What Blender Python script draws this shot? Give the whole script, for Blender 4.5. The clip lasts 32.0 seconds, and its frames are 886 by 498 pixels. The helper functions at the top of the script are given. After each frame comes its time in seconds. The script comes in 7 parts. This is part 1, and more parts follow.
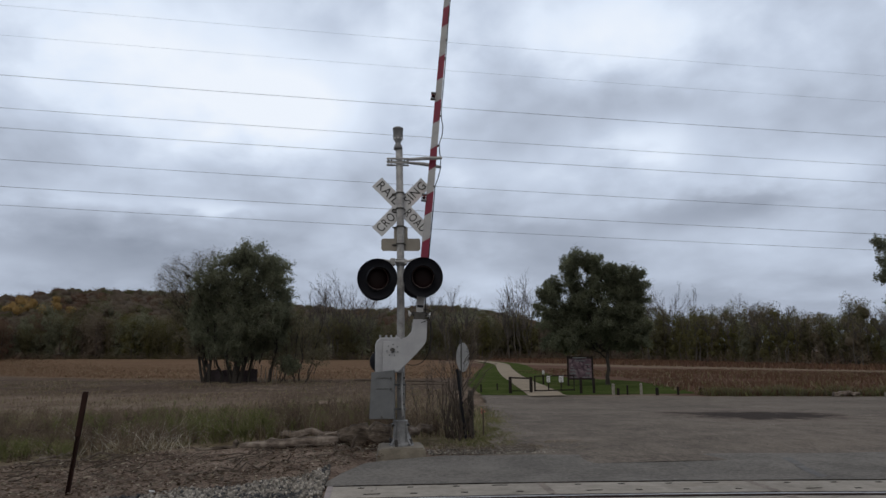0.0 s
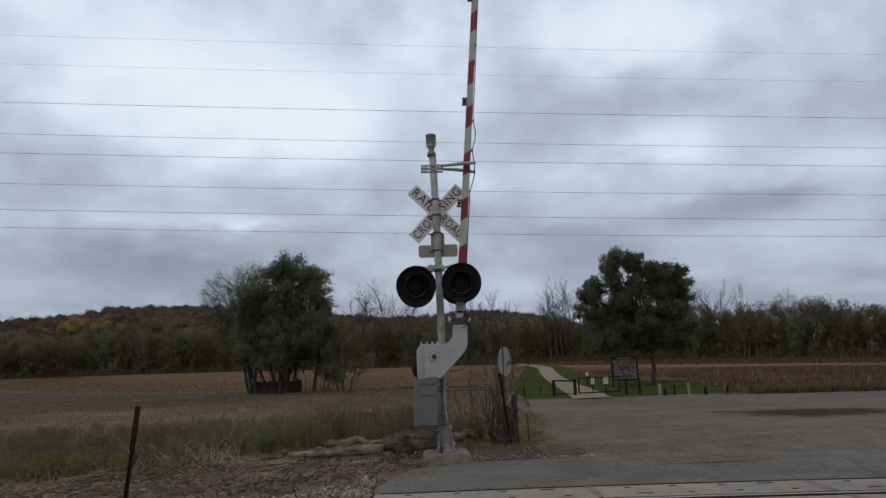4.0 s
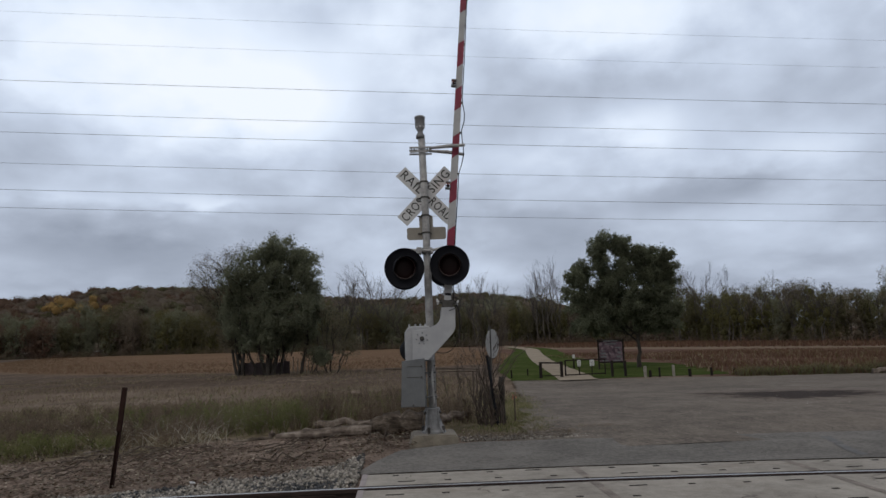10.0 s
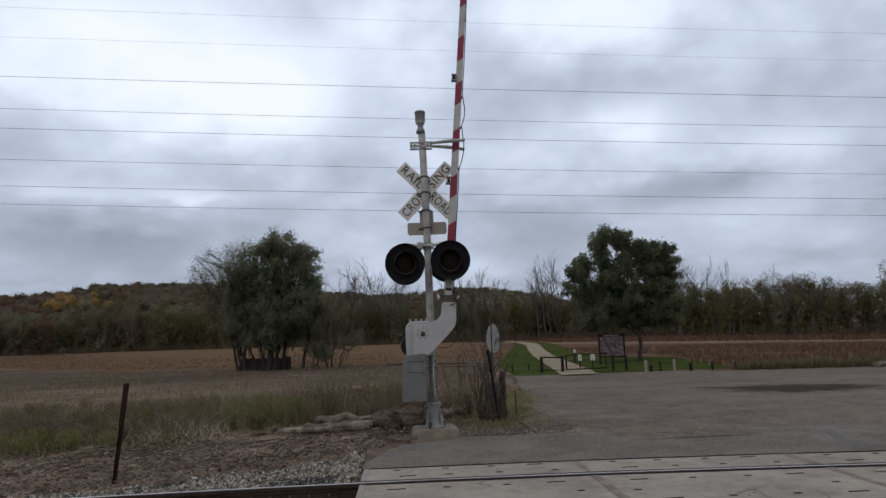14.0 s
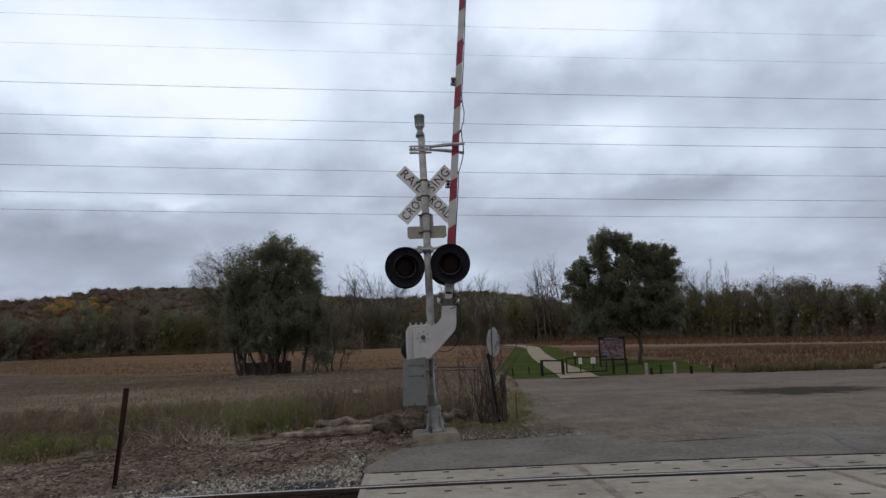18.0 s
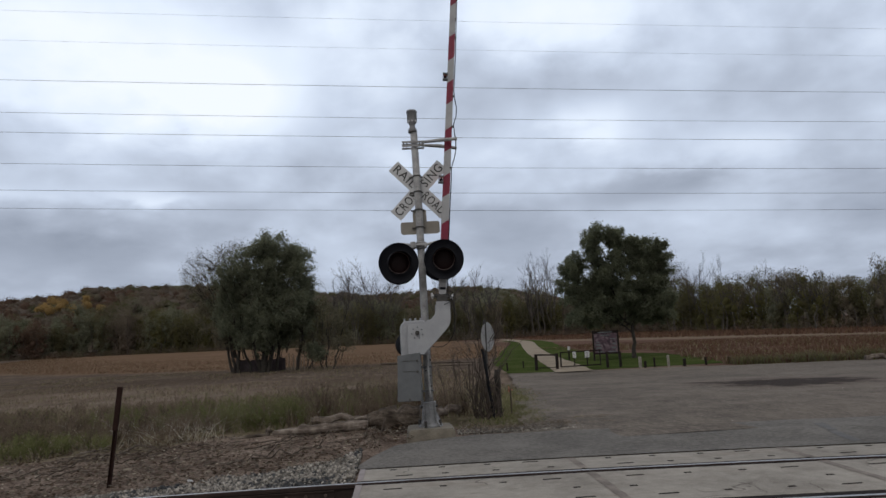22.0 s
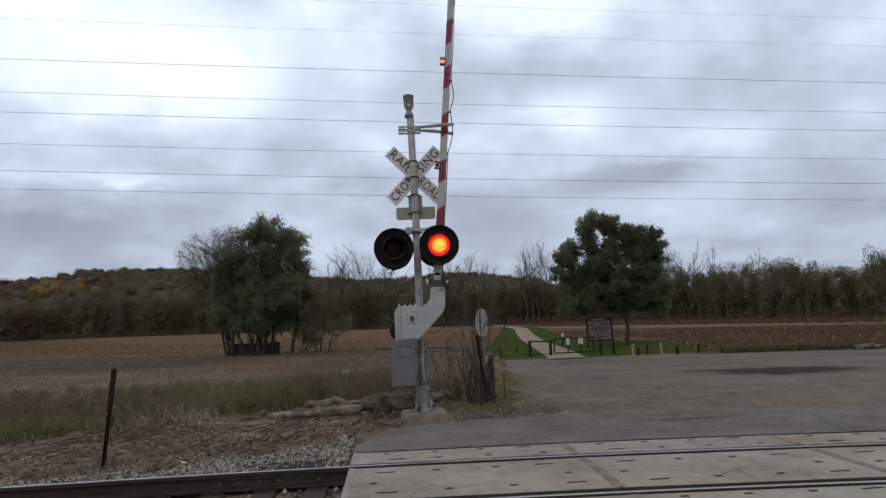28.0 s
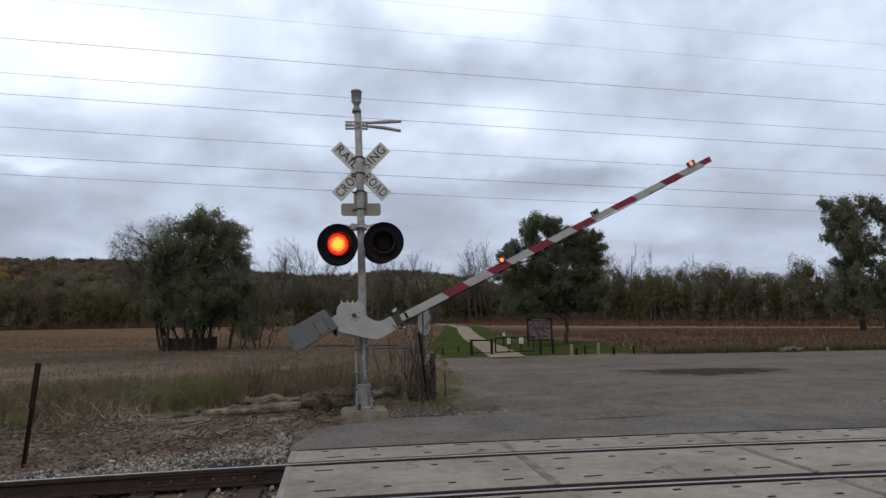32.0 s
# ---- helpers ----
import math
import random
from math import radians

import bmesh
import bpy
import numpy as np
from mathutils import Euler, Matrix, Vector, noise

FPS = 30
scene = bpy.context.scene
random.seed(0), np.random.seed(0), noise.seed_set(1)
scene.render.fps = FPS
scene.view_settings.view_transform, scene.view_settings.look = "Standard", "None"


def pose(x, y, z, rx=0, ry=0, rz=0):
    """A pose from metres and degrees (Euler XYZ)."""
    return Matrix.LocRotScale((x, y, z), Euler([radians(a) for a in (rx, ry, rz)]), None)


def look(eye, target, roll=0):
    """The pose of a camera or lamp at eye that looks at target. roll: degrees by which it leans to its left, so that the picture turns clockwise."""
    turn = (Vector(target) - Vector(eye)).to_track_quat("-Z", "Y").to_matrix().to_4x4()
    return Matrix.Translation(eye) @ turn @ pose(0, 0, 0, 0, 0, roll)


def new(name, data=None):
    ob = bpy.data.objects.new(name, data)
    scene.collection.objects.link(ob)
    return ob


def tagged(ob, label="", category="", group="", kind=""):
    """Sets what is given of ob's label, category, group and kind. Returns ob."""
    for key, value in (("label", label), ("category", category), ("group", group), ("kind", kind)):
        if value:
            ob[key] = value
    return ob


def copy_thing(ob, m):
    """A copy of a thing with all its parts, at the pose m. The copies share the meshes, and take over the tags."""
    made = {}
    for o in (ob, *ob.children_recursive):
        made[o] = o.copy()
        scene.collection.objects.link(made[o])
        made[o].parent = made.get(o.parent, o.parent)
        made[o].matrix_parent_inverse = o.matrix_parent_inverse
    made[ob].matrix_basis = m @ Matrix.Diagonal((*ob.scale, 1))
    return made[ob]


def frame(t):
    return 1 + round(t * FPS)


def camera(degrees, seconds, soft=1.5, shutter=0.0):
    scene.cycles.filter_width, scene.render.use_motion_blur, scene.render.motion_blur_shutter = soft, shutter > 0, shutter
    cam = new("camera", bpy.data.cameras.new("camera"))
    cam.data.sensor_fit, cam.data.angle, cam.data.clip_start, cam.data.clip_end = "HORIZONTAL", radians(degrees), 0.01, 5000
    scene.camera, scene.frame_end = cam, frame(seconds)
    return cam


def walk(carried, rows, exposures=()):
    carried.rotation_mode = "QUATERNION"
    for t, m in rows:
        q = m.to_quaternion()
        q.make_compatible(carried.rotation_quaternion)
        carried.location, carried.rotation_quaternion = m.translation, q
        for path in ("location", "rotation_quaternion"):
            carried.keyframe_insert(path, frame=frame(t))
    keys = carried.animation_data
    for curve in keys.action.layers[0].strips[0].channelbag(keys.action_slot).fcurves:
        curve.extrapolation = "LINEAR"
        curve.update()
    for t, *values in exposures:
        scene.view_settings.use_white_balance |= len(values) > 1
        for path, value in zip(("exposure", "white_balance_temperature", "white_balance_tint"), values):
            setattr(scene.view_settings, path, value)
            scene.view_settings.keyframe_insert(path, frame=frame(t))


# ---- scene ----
EYE = Vector((0.0, 0.0, 1.55))
cam = camera(68.52, 32.0, soft=1.5)


def aim(yaw, pitch, roll):
    """A pose of the hand-held camera at its one standpoint, in degrees."""
    y, p = radians(yaw), radians(pitch)
    way = Vector((math.sin(y) * math.cos(p), math.cos(y) * math.cos(p), math.sin(p)))
    return look(EYE, EYE + way, roll)


walk(cam, [
    (0.0, aim(6.06, 8.88, -0.22)), (0.5, aim(5.97, 8.83, -0.45)), (1.0, aim(5.53, 8.76, -0.75)), (1.5, aim(4.93, 8.98, -1.07)),
    (2.0, aim(3.97, 9.37, -1.39)), (2.5, aim(3.24, 9.39, -2.03)), (3.0, aim(3.12, 9.25, -1.90)), (3.5, aim(2.93, 9.30, -1.93)),
    (5.5, aim(2.38, 9.72, -1.88)), (6.0, aim(2.50, 9.69, -1.61)), (6.5, aim(2.93, 9.35, -1.49)), (7.0, aim(3.14, 9.00, -1.38)),
    (7.5, aim(3.27, 8.88, -1.32)), (8.0, aim(3.46, 8.70, -1.41)), (8.5, aim(3.65, 8.46, -1.61)), (9.0, aim(3.72, 8.17, -1.61)),
    (9.5, aim(3.76, 7.91, -1.74)), (10.0, aim(3.73, 7.84, -1.84)), (10.5, aim(3.75, 7.73, -1.94)), (11.0, aim(3.76, 7.69, -2.08)),
    (11.5, aim(3.79, 7.60, -2.07)), (12.0, aim(3.78, 7.59, -2.07)), (12.5, aim(3.77, 7.54, -2.11)), (13.0, aim(3.73, 7.47, -2.04)),
    (13.5, aim(3.68, 7.43, -2.06)), (14.0, aim(3.66, 7.41, -2.01)), (14.5, aim(3.61, 7.40, -1.97)), (16.5, aim(3.69, 7.54, -2.22)),
    (17.0, aim(3.70, 7.61, -2.21)), (17.5, aim(3.67, 7.66, -2.19)), (18.0, aim(3.68, 7.72, -2.21)), (18.5, aim(3.69, 7.69, -2.18)),
    (19.0, aim(3.73, 7.76, -2.19)), (19.5, aim(3.79, 7.80, -2.31)), (20.0, aim(3.86, 7.62, -2.26)), (20.5, aim(3.90, 7.34, -2.34)),
    (21.0, aim(4.03, 7.17, -2.48)), (21.5, aim(4.06, 7.12, -2.65)), (22.0, aim(4.24, 7.30, -2.79)), (22.5, aim(4.33, 7.46, -2.75)),
    (23.0, aim(4.41, 7.52, -2.54)), (23.5, aim(4.36, 7.51, -2.18)), (24.0, aim(4.30, 7.40, -2.03)), (24.5, aim(4.20, 7.33, -1.89)),
    (25.0, aim(4.17, 7.13, -1.94)), (25.5, aim(4.14, 6.81, -2.04)), (27.5, aim(4.41, 6.10, -2.23)), (28.0, aim(4.60, 6.03, -2.19)),
    (28.5, aim(4.85, 5.98, -2.05)), (29.0, aim(5.12, 5.98, -1.92)), (29.5, aim(5.56, 5.96, -1.78)), (30.0, aim(6.26, 5.96, -1.78)),
    (30.5, aim(8.19, 5.90, -1.82)), (31.0, aim(8.80, 5.88, -1.73)), (31.5, aim(9.18, 5.82, -1.62)), (32.0, aim(9.50, 5.71, -1.20)),
], exposures=[(0.0, -0.06), (3.0, -0.10), (6.0, -0.20), (8.0, -0.12), (10.5, 0.02), (20.0, 0.05), (25.0, 0.06), (28.0, 0.16), (32.0, 0.20)])

# ---- world, sun, exposure ----
world = bpy.data.worlds.new("overcast_sky")
scene.world = world
world.use_nodes = True
wn, wl = world.node_tree.nodes, world.node_tree.links
sky = wn.new("ShaderNodeTexSky")
sky.sky_type, sky.sun_disc = "NISHITA", False
sky.sun_elevation, sky.sun_rotation = radians(48), radians(200)
sky_dim = wn.new("ShaderNodeVectorMath")
sky_dim.operation = "SCALE"
sky_dim.inputs["Scale"].default_value = 0.10
veil = wn.new("ShaderNodeMix")
veil.data_type = "RGBA"
veil.inputs[0].default_value = 0.88
veil.inputs[7].default_value = (0.425, 0.42, 0.415, 1)
wl.new(sky.outputs[0], sky_dim.inputs[0])
wl.new(sky_dim.outputs[0], veil.inputs[6])
wl.new(veil.outputs[2], wn["Background"].inputs[0])
wn["Background"].inputs[1].default_value = 1.0

sun = new("sun", bpy.data.lights.new("sun", "SUN"))
sun.data.energy, sun.data.angle, sun.data.color = 0.7, radians(30), (1.0, 0.94, 0.85)
sun.matrix_world = look((0, 0, 40), (13.7, 37.6, 0.0 - 4.4))
scene.view_settings.exposure = 0.0


# ---- material helpers ----
class Graph:
    """A small builder for node materials."""

    def __init__(self, name):
        self.mat = bpy.data.materials.new(name)
        self.mat.use_nodes = True
        self.t = self.mat.node_tree
        self.bsdf = self.t.nodes["Principled BSDF"]
        self.coord = self.t.nodes.new("ShaderNodeTexCoord").outputs["Object"]

    def put(self, socket, value):
        if hasattr(value, "is_output"):
            self.t.links.new(value, socket)
        elif isinstance(value, (tuple, list)) and len(value) == 3 and socket.type == "RGBA":
            socket.default_value = (*value, 1)
        else:
            socket.default_value = value

    def noise(self, scale, detail=4.0, rough=0.55, vec=None, stretch=None, distortion=0.0):
        n = self.t.nodes.new("ShaderNodeTexNoise")
        n.inputs["Scale"].default_value, n.inputs["Detail"].default_value = scale, detail
        n.inputs["Roughness"].default_value, n.inputs["Distortion"].default_value = rough, distortion
        v = vec or self.coord
        if stretch:
            m = self.t.nodes.new("ShaderNodeMapping")
            m.inputs["Scale"].default_value = stretch
            self.t.links.new(v, m.inputs[0])
            v = m.outputs[0]
        self.t.links.new(v, n.inputs["Vector"])
        return n.outputs["Fac"]

    def cells(self, scale, out="Distance", feature="F1", vec=None):
        n = self.t.nodes.new("ShaderNodeTexVoronoi")
        n.feature = feature
        n.inputs["Scale"].default_value = scale
        self.t.links.new(vec or self.coord, n.inputs["Vector"])
        return n.outputs[out]

    def math(self, op, a, b=0.0, c=0.0, clamp=False):
        n = self.t.nodes.new("ShaderNodeMath")
        n.operation, n.use_clamp = op, clamp
        for s, v in zip(n.inputs, (a, b, c)):
            self.put(s, v)
        return n.outputs[0]

    def step(self, v, lo, hi):
        n = self.t.nodes.new("ShaderNodeMapRange")
        n.interpolation_type = "SMOOTHSTEP"
        for i, x in enumerate((v, lo, hi, 0.0, 1.0)):
            self.put(n.inputs[i], x)
        return n.outputs[0]

    def ramp(self, fac, *stops):
        n = self.t.nodes.new("ShaderNodeValToRGB")
        e = n.color_ramp.elements
        while len(e) < len(stops):
            e.new(0.5)
        for el, (p, c) in zip(e, stops):
            el.position, el.color = p, (*c, 1)
        self.put(n.inputs[0], fac)
        return n.outputs[0]

    def mix(self, fac, a, b, mode="MIX"):
        n = self.t.nodes.new("ShaderNodeMix")
        n.data_type, n.blend_type = "RGBA", mode
        self.put(n.inputs[0], fac)
        self.put(n.inputs[6], a)
        self.put(n.inputs[7], b)
        return n.outputs[2]

    def axes(self):
        n = self.t.nodes.new("ShaderNodeSeparateXYZ")
        self.t.links.new(self.coord, n.inputs[0])
        return n.outputs

    def random(self):
        return self.t.nodes.new("ShaderNodeObjectInfo").outputs["Random"]

    def island(self):
        return self.t.nodes.new("ShaderNodeNewGeometry").outputs["Random Per Island"]

    def finish(self, color, rough=0.8, metal=0.0, bump=None, strength=0.3, dist=0.01, spec=0.4):
        b = self.bsdf
        self.put(b.inputs["Base Color"], color)
        self.put(b.inputs["Roughness"], rough)
        self.put(b.inputs["Metallic"], metal)
        b.inputs["Specular IOR Level"].default_value = spec
        if bump is not None:
            n = self.t.nodes.new("ShaderNodeBump")
            n.inputs["Strength"].default_value, n.inputs["Distance"].default_value = strength, dist
            self.t.links.new(bump, n.inputs["Height"])
            self.t.links.new(n.outputs[0], b.inputs["Normal"])
        return self.mat


def worn(name, a, b, scale=3.0, grain=60.0, rough=0.7, metal=0.0, strength=0.25, dist=0.004, spread=0.2, spec=0.4):
    """Two tones mixed by large stains and fine grain."""
    g = Graph(name)
    big, fine = g.noise(scale, 5), g.noise(grain, 3)
    f = g.math("ADD", g.math("MULTIPLY", big, 0.7), g.math("MULTIPLY", fine, 0.3))
    return g.finish(g.ramp(f, (0.5 - spread, a), (0.5 + spread, b)), rough, metal, fine, strength, dist, spec)


def leafy(name, *tones, rough=0.75, spec=0.12, thin=0.4, far=False):
    """Foliage whose leaves differ one by one."""
    g = Graph(name)
    n = len(tones)
    f = g.math("ADD", g.math("MULTIPLY", g.island(), 0.20 if far else 0.55), g.math("MULTIPLY", g.noise(0.16 if far else 0.35, 2), 0.80 if far else 0.45))
    if far:
        f = g.math("ADD", f, g.math("MULTIPLY", g.math("SUBTRACT", g.noise(1.3, 5, 0.7, stretch=(1, 1, 0.5)), 0.5), 0.5))
    col = g.ramp(f, *[(0.12 + 0.76 * i / max(1, n - 1), c) for i, c in enumerate(tones)])
    g.finish(col, rough, spec=spec)
    if far:
        thin = 0.55
    if thin:
        tr = g.t.nodes.new("ShaderNodeBsdfTranslucent")
        g.put(tr.inputs[0], g.mix(0.5, col, g.mix(1.0, col, (1.0, 0.95, 0.6), "MULTIPLY")))
        m = g.t.nodes.new("ShaderNodeMixShader")
        m.inputs[0].default_value = thin
        g.t.links.new(g.bsdf.outputs[0], m.inputs[1])
        g.t.links.new(tr.outputs[0], m.inputs[2])
        g.t.links.new(m.outputs[0], g.t.nodes["Material Output"].inputs[0])
    return g.mat


M = {}
M["paint_silver"] = worn("aluminium_paint", (0.19, 0.19, 0.195), (0.41, 0.412, 0.42), 6, 45, 0.55, 0.0, spread=0.15)
M["bell_grey"] = worn("bell_paint", (0.13, 0.135, 0.145), (0.24, 0.245, 0.26), 8, 60, 0.6, spread=0.15)
M["paint_grey"] = worn("grey_paint", (0.27, 0.28, 0.305), (0.39, 0.40, 0.425), 4, 70, 0.55)
M["foot_grey"] = worn("weathered_casting", (0.13, 0.135, 0.145), (0.28, 0.285, 0.30), 7, 50, 0.7, spread=0.14)
M["weight_grey"] = worn("weight_paint", (0.085, 0.092, 0.10), (0.15, 0.158, 0.17), 4, 70, 0.65)
M["black"] = worn("black_paint", (0.006, 0.0065, 0.010), (0.012, 0.013, 0.019), 6, 60, 0.65, spec=0.2)
M["wire"] = worn("weathered_cable", (0.09, 0.09, 0.09), (0.15, 0.15, 0.15), 1, 20, 0.6)
M["dark_metal"] = worn("dark_steel", (0.03, 0.03, 0.03), (0.09, 0.085, 0.08), 9, 90, 0.6, 0.3)
M["sign_white"] = worn("sign_sheeting", (0.50, 0.51, 0.53), (0.62, 0.63, 0.65), 6, 60, 0.6)
M["sign_back"] = worn("sign_back", (0.22, 0.205, 0.18), (0.31, 0.29, 0.26), 5, 60, 0.6)
M["arm_white"] = worn("arm_white", (0.28, 0.285, 0.30), (0.43, 0.435, 0.45), 5, 70, 0.55)
M["rim_dull"] = worn("dull_rim", (0.10, 0.08, 0.08), (0.22, 0.17, 0.16), 9, 60, 0.5)
M["arm_red"] = worn("arm_red", (0.15, 0.012, 0.034), (0.23, 0.018, 0.050), 5, 70, 0.5)
M["letter"] = worn("letter_black", (0.012, 0.012, 0.012), (0.03, 0.03, 0.03), 9, 60, 0.6)


def panel_concrete():
    """Pale concrete with traffic grime, rust-brown smears and small pits."""
    g = Graph("panel_concrete")
    big, mid, fine = g.noise(0.9, 5, 0.6), g.noise(6, 6, 0.7), g.noise(60, 3)
    f = g.math("ADD", g.math("MULTIPLY", big, 0.45), g.math("ADD", g.math("MULTIPLY", mid, 0.35), g.math("MULTIPLY", fine, 0.2)))
    c = g.ramp(f, (0.36, (0.165, 0.147, 0.128)), (0.5, (0.285, 0.262, 0.232)), (0.63, (0.385, 0.355, 0.318)))
    smear = g.math("MULTIPLY", g.step(g.noise(1.6, 5, 0.65, stretch=(0.35, 2.2, 1)), 0.54, 0.70), 0.55)
    c = g.mix(smear, c, (0.20, 0.165, 0.135))
    pits = g.math("MULTIPLY", g.step(g.cells(9.0), 0.10, 0.05), g.step(mid, 0.5, 0.62))
    c = g.mix(g.math("MULTIPLY", pits, 0.6), c, (0.12, 0.105, 0.095))
    warp = g.t.nodes.new("ShaderNodeVectorMath")
    warp.operation = "MULTIPLY_ADD"
    nz = g.t.nodes.new("ShaderNodeTexNoise")
    nz.inputs["Scale"].default_value = 2.5
    g.t.links.new(g.coord, nz.inputs["Vector"])
    g.t.links.new(nz.outputs["Color"], warp.inputs[0])
    warp.inputs[1].default_value = (0.5, 0.5, 0.5)
    g.t.links.new(g.coord, warp.inputs[2])
    crack = g.math("MULTIPLY", g.step(g.cells(0.9, "Distance", "DISTANCE_TO_EDGE", warp.outputs[0]), 0.009, 0.003), g.step(g.noise(0.8, 3), 0.52, 0.60))
    c = g.mix(g.math("MULTIPLY", crack, 0.75), c, (0.09, 0.075, 0.065))
    spill = g.step(g.noise(2.6, 4, 0.6), 0.66, 0.74)
    c = g.mix(g.math("MULTIPLY", spill, 0.45), c, (0.13, 0.108, 0.092))
    return g.finish(c, 0.88, bump=g.math("ADD", fine, mid), strength=0.35, dist=0.005, spec=0.3)


M["concrete"] = panel_concrete()
M["base_concrete"] = worn("foundation_concrete", (0.10, 0.088, 0.070), (0.235, 0.21, 0.175), 4.5, 50, 0.9, 0, 0.5, 0.01)
M["steel_rail"] = worn("rail_rust", (0.020, 0.013, 0.012), (0.055, 0.036, 0.032), 6, 60, 0.75, 0.3)
M["bolt_rust"] = worn("bolt_rust", (0.06, 0.043, 0.038), (0.12, 0.09, 0.078), 9, 60, 0.7, 0.2)
M["steel_shine"] = worn("rail_head", (0.30, 0.29, 0.285), (0.46, 0.45, 0.44), 4, 60, 0.38, 0.9)
M["rubber"] = worn("flangeway_rubber", (0.012, 0.010, 0.010), (0.028, 0.023, 0.022), 5, 50, 0.9, spec=0.1)
M["tie_wood"] = worn("tie_wood", (0.03, 0.022, 0.018), (0.075, 0.055, 0.042), 4, 40, 0.85)
M["rust_post"] = worn("rusted_steel", (0.016, 0.008, 0.007), (0.036, 0.018, 0.015), 8, 60, 0.9, spec=0.15)
M["bark"] = worn("bark", (0.020, 0.017, 0.015), (0.052, 0.045, 0.039), 6, 30, 0.9, 0, 0.6, 0.02)


def grained(name, dark, mid, pale):
    """Dead wood: long cracks along x, patches of bark and weathering."""
    g = Graph(name)
    crack = g.noise(14, 5, 0.7, stretch=(0.18, 1, 1))
    big = g.noise(3.5, 5, 0.65)
    f = g.math("ADD", g.math("MULTIPLY", crack, 0.6), g.math("MULTIPLY", big, 0.4))
    return g.finish(g.ramp(f, (0.38, dark), (0.5, mid), (0.62, pale)), 0.92, bump=f, strength=0.9, dist=0.03, spec=0.2)


M["log_wood"] = grained("weathered_log", (0.036, 0.028, 0.024), (0.135, 0.110, 0.094), (0.29, 0.25, 0.22))
M["log_bark"] = grained("bark_log", (0.026, 0.020, 0.016), (0.088, 0.071, 0.058), (0.175, 0.146, 0.122))
M["board_dark"] = worn("kiosk_wood", (0.011, 0.009, 0.009), (0.028, 0.022, 0.02), 3, 30, 0.9, spec=0.15)
M["joint"] = worn("joint_filler", (0.10, 0.085, 0.076), (0.29, 0.25, 0.22), 5, 40, 0.9)
M["end_steel"] = worn("end_angle_steel", (0.20, 0.17, 0.17), (0.34, 0.30, 0.295), 5, 40, 0.7)
M["tar"] = worn("tar_seam", (0.075, 0.073, 0.073), (0.135, 0.131, 0.128), 5, 40, 0.8)


# ---- mesh helpers ----
def mesh_of(bm, name):
    me = bpy.data.meshes.new(name)
    bm.to_mesh(me)
    bm.free()
    return me


def part(name, bm, material, parent, label="", smooth=False, at=None):
    """One mesh object under a thing or a part (or at top level, with no parent)."""
    me = bm if isinstance(bm, bpy.types.Mesh) else mesh_of(bm, name)
    mats = material if isinstance(material, (list, tuple)) else [material]
    if not me.materials:
        for m in mats:
            me.materials.append(m)
    if smooth:
        me.shade_smooth()
    ob = new(name, me)
    ob.parent = parent
    if at is not None:
        ob.matrix_basis = at
    return tagged(ob, label)


def root(name, at, label, category, group="", kind=""):
    ob = new(name)
    ob.empty_display_size = 0.1
    ob.matrix_basis = at
    return tagged(ob, label, category, group, kind)


def box(bm, x0, x1, y0, y1, z0, z1, bevel=0.0, mat=0, turn=None):
    r = bmesh.ops.create_cube(bm, size=1.0)
    vs = r["verts"]
    for v in vs:
        v.co = Vector(((x0 + x1) / 2 + v.co.x * (x1 - x0), (y0 + y1) / 2 + v.co.y * (y1 - y0), (z0 + z1) / 2 + v.co.z * (z1 - z0)))
        if turn:
            v.co = turn @ v.co
    fs = {f for v in vs for f in v.link_faces}
    for f in fs:
        f.material_index = mat
    if bevel:
        es = list({e for v in vs for e in v.link_edges})
        bmesh.ops.bevel(bm, geom=es, offset=bevel, segments=1, affect="EDGES", material=-1)
    return bm


def tube(bm, points, radii, seg=10, mat=0, cap=True):
    """A round rod through points, with a radius for each."""
    rings = []
    points = [Vector(p) for p in points]
    for i, p in enumerate(points):
        d = (points[min(i + 1, len(points) - 1)] - points[max(i - 1, 0)]).normalized()
        side = d.cross(Vector((0.13, 0.97, 0.21)) if abs(d.y) < 0.9 else Vector((1, 0, 0))).normalized()
        up = d.cross(side)
        r = radii[i] if isinstance(radii, (list, tuple)) else radii
        rings.append([bm.verts.new(p + (side * math.cos(a) + up * math.sin(a)) * r) for a in (2 * math.pi * k / seg for k in range(seg))])
    for a, b in zip(rings, rings[1:]):
        for k in range(seg):
            bm.faces.new((a[k], a[(k + 1) % seg], b[(k + 1) % seg], b[k])).material_index = mat
    if cap:
        bm.faces.new(rings[0][::-1]).material_index = mat
        bm.faces.new(rings[-1]).material_index = mat
    return bm


def lathe(bm, profile, seg=24, axis="z", mat=0, at=(0, 0, 0)):
    """Turns (radius, along) pairs round an axis."""
    rings = []
    for r, h in profile:
        ring = []
        for k in range(seg):
            a = 2 * math.pi * k / seg
            c, s = max(r, 0.0004) * math.cos(a), max(r, 0.0004) * math.sin(a)
            co = (c, s, h) if axis == "z" else ((c, h, s) if axis == "y" else (h, c, s))
            ring.append(bm.verts.new(Vector(co) + Vector(at)))
        rings.append(ring)
    for a, b in zip(rings, rings[1:]):
        for k in range(seg):
            bm.faces.new((a[k], a[(k + 1) % seg], b[(k + 1) % seg], b[k])).material_index = mat
    return bm


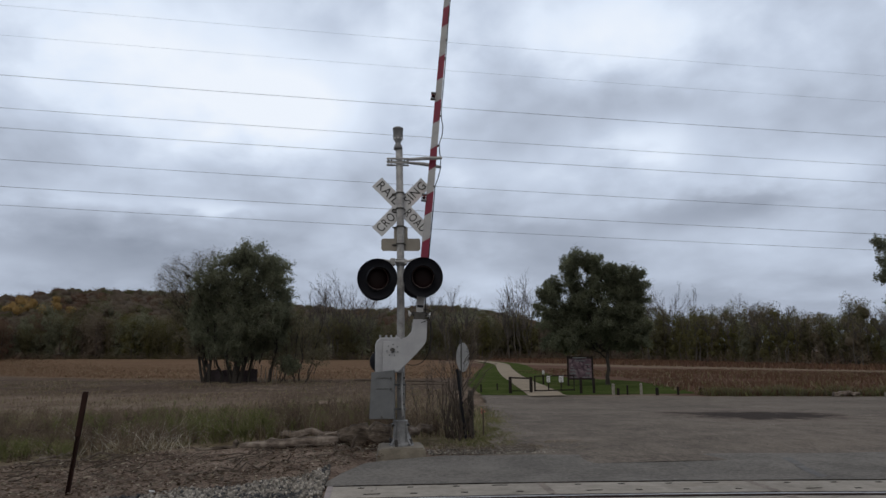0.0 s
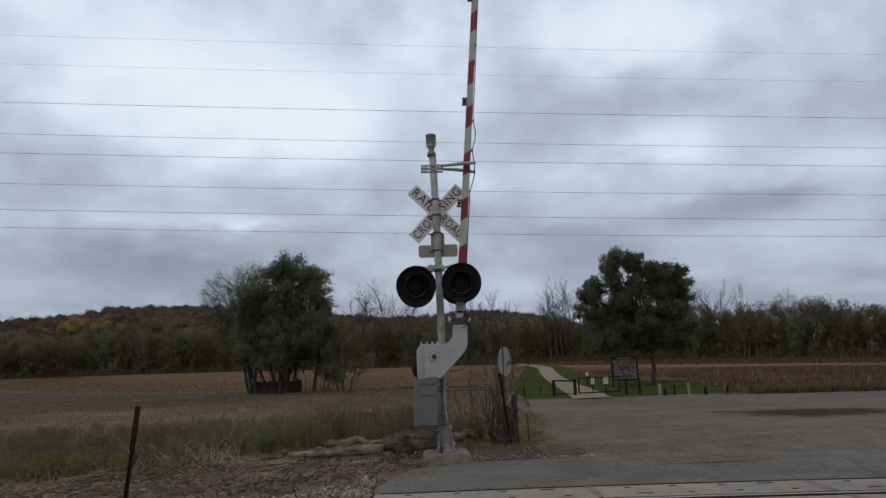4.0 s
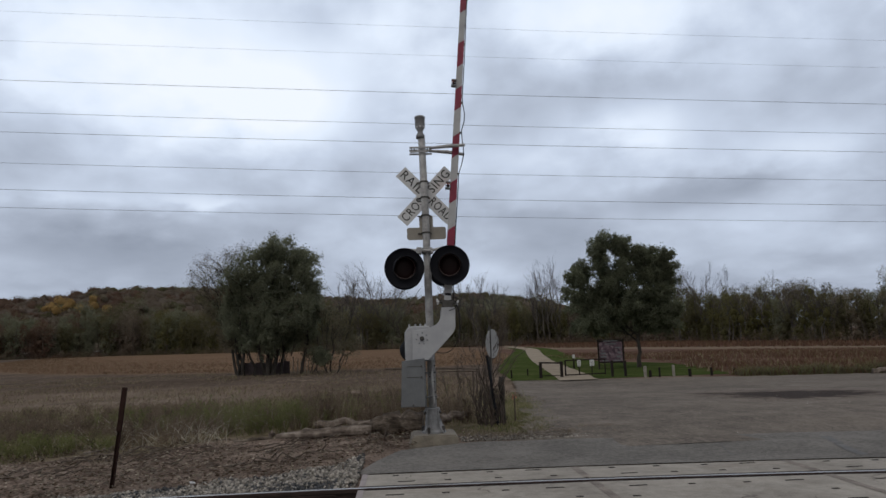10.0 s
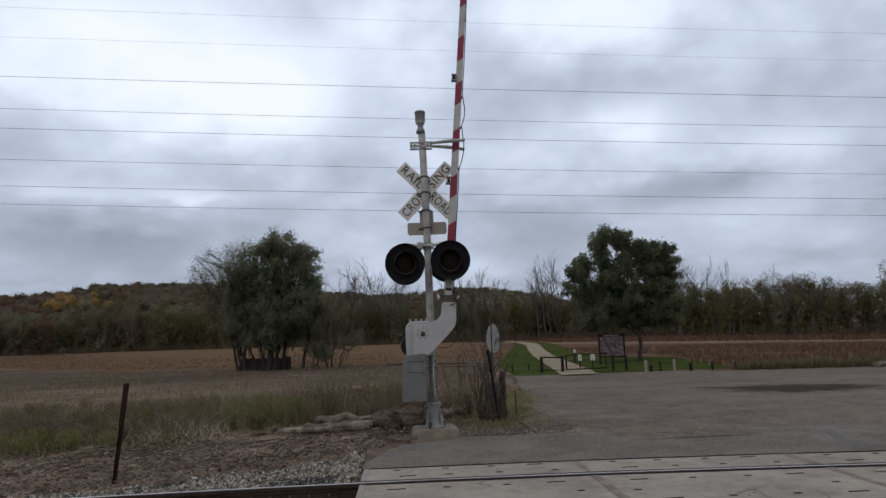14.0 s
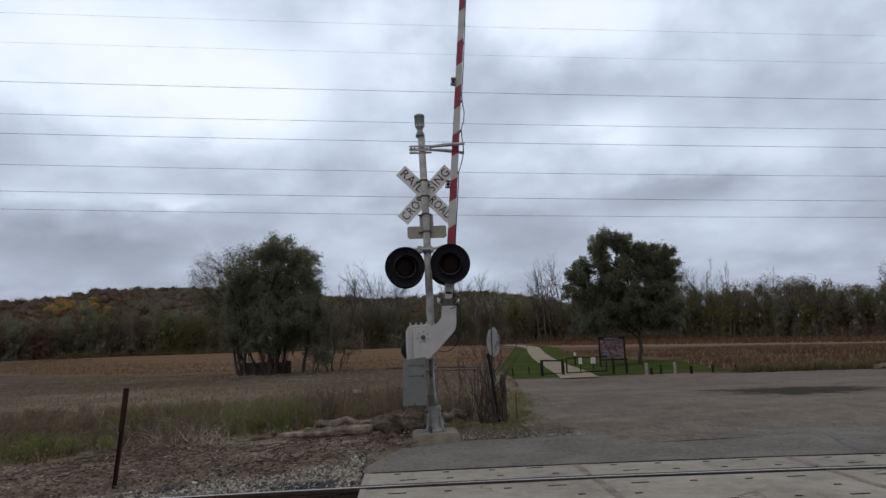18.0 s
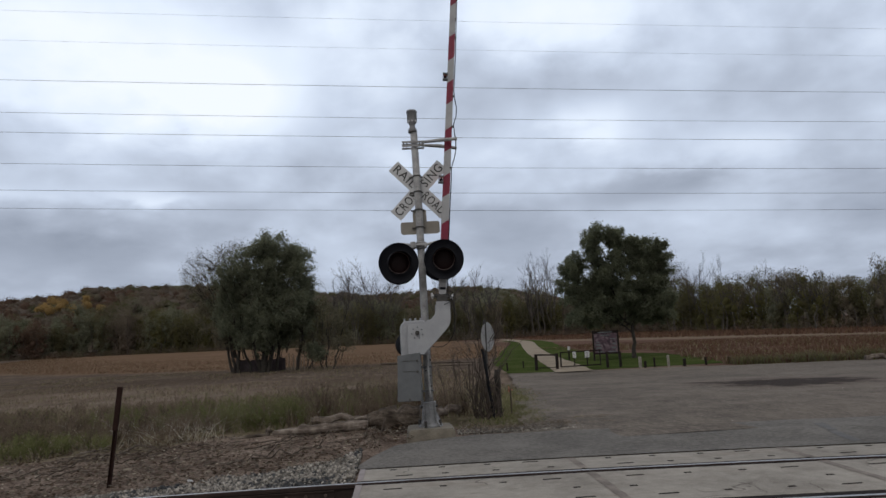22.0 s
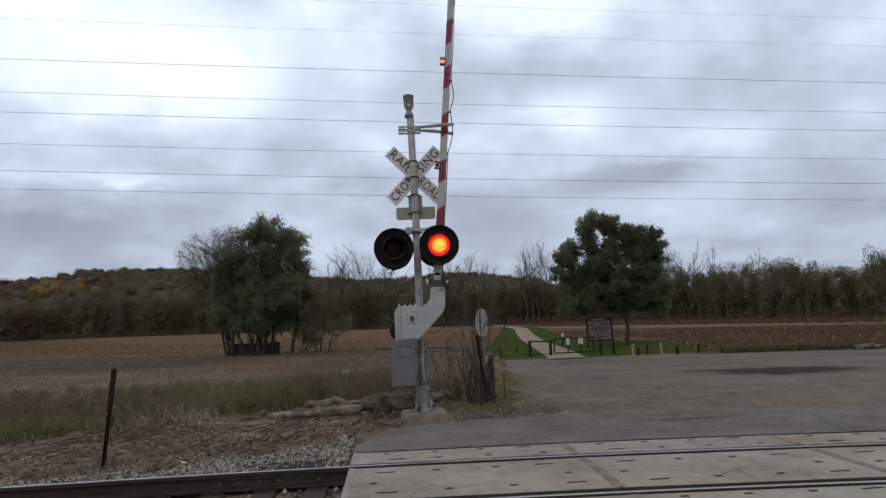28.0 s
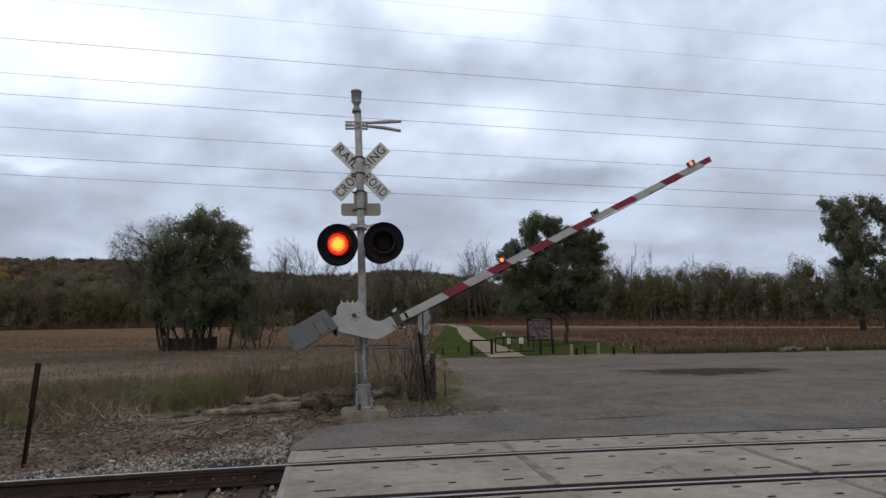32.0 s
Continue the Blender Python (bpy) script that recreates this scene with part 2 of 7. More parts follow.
def plate(bm, outline, y0, y1, mat=0, bevel=0.0):
    """A flat shape in x and z, thick from y0 to y1."""
    a = [bm.verts.new((x, y0, z)) for x, z in outline]
    b = [bm.verts.new((x, y1, z)) for x, z in outline]
    n = len(a)
    faces = [bm.faces.new(a), bm.faces.new(b[::-1])]
    for k in range(n):
        faces.append(bm.faces.new((a[k], b[k], b[(k + 1) % n], a[(k + 1) % n])))
    for f in faces:
        f.material_index = mat
    bmesh.ops.recalc_face_normals(bm, faces=faces)
    if bevel:
        bmesh.ops.bevel(bm, geom=list({e for f in faces[:2] for e in f.edges}), offset=bevel, segments=1, affect="EDGES")
    return bm


def smooth(a, b, v):
    u = min(1.0, max(0.0, (v - a) / (b - a)))
    return u * u * (3 - 2 * u)


def ground_z(x, y):
    """The lie of the land: level at the track, falling gently to the field."""
    z = -0.8 * smooth(9, 34, y) - 0.25 * smooth(34, 80, y)
    left = smooth(-0.5, -1.0, x)
    track = smooth(7.55, 7.2, y) * smooth(3.9, 4.4, y)
    z -= 0.13 * (left + (smooth(-0.30, -0.48, x) - left) * track) * smooth(14, 9, y)
    z -= 0.10 * smooth(-0.30, -0.48, x) * track
    return z


def rail_y(x):
    """The far rail's line: a gentle curve."""
    u = min(9.0, max(-6.0, x))
    return 7.25 - 0.0085 * (u + 1) ** 2 - 0.017 * (u + 1) * (x - u)


GAUGE = 1.52


def lines(*spans):
    out = []
    for a, b, step in spans:
        n = max(1, round((b - a) / step))
        out += [a + (b - a) * i / n for i in range(n)]
    return out + [spans[-1][1]]


def sheet(xs, ys, height, keep=None):
    """A grid over xs and ys, lifted by height(x, y)."""
    verts = [(x, y, height(x, y)) for y in ys for x in xs]
    n = len(xs)
    faces = []
    for j in range(len(ys) - 1):
        for i in range(n - 1):
            if keep is None or keep((xs[i] + xs[i + 1]) / 2, (ys[j] + ys[j + 1]) / 2):
                k = j * n + i
                faces.append((k, k + 1, k + n + 1, k + n))
    me = bpy.data.meshes.new("sheet")
    me.from_pydata(verts, [], faces)
    me.shade_smooth()
    return me


def key(v, *keys):
    """A value read off straight lines between keys."""
    if v <= keys[0][0]:
        return keys[0][1]
    for (a, p), (b, q) in zip(keys, keys[1:]):
        if v <= b:
            return p + (q - p) * (v - a) / (b - a)
    return keys[-1][1]


def lot_left(y):
    """The parking lot's edge on the side of the signal."""
    if y < 10.3:
        return 1.1 + 0.7 * smooth(9.4, 10.3, y)
    return 1.8 + (y - 10.3) * (0.22 if y < 13.2 else 0.0) + (0.64 + (y - 13.2) * 0.155 if y >= 13.2 else 0.0)


def lot_far(x):
    return 35.3 - 0.28 * (x - 5.5) if x > 5.5 else 35.3


# ---- ground ----
def ground_material():
    g = Graph("ground")
    x, y, _ = g.axes()
    w1, w2, fine = g.noise(0.25, 4), g.noise(2.2, 5), g.noise(26, 4)
    wob = g.math("MULTIPLY_ADD", g.math("SUBTRACT", w1, 0.5), 9.0, y)
    near = g.math("MULTIPLY_ADD", g.math("SUBTRACT", w2, 0.5), 2.2, y)
    bow = g.math("MULTIPLY_ADD", g.math("MULTIPLY", x, x), -0.011, wob)
    grit = g.noise(7.0, 9, 0.8)
    dirt = g.ramp(g.math("ADD", g.math("MULTIPLY", fine, 0.35), g.math("ADD", g.math("MULTIPLY", w2, 0.3), g.math("MULTIPLY", grit, 0.35))), (0.41, (0.072, 0.053, 0.044)), (0.5, (0.170, 0.131, 0.109)), (0.60, (0.315, 0.257, 0.217)))
    weeds = g.ramp(g.noise(3.2, 6, 0.7), (0.33, (0.098, 0.080, 0.056)), (0.5, (0.165, 0.140, 0.094)), (0.68, (0.24, 0.202, 0.148)))
    speck = g.noise(2.4, 8, 0.8, stretch=(1.3, 0.22, 1))
    patch = g.math("ADD", g.math("MULTIPLY", g.noise(0.11, 5, 0.6, stretch=(0.7, 1.4, 1)), 0.5), g.math("MULTIPLY", speck, 0.5))
    mown = g.ramp(patch, (0.40, (0.106, 0.082, 0.066)), (0.48, (0.150, 0.117, 0.094)), (0.54, (0.182, 0.144, 0.117)), (0.62, (0.255, 0.207, 0.170)))
    green = g.math("MULTIPLY", g.step(g.math("ADD", g.math("MULTIPLY", g.noise(0.2, 4), 0.6), g.math("MULTIPLY", speck, 0.4)), 0.50, 0.58), g.step(wob, 40, 22))
    mown = g.mix(g.math("MULTIPLY", green, 0.75), mown, (0.105, 0.108, 0.056))
    strip = g.math("ADD", y, g.math("MULTIPLY", g.math("SUBTRACT", g.noise(0.18, 6, 0.7), 0.5), 14.0))
    mown = g.mix(g.math("MULTIPLY", g.math("MULTIPLY", g.step(strip, 36, 43), g.step(bow, 64, 56)), g.math("MULTIPLY", g.step(speck, 0.66, 0.46), 0.75)), mown, (0.070, 0.054, 0.045))
    mown = g.mix(g.math("MULTIPLY", g.math("MULTIPLY", g.step(strip, 25, 27.5), g.step(strip, 33, 29)), g.math("MULTIPLY", g.step(speck, 0.42, 0.6), 0.6)), mown, (0.28, 0.228, 0.19))
    ochre = g.ramp(g.math("ADD", g.math("MULTIPLY", g.noise(0.16, 6, 0.7, stretch=(0.4, 1.5, 1)), 0.5), g.math("MULTIPLY", speck, 0.5)), (0.41, (0.115, 0.076, 0.052)), (0.59, (0.195, 0.131, 0.090)))
    c = g.mix(g.step(g.math('MULTIPLY_ADD', g.step(x, -4.5, -3.0), -1.3, near), 10.2, 11.2), dirt, weeds)
    c = g.mix(g.step(wob, 19, 27), c, mown)
    c = g.mix(g.step(g.math('MULTIPLY_ADD', g.math('SUBTRACT', speck, 0.5), 22.0, bow), 56, 63), c, ochre)
    right = g.math("MULTIPLY", g.step(x, 14, 17), g.step(y, 27, 34))
    red = g.ramp(g.noise(0.22, 6, 0.7, stretch=(0.5, 2.2, 1)), (0.36, (0.084, 0.052, 0.042)), (0.64, (0.165, 0.108, 0.085)))
    c = g.mix(right, c, red)
    diag = g.math("MULTIPLY_ADD", g.math("SUBTRACT", g.noise(0.5, 6, 0.7, stretch=(1, 0.4, 1)), 0.5), 26.0, g.math("MULTIPLY_ADD", x, 2.0, y))
    band = g.math("MULTIPLY", right, g.math("MULTIPLY", g.step(diag, 170, 178), g.step(diag, 203, 195)))
    c = g.mix(g.math("MULTIPLY", band, 0.8), c, (0.19, 0.15, 0.115))
    return g.finish(c, 1.0, bump=g.math('ADD', fine, g.math('MULTIPLY', speck, 0.8)), strength=0.7, dist=0.03, spec=0.0)


def build_ground():
    xs = lines((-3000, -400, 400), (-400, -60, 30), (-60, -14, 2.5), (-14, 12, 0.25), (12, 60, 2.5), (60, 400, 30), (400, 3000, 400))
    ys = lines((-600, -60, 60), (-60, 3, 4), (3, 16, 0.2), (16, 40, 1.0), (40, 120, 5), (120, 400, 30), (400, 4200, 380))

    def height(x, y):
        z = ground_z(x, y)
        if x < 0.3 and 7.6 < y < 60:
            z += (noise.noise((x * 1.1, y * 1.1, 0)) * 0.05 + noise.noise((x * 3.7, y * 3.7, 2)) * 0.025) * smooth(0.3, -0.8, x)
        if x > -0.55 and 3.5 < y < lot_far(x) - 0.5 and y < 36:
            z -= 0.12 * smooth(-0.55, -0.2, x)
        return z
    me = sheet(xs, ys, height)
    me.materials.append(ground_material())
    tagged(new("ground", me), "brown autumn field with mown and weedy strips", "ground", kind="structure")


def asphalt_material(name, a, b, patch):
    g = Graph(name)
    big, mid, fine = g.noise(0.22, 5, 0.6, stretch=(0.7, 1.0, 1)), g.noise(1.6, 5), g.noise(70, 3)
    peb = g.noise(16, 4, 0.7)
    f = g.math("ADD", g.math("MULTIPLY", big, 0.22), g.math("ADD", g.math("MULTIPLY", mid, 0.20), g.math("ADD", g.math("MULTIPLY", fine, 0.22), g.math("MULTIPLY", peb, 0.36))))
    c = g.ramp(f, (0.43, a), (0.56, b))
    dust = g.step(g.noise(0.9, 6, 0.7, stretch=(0.8, 0.7, 1)), 0.50, 0.64)
    c = g.mix(g.math("MULTIPLY", dust, 0.24), c, tuple(min(1.0, v * 1.35) for v in b))
    spots = g.step(g.cells(5.0), 0.10, 0.04)
    c = g.mix(g.math("MULTIPLY", spots, 0.5), c, patch)
    if "lot" in name:
        x, y, _ = g.axes()
        rag = g.noise(2.2, 7, 0.75, stretch=(1.2, 0.35, 1))
        wx = g.math("ADD", x, g.math("MULTIPLY", g.math("SUBTRACT", mid, 0.5), 1.6))
        dx = g.math("DIVIDE", g.math("SUBTRACT", wx, 10.1), 1.65)
        dy = g.math("DIVIDE", g.math("SUBTRACT", y, 17.0), 1.7)
        d = g.math("SQRT", g.math("ADD", g.math("MULTIPLY", dx, dx), g.math("MULTIPLY", dy, dy)))
        streak = g.noise(1.5, 8, 0.75, stretch=(0.9, 0.75, 1))
        d = g.math("MULTIPLY_ADD", g.math("SUBTRACT", rag, 0.5), 1.4, g.math("MULTIPLY_ADD", g.math("SUBTRACT", streak, 0.5), 2.6, d))
        c = g.mix(g.math("MULTIPLY", g.step(d, 1.7, 1.1), 0.45), c, (0.085, 0.058, 0.047))
        grain = g.noise(8.0, 7, 0.85, stretch=(1.0, 0.25, 1))
        c = g.mix(g.math("MULTIPLY", g.step(grain, 0.53, 0.64), 0.40), c, (0.27, 0.24, 0.21))
        c = g.mix(g.math("MULTIPLY", g.step(grain, 0.46, 0.36), 0.40), c, (0.070, 0.058, 0.050))
        c = g.mix(g.math("MULTIPLY", g.step(d, 1.2, 0.85), 0.95), c, (0.030, 0.021, 0.017))
        # loose pebbles and tyre-ground dirt
        c = g.mix(g.math("MULTIPLY", g.step(rag, 0.60, 0.70), 0.5), c, (0.25, 0.22, 0.19))
        c = g.mix(g.math("MULTIPLY", g.step(rag, 0.42, 0.33), 0.5), c, (0.075, 0.062, 0.053))
    return g.finish(c, 0.92, bump=g.math("ADD", fine, g.math("MULTIPLY", mid, 0.6)), strength=0.5, dist=0.012, spec=0.12)


def build_paving():
    lot = asphalt_material("lot_gravel", (0.085, 0.072, 0.061), (0.190, 0.163, 0.139), (0.060, 0.050, 0.043))
    road = asphalt_material("road_asphalt", (0.100, 0.094, 0.088), (0.19, 0.179, 0.167), (0.065, 0.062, 0.06))
    xs, ys = lines((-1.0, 9, 0.12), (9, 60, 1.5), (60, 160, 10)), lines((9.0, 16, 0.12), (16, 36, 0.4))

    def edge(x, y):
        return noise.noise((x * 0.9, y * 0.9, 5)) * 0.35 + noise.noise((x * 3, y * 3, 5)) * 0.12
    me = sheet(xs, ys, lambda x, y: ground_z(x, y) + 0.012 + noise.noise((x * 0.4, y * 0.4, 1)) * 0.02,
               lambda x, y: x > lot_left(y) + edge(x, y) and y < lot_far(x) + edge(x, y) * 0.6 and y > 9.05)
    me.materials.append(lot)
    tagged(new("parking_lot", me), "worn grey gravel parking lot with dark damp patch", "parking lot", kind="structure")
    def far(x):
        u = max(-0.9, min(1.0, x))
        base = (8.2 + (u + 0.55) * 3.0 if u < -0.1 else 9.55 + (u + 0.1) * 0.5) if x < 1.0 else 10.1 - 0.09 * (min(x, 9) - 1.0)
        return base + 0.07 * noise.noise((x * 1.3, 0, 5)) + 0.03 * noise.noise((x * 6, 0, 5))
    outer = 0.712
    for side in (1, -1):
        xs = lines((-0.62, 9, 0.08), (9, 160, 4))
        n = 14
        verts, faces = [], []
        for x in xs:
            if side > 0:
                y0, y1 = rail_y(x) + outer, far(x)
                x2 = x + (0.10 if x < -0.5 else 0)
            else:
                y0, y1 = rail_y(x) - GAUGE - outer, -40.0
            for i in range(n + 1):
                u = i / n if side > 0 else (i / n) ** 3
                y = y0 + (y1 - y0) * u
                rim = 0.0 if side < 0 or i < n else -0.06
                z = 0.006 + (0.018 * noise.noise((x * 0.6, y * 0.6, 3)) * smooth(0.05, 0.5, u) if side > 0 else 0.0) + (ground_z(max(x, 0.5), y) + 0.012 if y > 8.5 else 0.0)
                verts.append((x, y, z + rim))
            if x == xs[0]:
                for v in range(n + 1):
                    verts[v] = (verts[v][0], verts[v][1], -0.16)
        for j in range(len(xs) - 1):
            for i in range(n):
                k = j * (n + 1) + i
                q = (k, k + n + 1, k + n + 2, k + 1)
                faces.append(q if side > 0 else q[::-1])
        me = bpy.data.meshes.new("road")
        me.from_pydata(verts, [], faces)
        me.shade_smooth()
        me.materials.append(road)
        tagged(new("road", me), "cracked dark grey asphalt road apron at the crossing", "road", kind="structure")
    # tarred crack and patch seams on the apron
    for pts, w, name in ((((4.52, 9.5), (4.30, 9.0), (4.18, 8.6), (4.04, 8.1)), 0.009, "crack"), (((5.89, 9.1), (5.78, 8.75), (5.65, 8.35), (5.48, 7.75)), 0.085, "tar_patch"), (((1.0, 8.95), (1.6, 9.05), (2.4, 9.0)), 0.010, "crack"), (((6.95, 8.5), (6.82, 8.1), (6.70, 7.62)), 0.07, "tar_patch")):
        bm = bmesh.new()
        prev = None
        for i in range(25):
            u = i / 24 * (len(pts) - 1)
            k = min(int(u), len(pts) - 2)
            x = pts[k][0] + (pts[k + 1][0] - pts[k][0]) * (u - k) + noise.noise((u * 4, w, 0)) * 0.03
            y = pts[k][1] + (pts[k + 1][1] - pts[k][1]) * (u - k)
            ww = w * (0.7 + 0.6 * abs(noise.noise((u * 3, 1, w))))
            y0 = rail_y(x) + outer
            z = 0.010 + 0.018 * noise.noise((x * 0.6, y * 0.6, 3)) * smooth(0.05, 0.5, (y - y0) / (far(x) - y0)) + (ground_z(max(x, 0.5), y) + 0.012 if y > 8.5 else 0.0)
            cur = [bm.verts.new((x - ww, y, z)), bm.verts.new((x + ww, y, z))]
            if prev:
                bm.faces.new((prev[0], prev[1], cur[1], cur[0]))
            prev = cur
        tagged(part(name, bm, M["tar"], None), "dark tar line in the asphalt", "road marking", kind="structure")


# ---- crossing panels, rails, ties ----
rnd_slot = random.Random(3)


def build_track():
    length, x0 = 2.476, -0.505
    seam = 0.012
    crossing = root("crossing_surface", pose(0, 0, 0), "pale concrete level crossing panels with dark lifting slots", "crossing", kind="structure")
    slot_mat, conc = M["rubber"], M["concrete"]
    for i in range(5):
        xa, xb = x0 + i * length + seam / 2, x0 + (i + 1) * length - seam / 2
        for kind, (ya, yb) in enumerate(((0.085, 0.70), (-GAUGE + 0.15, -0.11), (-GAUGE - 0.70, -GAUGE - 0.085))):
            bm = bmesh.new()
            ra, rb = rail_y(xa), rail_y(xb)
            a = [bm.verts.new(p) for p in ((xa, ra + ya, 0.0), (xb, rb + ya, 0.0), (xb, rb + yb, 0.0), (xa, ra + yb, 0.0))]
            b = [bm.verts.new((v.co.x, v.co.y, -0.24)) for v in a]
            bm.faces.new(a)
            for k in range(4):
                bm.faces.new((a[k], b[k], b[(k + 1) % 4], a[(k + 1) % 4]))
            bmesh.ops.recalc_face_normals(bm, faces=bm.faces[:])
            bmesh.ops.bevel(bm, geom=[e for e in bm.edges if all(v.co.z > -0.01 for v in e.verts)], offset=0.012, segments=1, affect="EDGES")
            panel = part("panel", bm, conc, crossing)
            if kind == 1:
                marks = ((0.16, 0.80, 1), (0.37, 0.80, 0), (0.60, 0.80, 0), (0.82, 0.82, 1), (0.10, 0.46, 0), (0.88, 0.50, 0), (0.16, 0.18, 1), (0.40, 0.20, 0), (0.63, 0.20, 0), (0.86, 0.20, 1))
            else:
                marks = ((0.16, 0.80, 0), (0.38, 0.80, 0), (0.60, 0.80, 0), (0.80, 0.82, 1), (0.20, 0.26, 1), (0.40, 0.26, 0), (0.63, 0.26, 0), (0.86, 0.26, 0))
            for fx, fy, big in marks:
                sx = xa + (xb - xa) * fx + rnd_slot.uniform(-0.03, 0.03)
                sy = rail_y(sx) + ya + (yb - ya) * fy
                w, h = (0.19, 0.030) if big else (0.075, 0.036)
                bm = bmesh.new()
                box(bm, sx - w / 2, sx + w / 2, sy - h / 2, sy + h / 2, -0.004, 0.004, 0.003)
                part("lifting_slot", bm, slot_mat, panel)
            if i < 4:
                # worn filler along the joint to the next panel
                bm = bmesh.new()
                n = 12
                left, right = [], []
                for k in range(n + 1):
                    sy = rail_y(xb) + ya + 0.01 + (yb - ya - 0.02) * k / n
                    w1, w2 = 0.035 + 0.03 * abs(noise.noise((sy * 5, i, 1))), 0.045 + 0.05 * abs(noise.noise((sy * 4, i, 6)))
                    left.append(bm.verts.new((xb + seam / 2 - w1, sy, 0.0035)))
                    right.append(bm.verts.new((xb + seam / 2 + w2, sy, 0.0035)))
                for k in range(n):
                    bm.faces.new((left[k], right[k], right[k + 1], left[k + 1]))
                part("joint_filler", bm, M["joint"], panel, "worn brown joint filler")
            if i == 0:
                bm = bmesh.new()
                box(bm, xa - 0.012, xa + 0.055, rail_y(xa) + ya, rail_y(xa) + yb, -0.20, 0.005, 0.003)
                part("end_angle", bm, M["end_steel"], panel, "pale steel end angle")
    for k, off in enumerate((0.0, -GAUGE)):
        xs = lines((-60, -8, 4), (-8, 14, 0.5), (14, 60, 4))
        bm = bmesh.new()
        # rail section: foot, web, head
        sec = ((-0.07, -0.175), (-0.07, -0.162), (-0.012, -0.14), (-0.009, -0.05), (-0.035, -0.038), (-0.035, -0.006), (-0.027, 0.003), (-0.016, 0.0036), (0.016, 0.0036), (0.027, 0.003), (0.035, -0.006), (0.035, -0.038), (0.009, -0.05), (0.012, -0.14), (0.07, -0.162), (0.07, -0.175))
        rings = [[bm.verts.new((x, rail_y(x) + off + sy, sz)) for sy, sz in sec] for x in xs]
        for a, b in zip(rings, rings[1:]):
            for j in range(len(sec)):
                f = bm.faces.new((a[j], b[j], b[(j + 1) % len(sec)], a[(j + 1) % len(sec)]))
                f.material_index = 1 if j in (6, 7) else 0
        bmesh.ops.recalc_face_normals(bm, faces=bm.faces[:])
        rail = tagged(part("rail", bm, [M["steel_rail"], M["steel_shine"]], None), "rusty steel rail with a bright worn head", "rail", "rails of the track")
        for side in (-1, 1):
            bm = bmesh.new()
            prof = ((0.010, -0.142), (0.030, -0.150), (0.034, -0.136), (0.026, -0.115), (0.026, -0.080), (0.033, -0.058), (0.030, -0.048), (0.009, -0.052))
            rows = [[bm.verts.new((x, rail_y(x) + off + side * sy, sz)) for sy, sz in prof] for x in lines((-1.95, -0.75, 0.2))]
            for p, q in zip(rows, rows[1:]):
                for j in range(len(prof)):
                    bm.faces.new((p[j], q[j], q[(j + 1) % len(prof)], p[(j + 1) % len(prof)]))
            bm.faces.new(rows[0])
            bm.faces.new(rows[-1][::-1])
            bmesh.ops.recalc_face_normals(bm, faces=bm.faces[:])
            bar = part("joint_bar", bm, M["steel_rail"], rail, "rusty bolted joint bar")
            for j in range(6):
                x = -1.86 + j * 0.205
                bm = bmesh.new()
                tube(bm, ((x, rail_y(x) + off + side * 0.024, -0.097), (x, rail_y(x) + off + side * 0.050, -0.097)), 0.017, 6)
                part("bolt", bm, M["bolt_rust"], bar)
    # rubber fill beside the rails in the crossing
    for off in (0.0, -GAUGE):
        bm = bmesh.new()
        for s in (-1, 1):
            xs = lines((x0, x0 + 5 * length, 0.5))
            wide = 0.093 if (s > 0) == (off == 0.0) else 0.115 if off == 0.0 else 0.158
            r = [[bm.verts.new((x, rail_y(x) + off + s * d, z)) for d, z in ((0.036, -0.060), (0.05 if s > 0 else 0.08, -0.065), (0.056 if s > 0 else 0.09, -0.003), (wide - 0.004, -0.002))] for x in xs]
            for a, b in zip(r, r[1:]):
                bm.faces.new((a[0], b[0], b[1], a[1]))
                bm.faces.new((a[1], b[1], b[2], a[2]))
                bm.faces.new((a[2], b[2], b[3], a[3]))
        part("flangeway", bm, M["rubber"], crossing, "black rubber flangeway")
    tie = None
    for i in range(26):
        x = -0.85 - i * 0.53
        m = pose(x, rail_y(x) - GAUGE / 2, -0.235, 0, 0, math.degrees(-0.017 * (max(-6, x) + 1)))
        if tie is None:
            bm = bmesh.new()
            box(bm, -0.115, 0.115, -1.3, 1.3, -0.09, 0.055, 0.012)
            tie = tagged(part("railway_tie", bm, M["tie_wood"], None, at=m), "dark creosoted wooden railway tie under the rails", "railway tie", "ties of the track")
            for s in (-1, 1):
                bm = bmesh.new()
                box(bm, -0.09, 0.09, s * GAUGE / 2 - 0.17, s * GAUGE / 2 + 0.17, 0.055, 0.062)
                for px in (-0.06, 0.06):
                    for py in (-0.1, 0.1):
                        box(bm, px - 0.018, px + 0.018, s * GAUGE / 2 + py - 0.018, s * GAUGE / 2 + py + 0.018, 0.06, 0.085)
                part("tie_plate", bm, M["steel_rail"], tie)
        else:
            copy_thing(tie, m)


build_ground()
build_paving()
build_track()


# ---- the crossing signal with its gate ----
# the arm's angle above level, and which pair of lamps shines, by time
ARM = [(0.0, 84.3), (28.2, 84.3), (28.3, 83.6), (28.4, 81.4), (28.5, 78.7), (29.0, 66.4), (29.5, 58.9), (30.0, 51.6), (30.5, 44.4), (31.0, 37.9), (31.5, 31.4), (32.0, 25.2)]
CHANGES = [23.95, 24.05, 24.65, 25.25, 25.85, 26.45, 27.05, 27.65, 28.25, 28.85, 29.45, 30.07, 30.70, 31.30, 31.90]
PIVOT = (-0.122, -0.20, 1.447)
turning = []     # parts that turn in place: (object, its seat, flips)


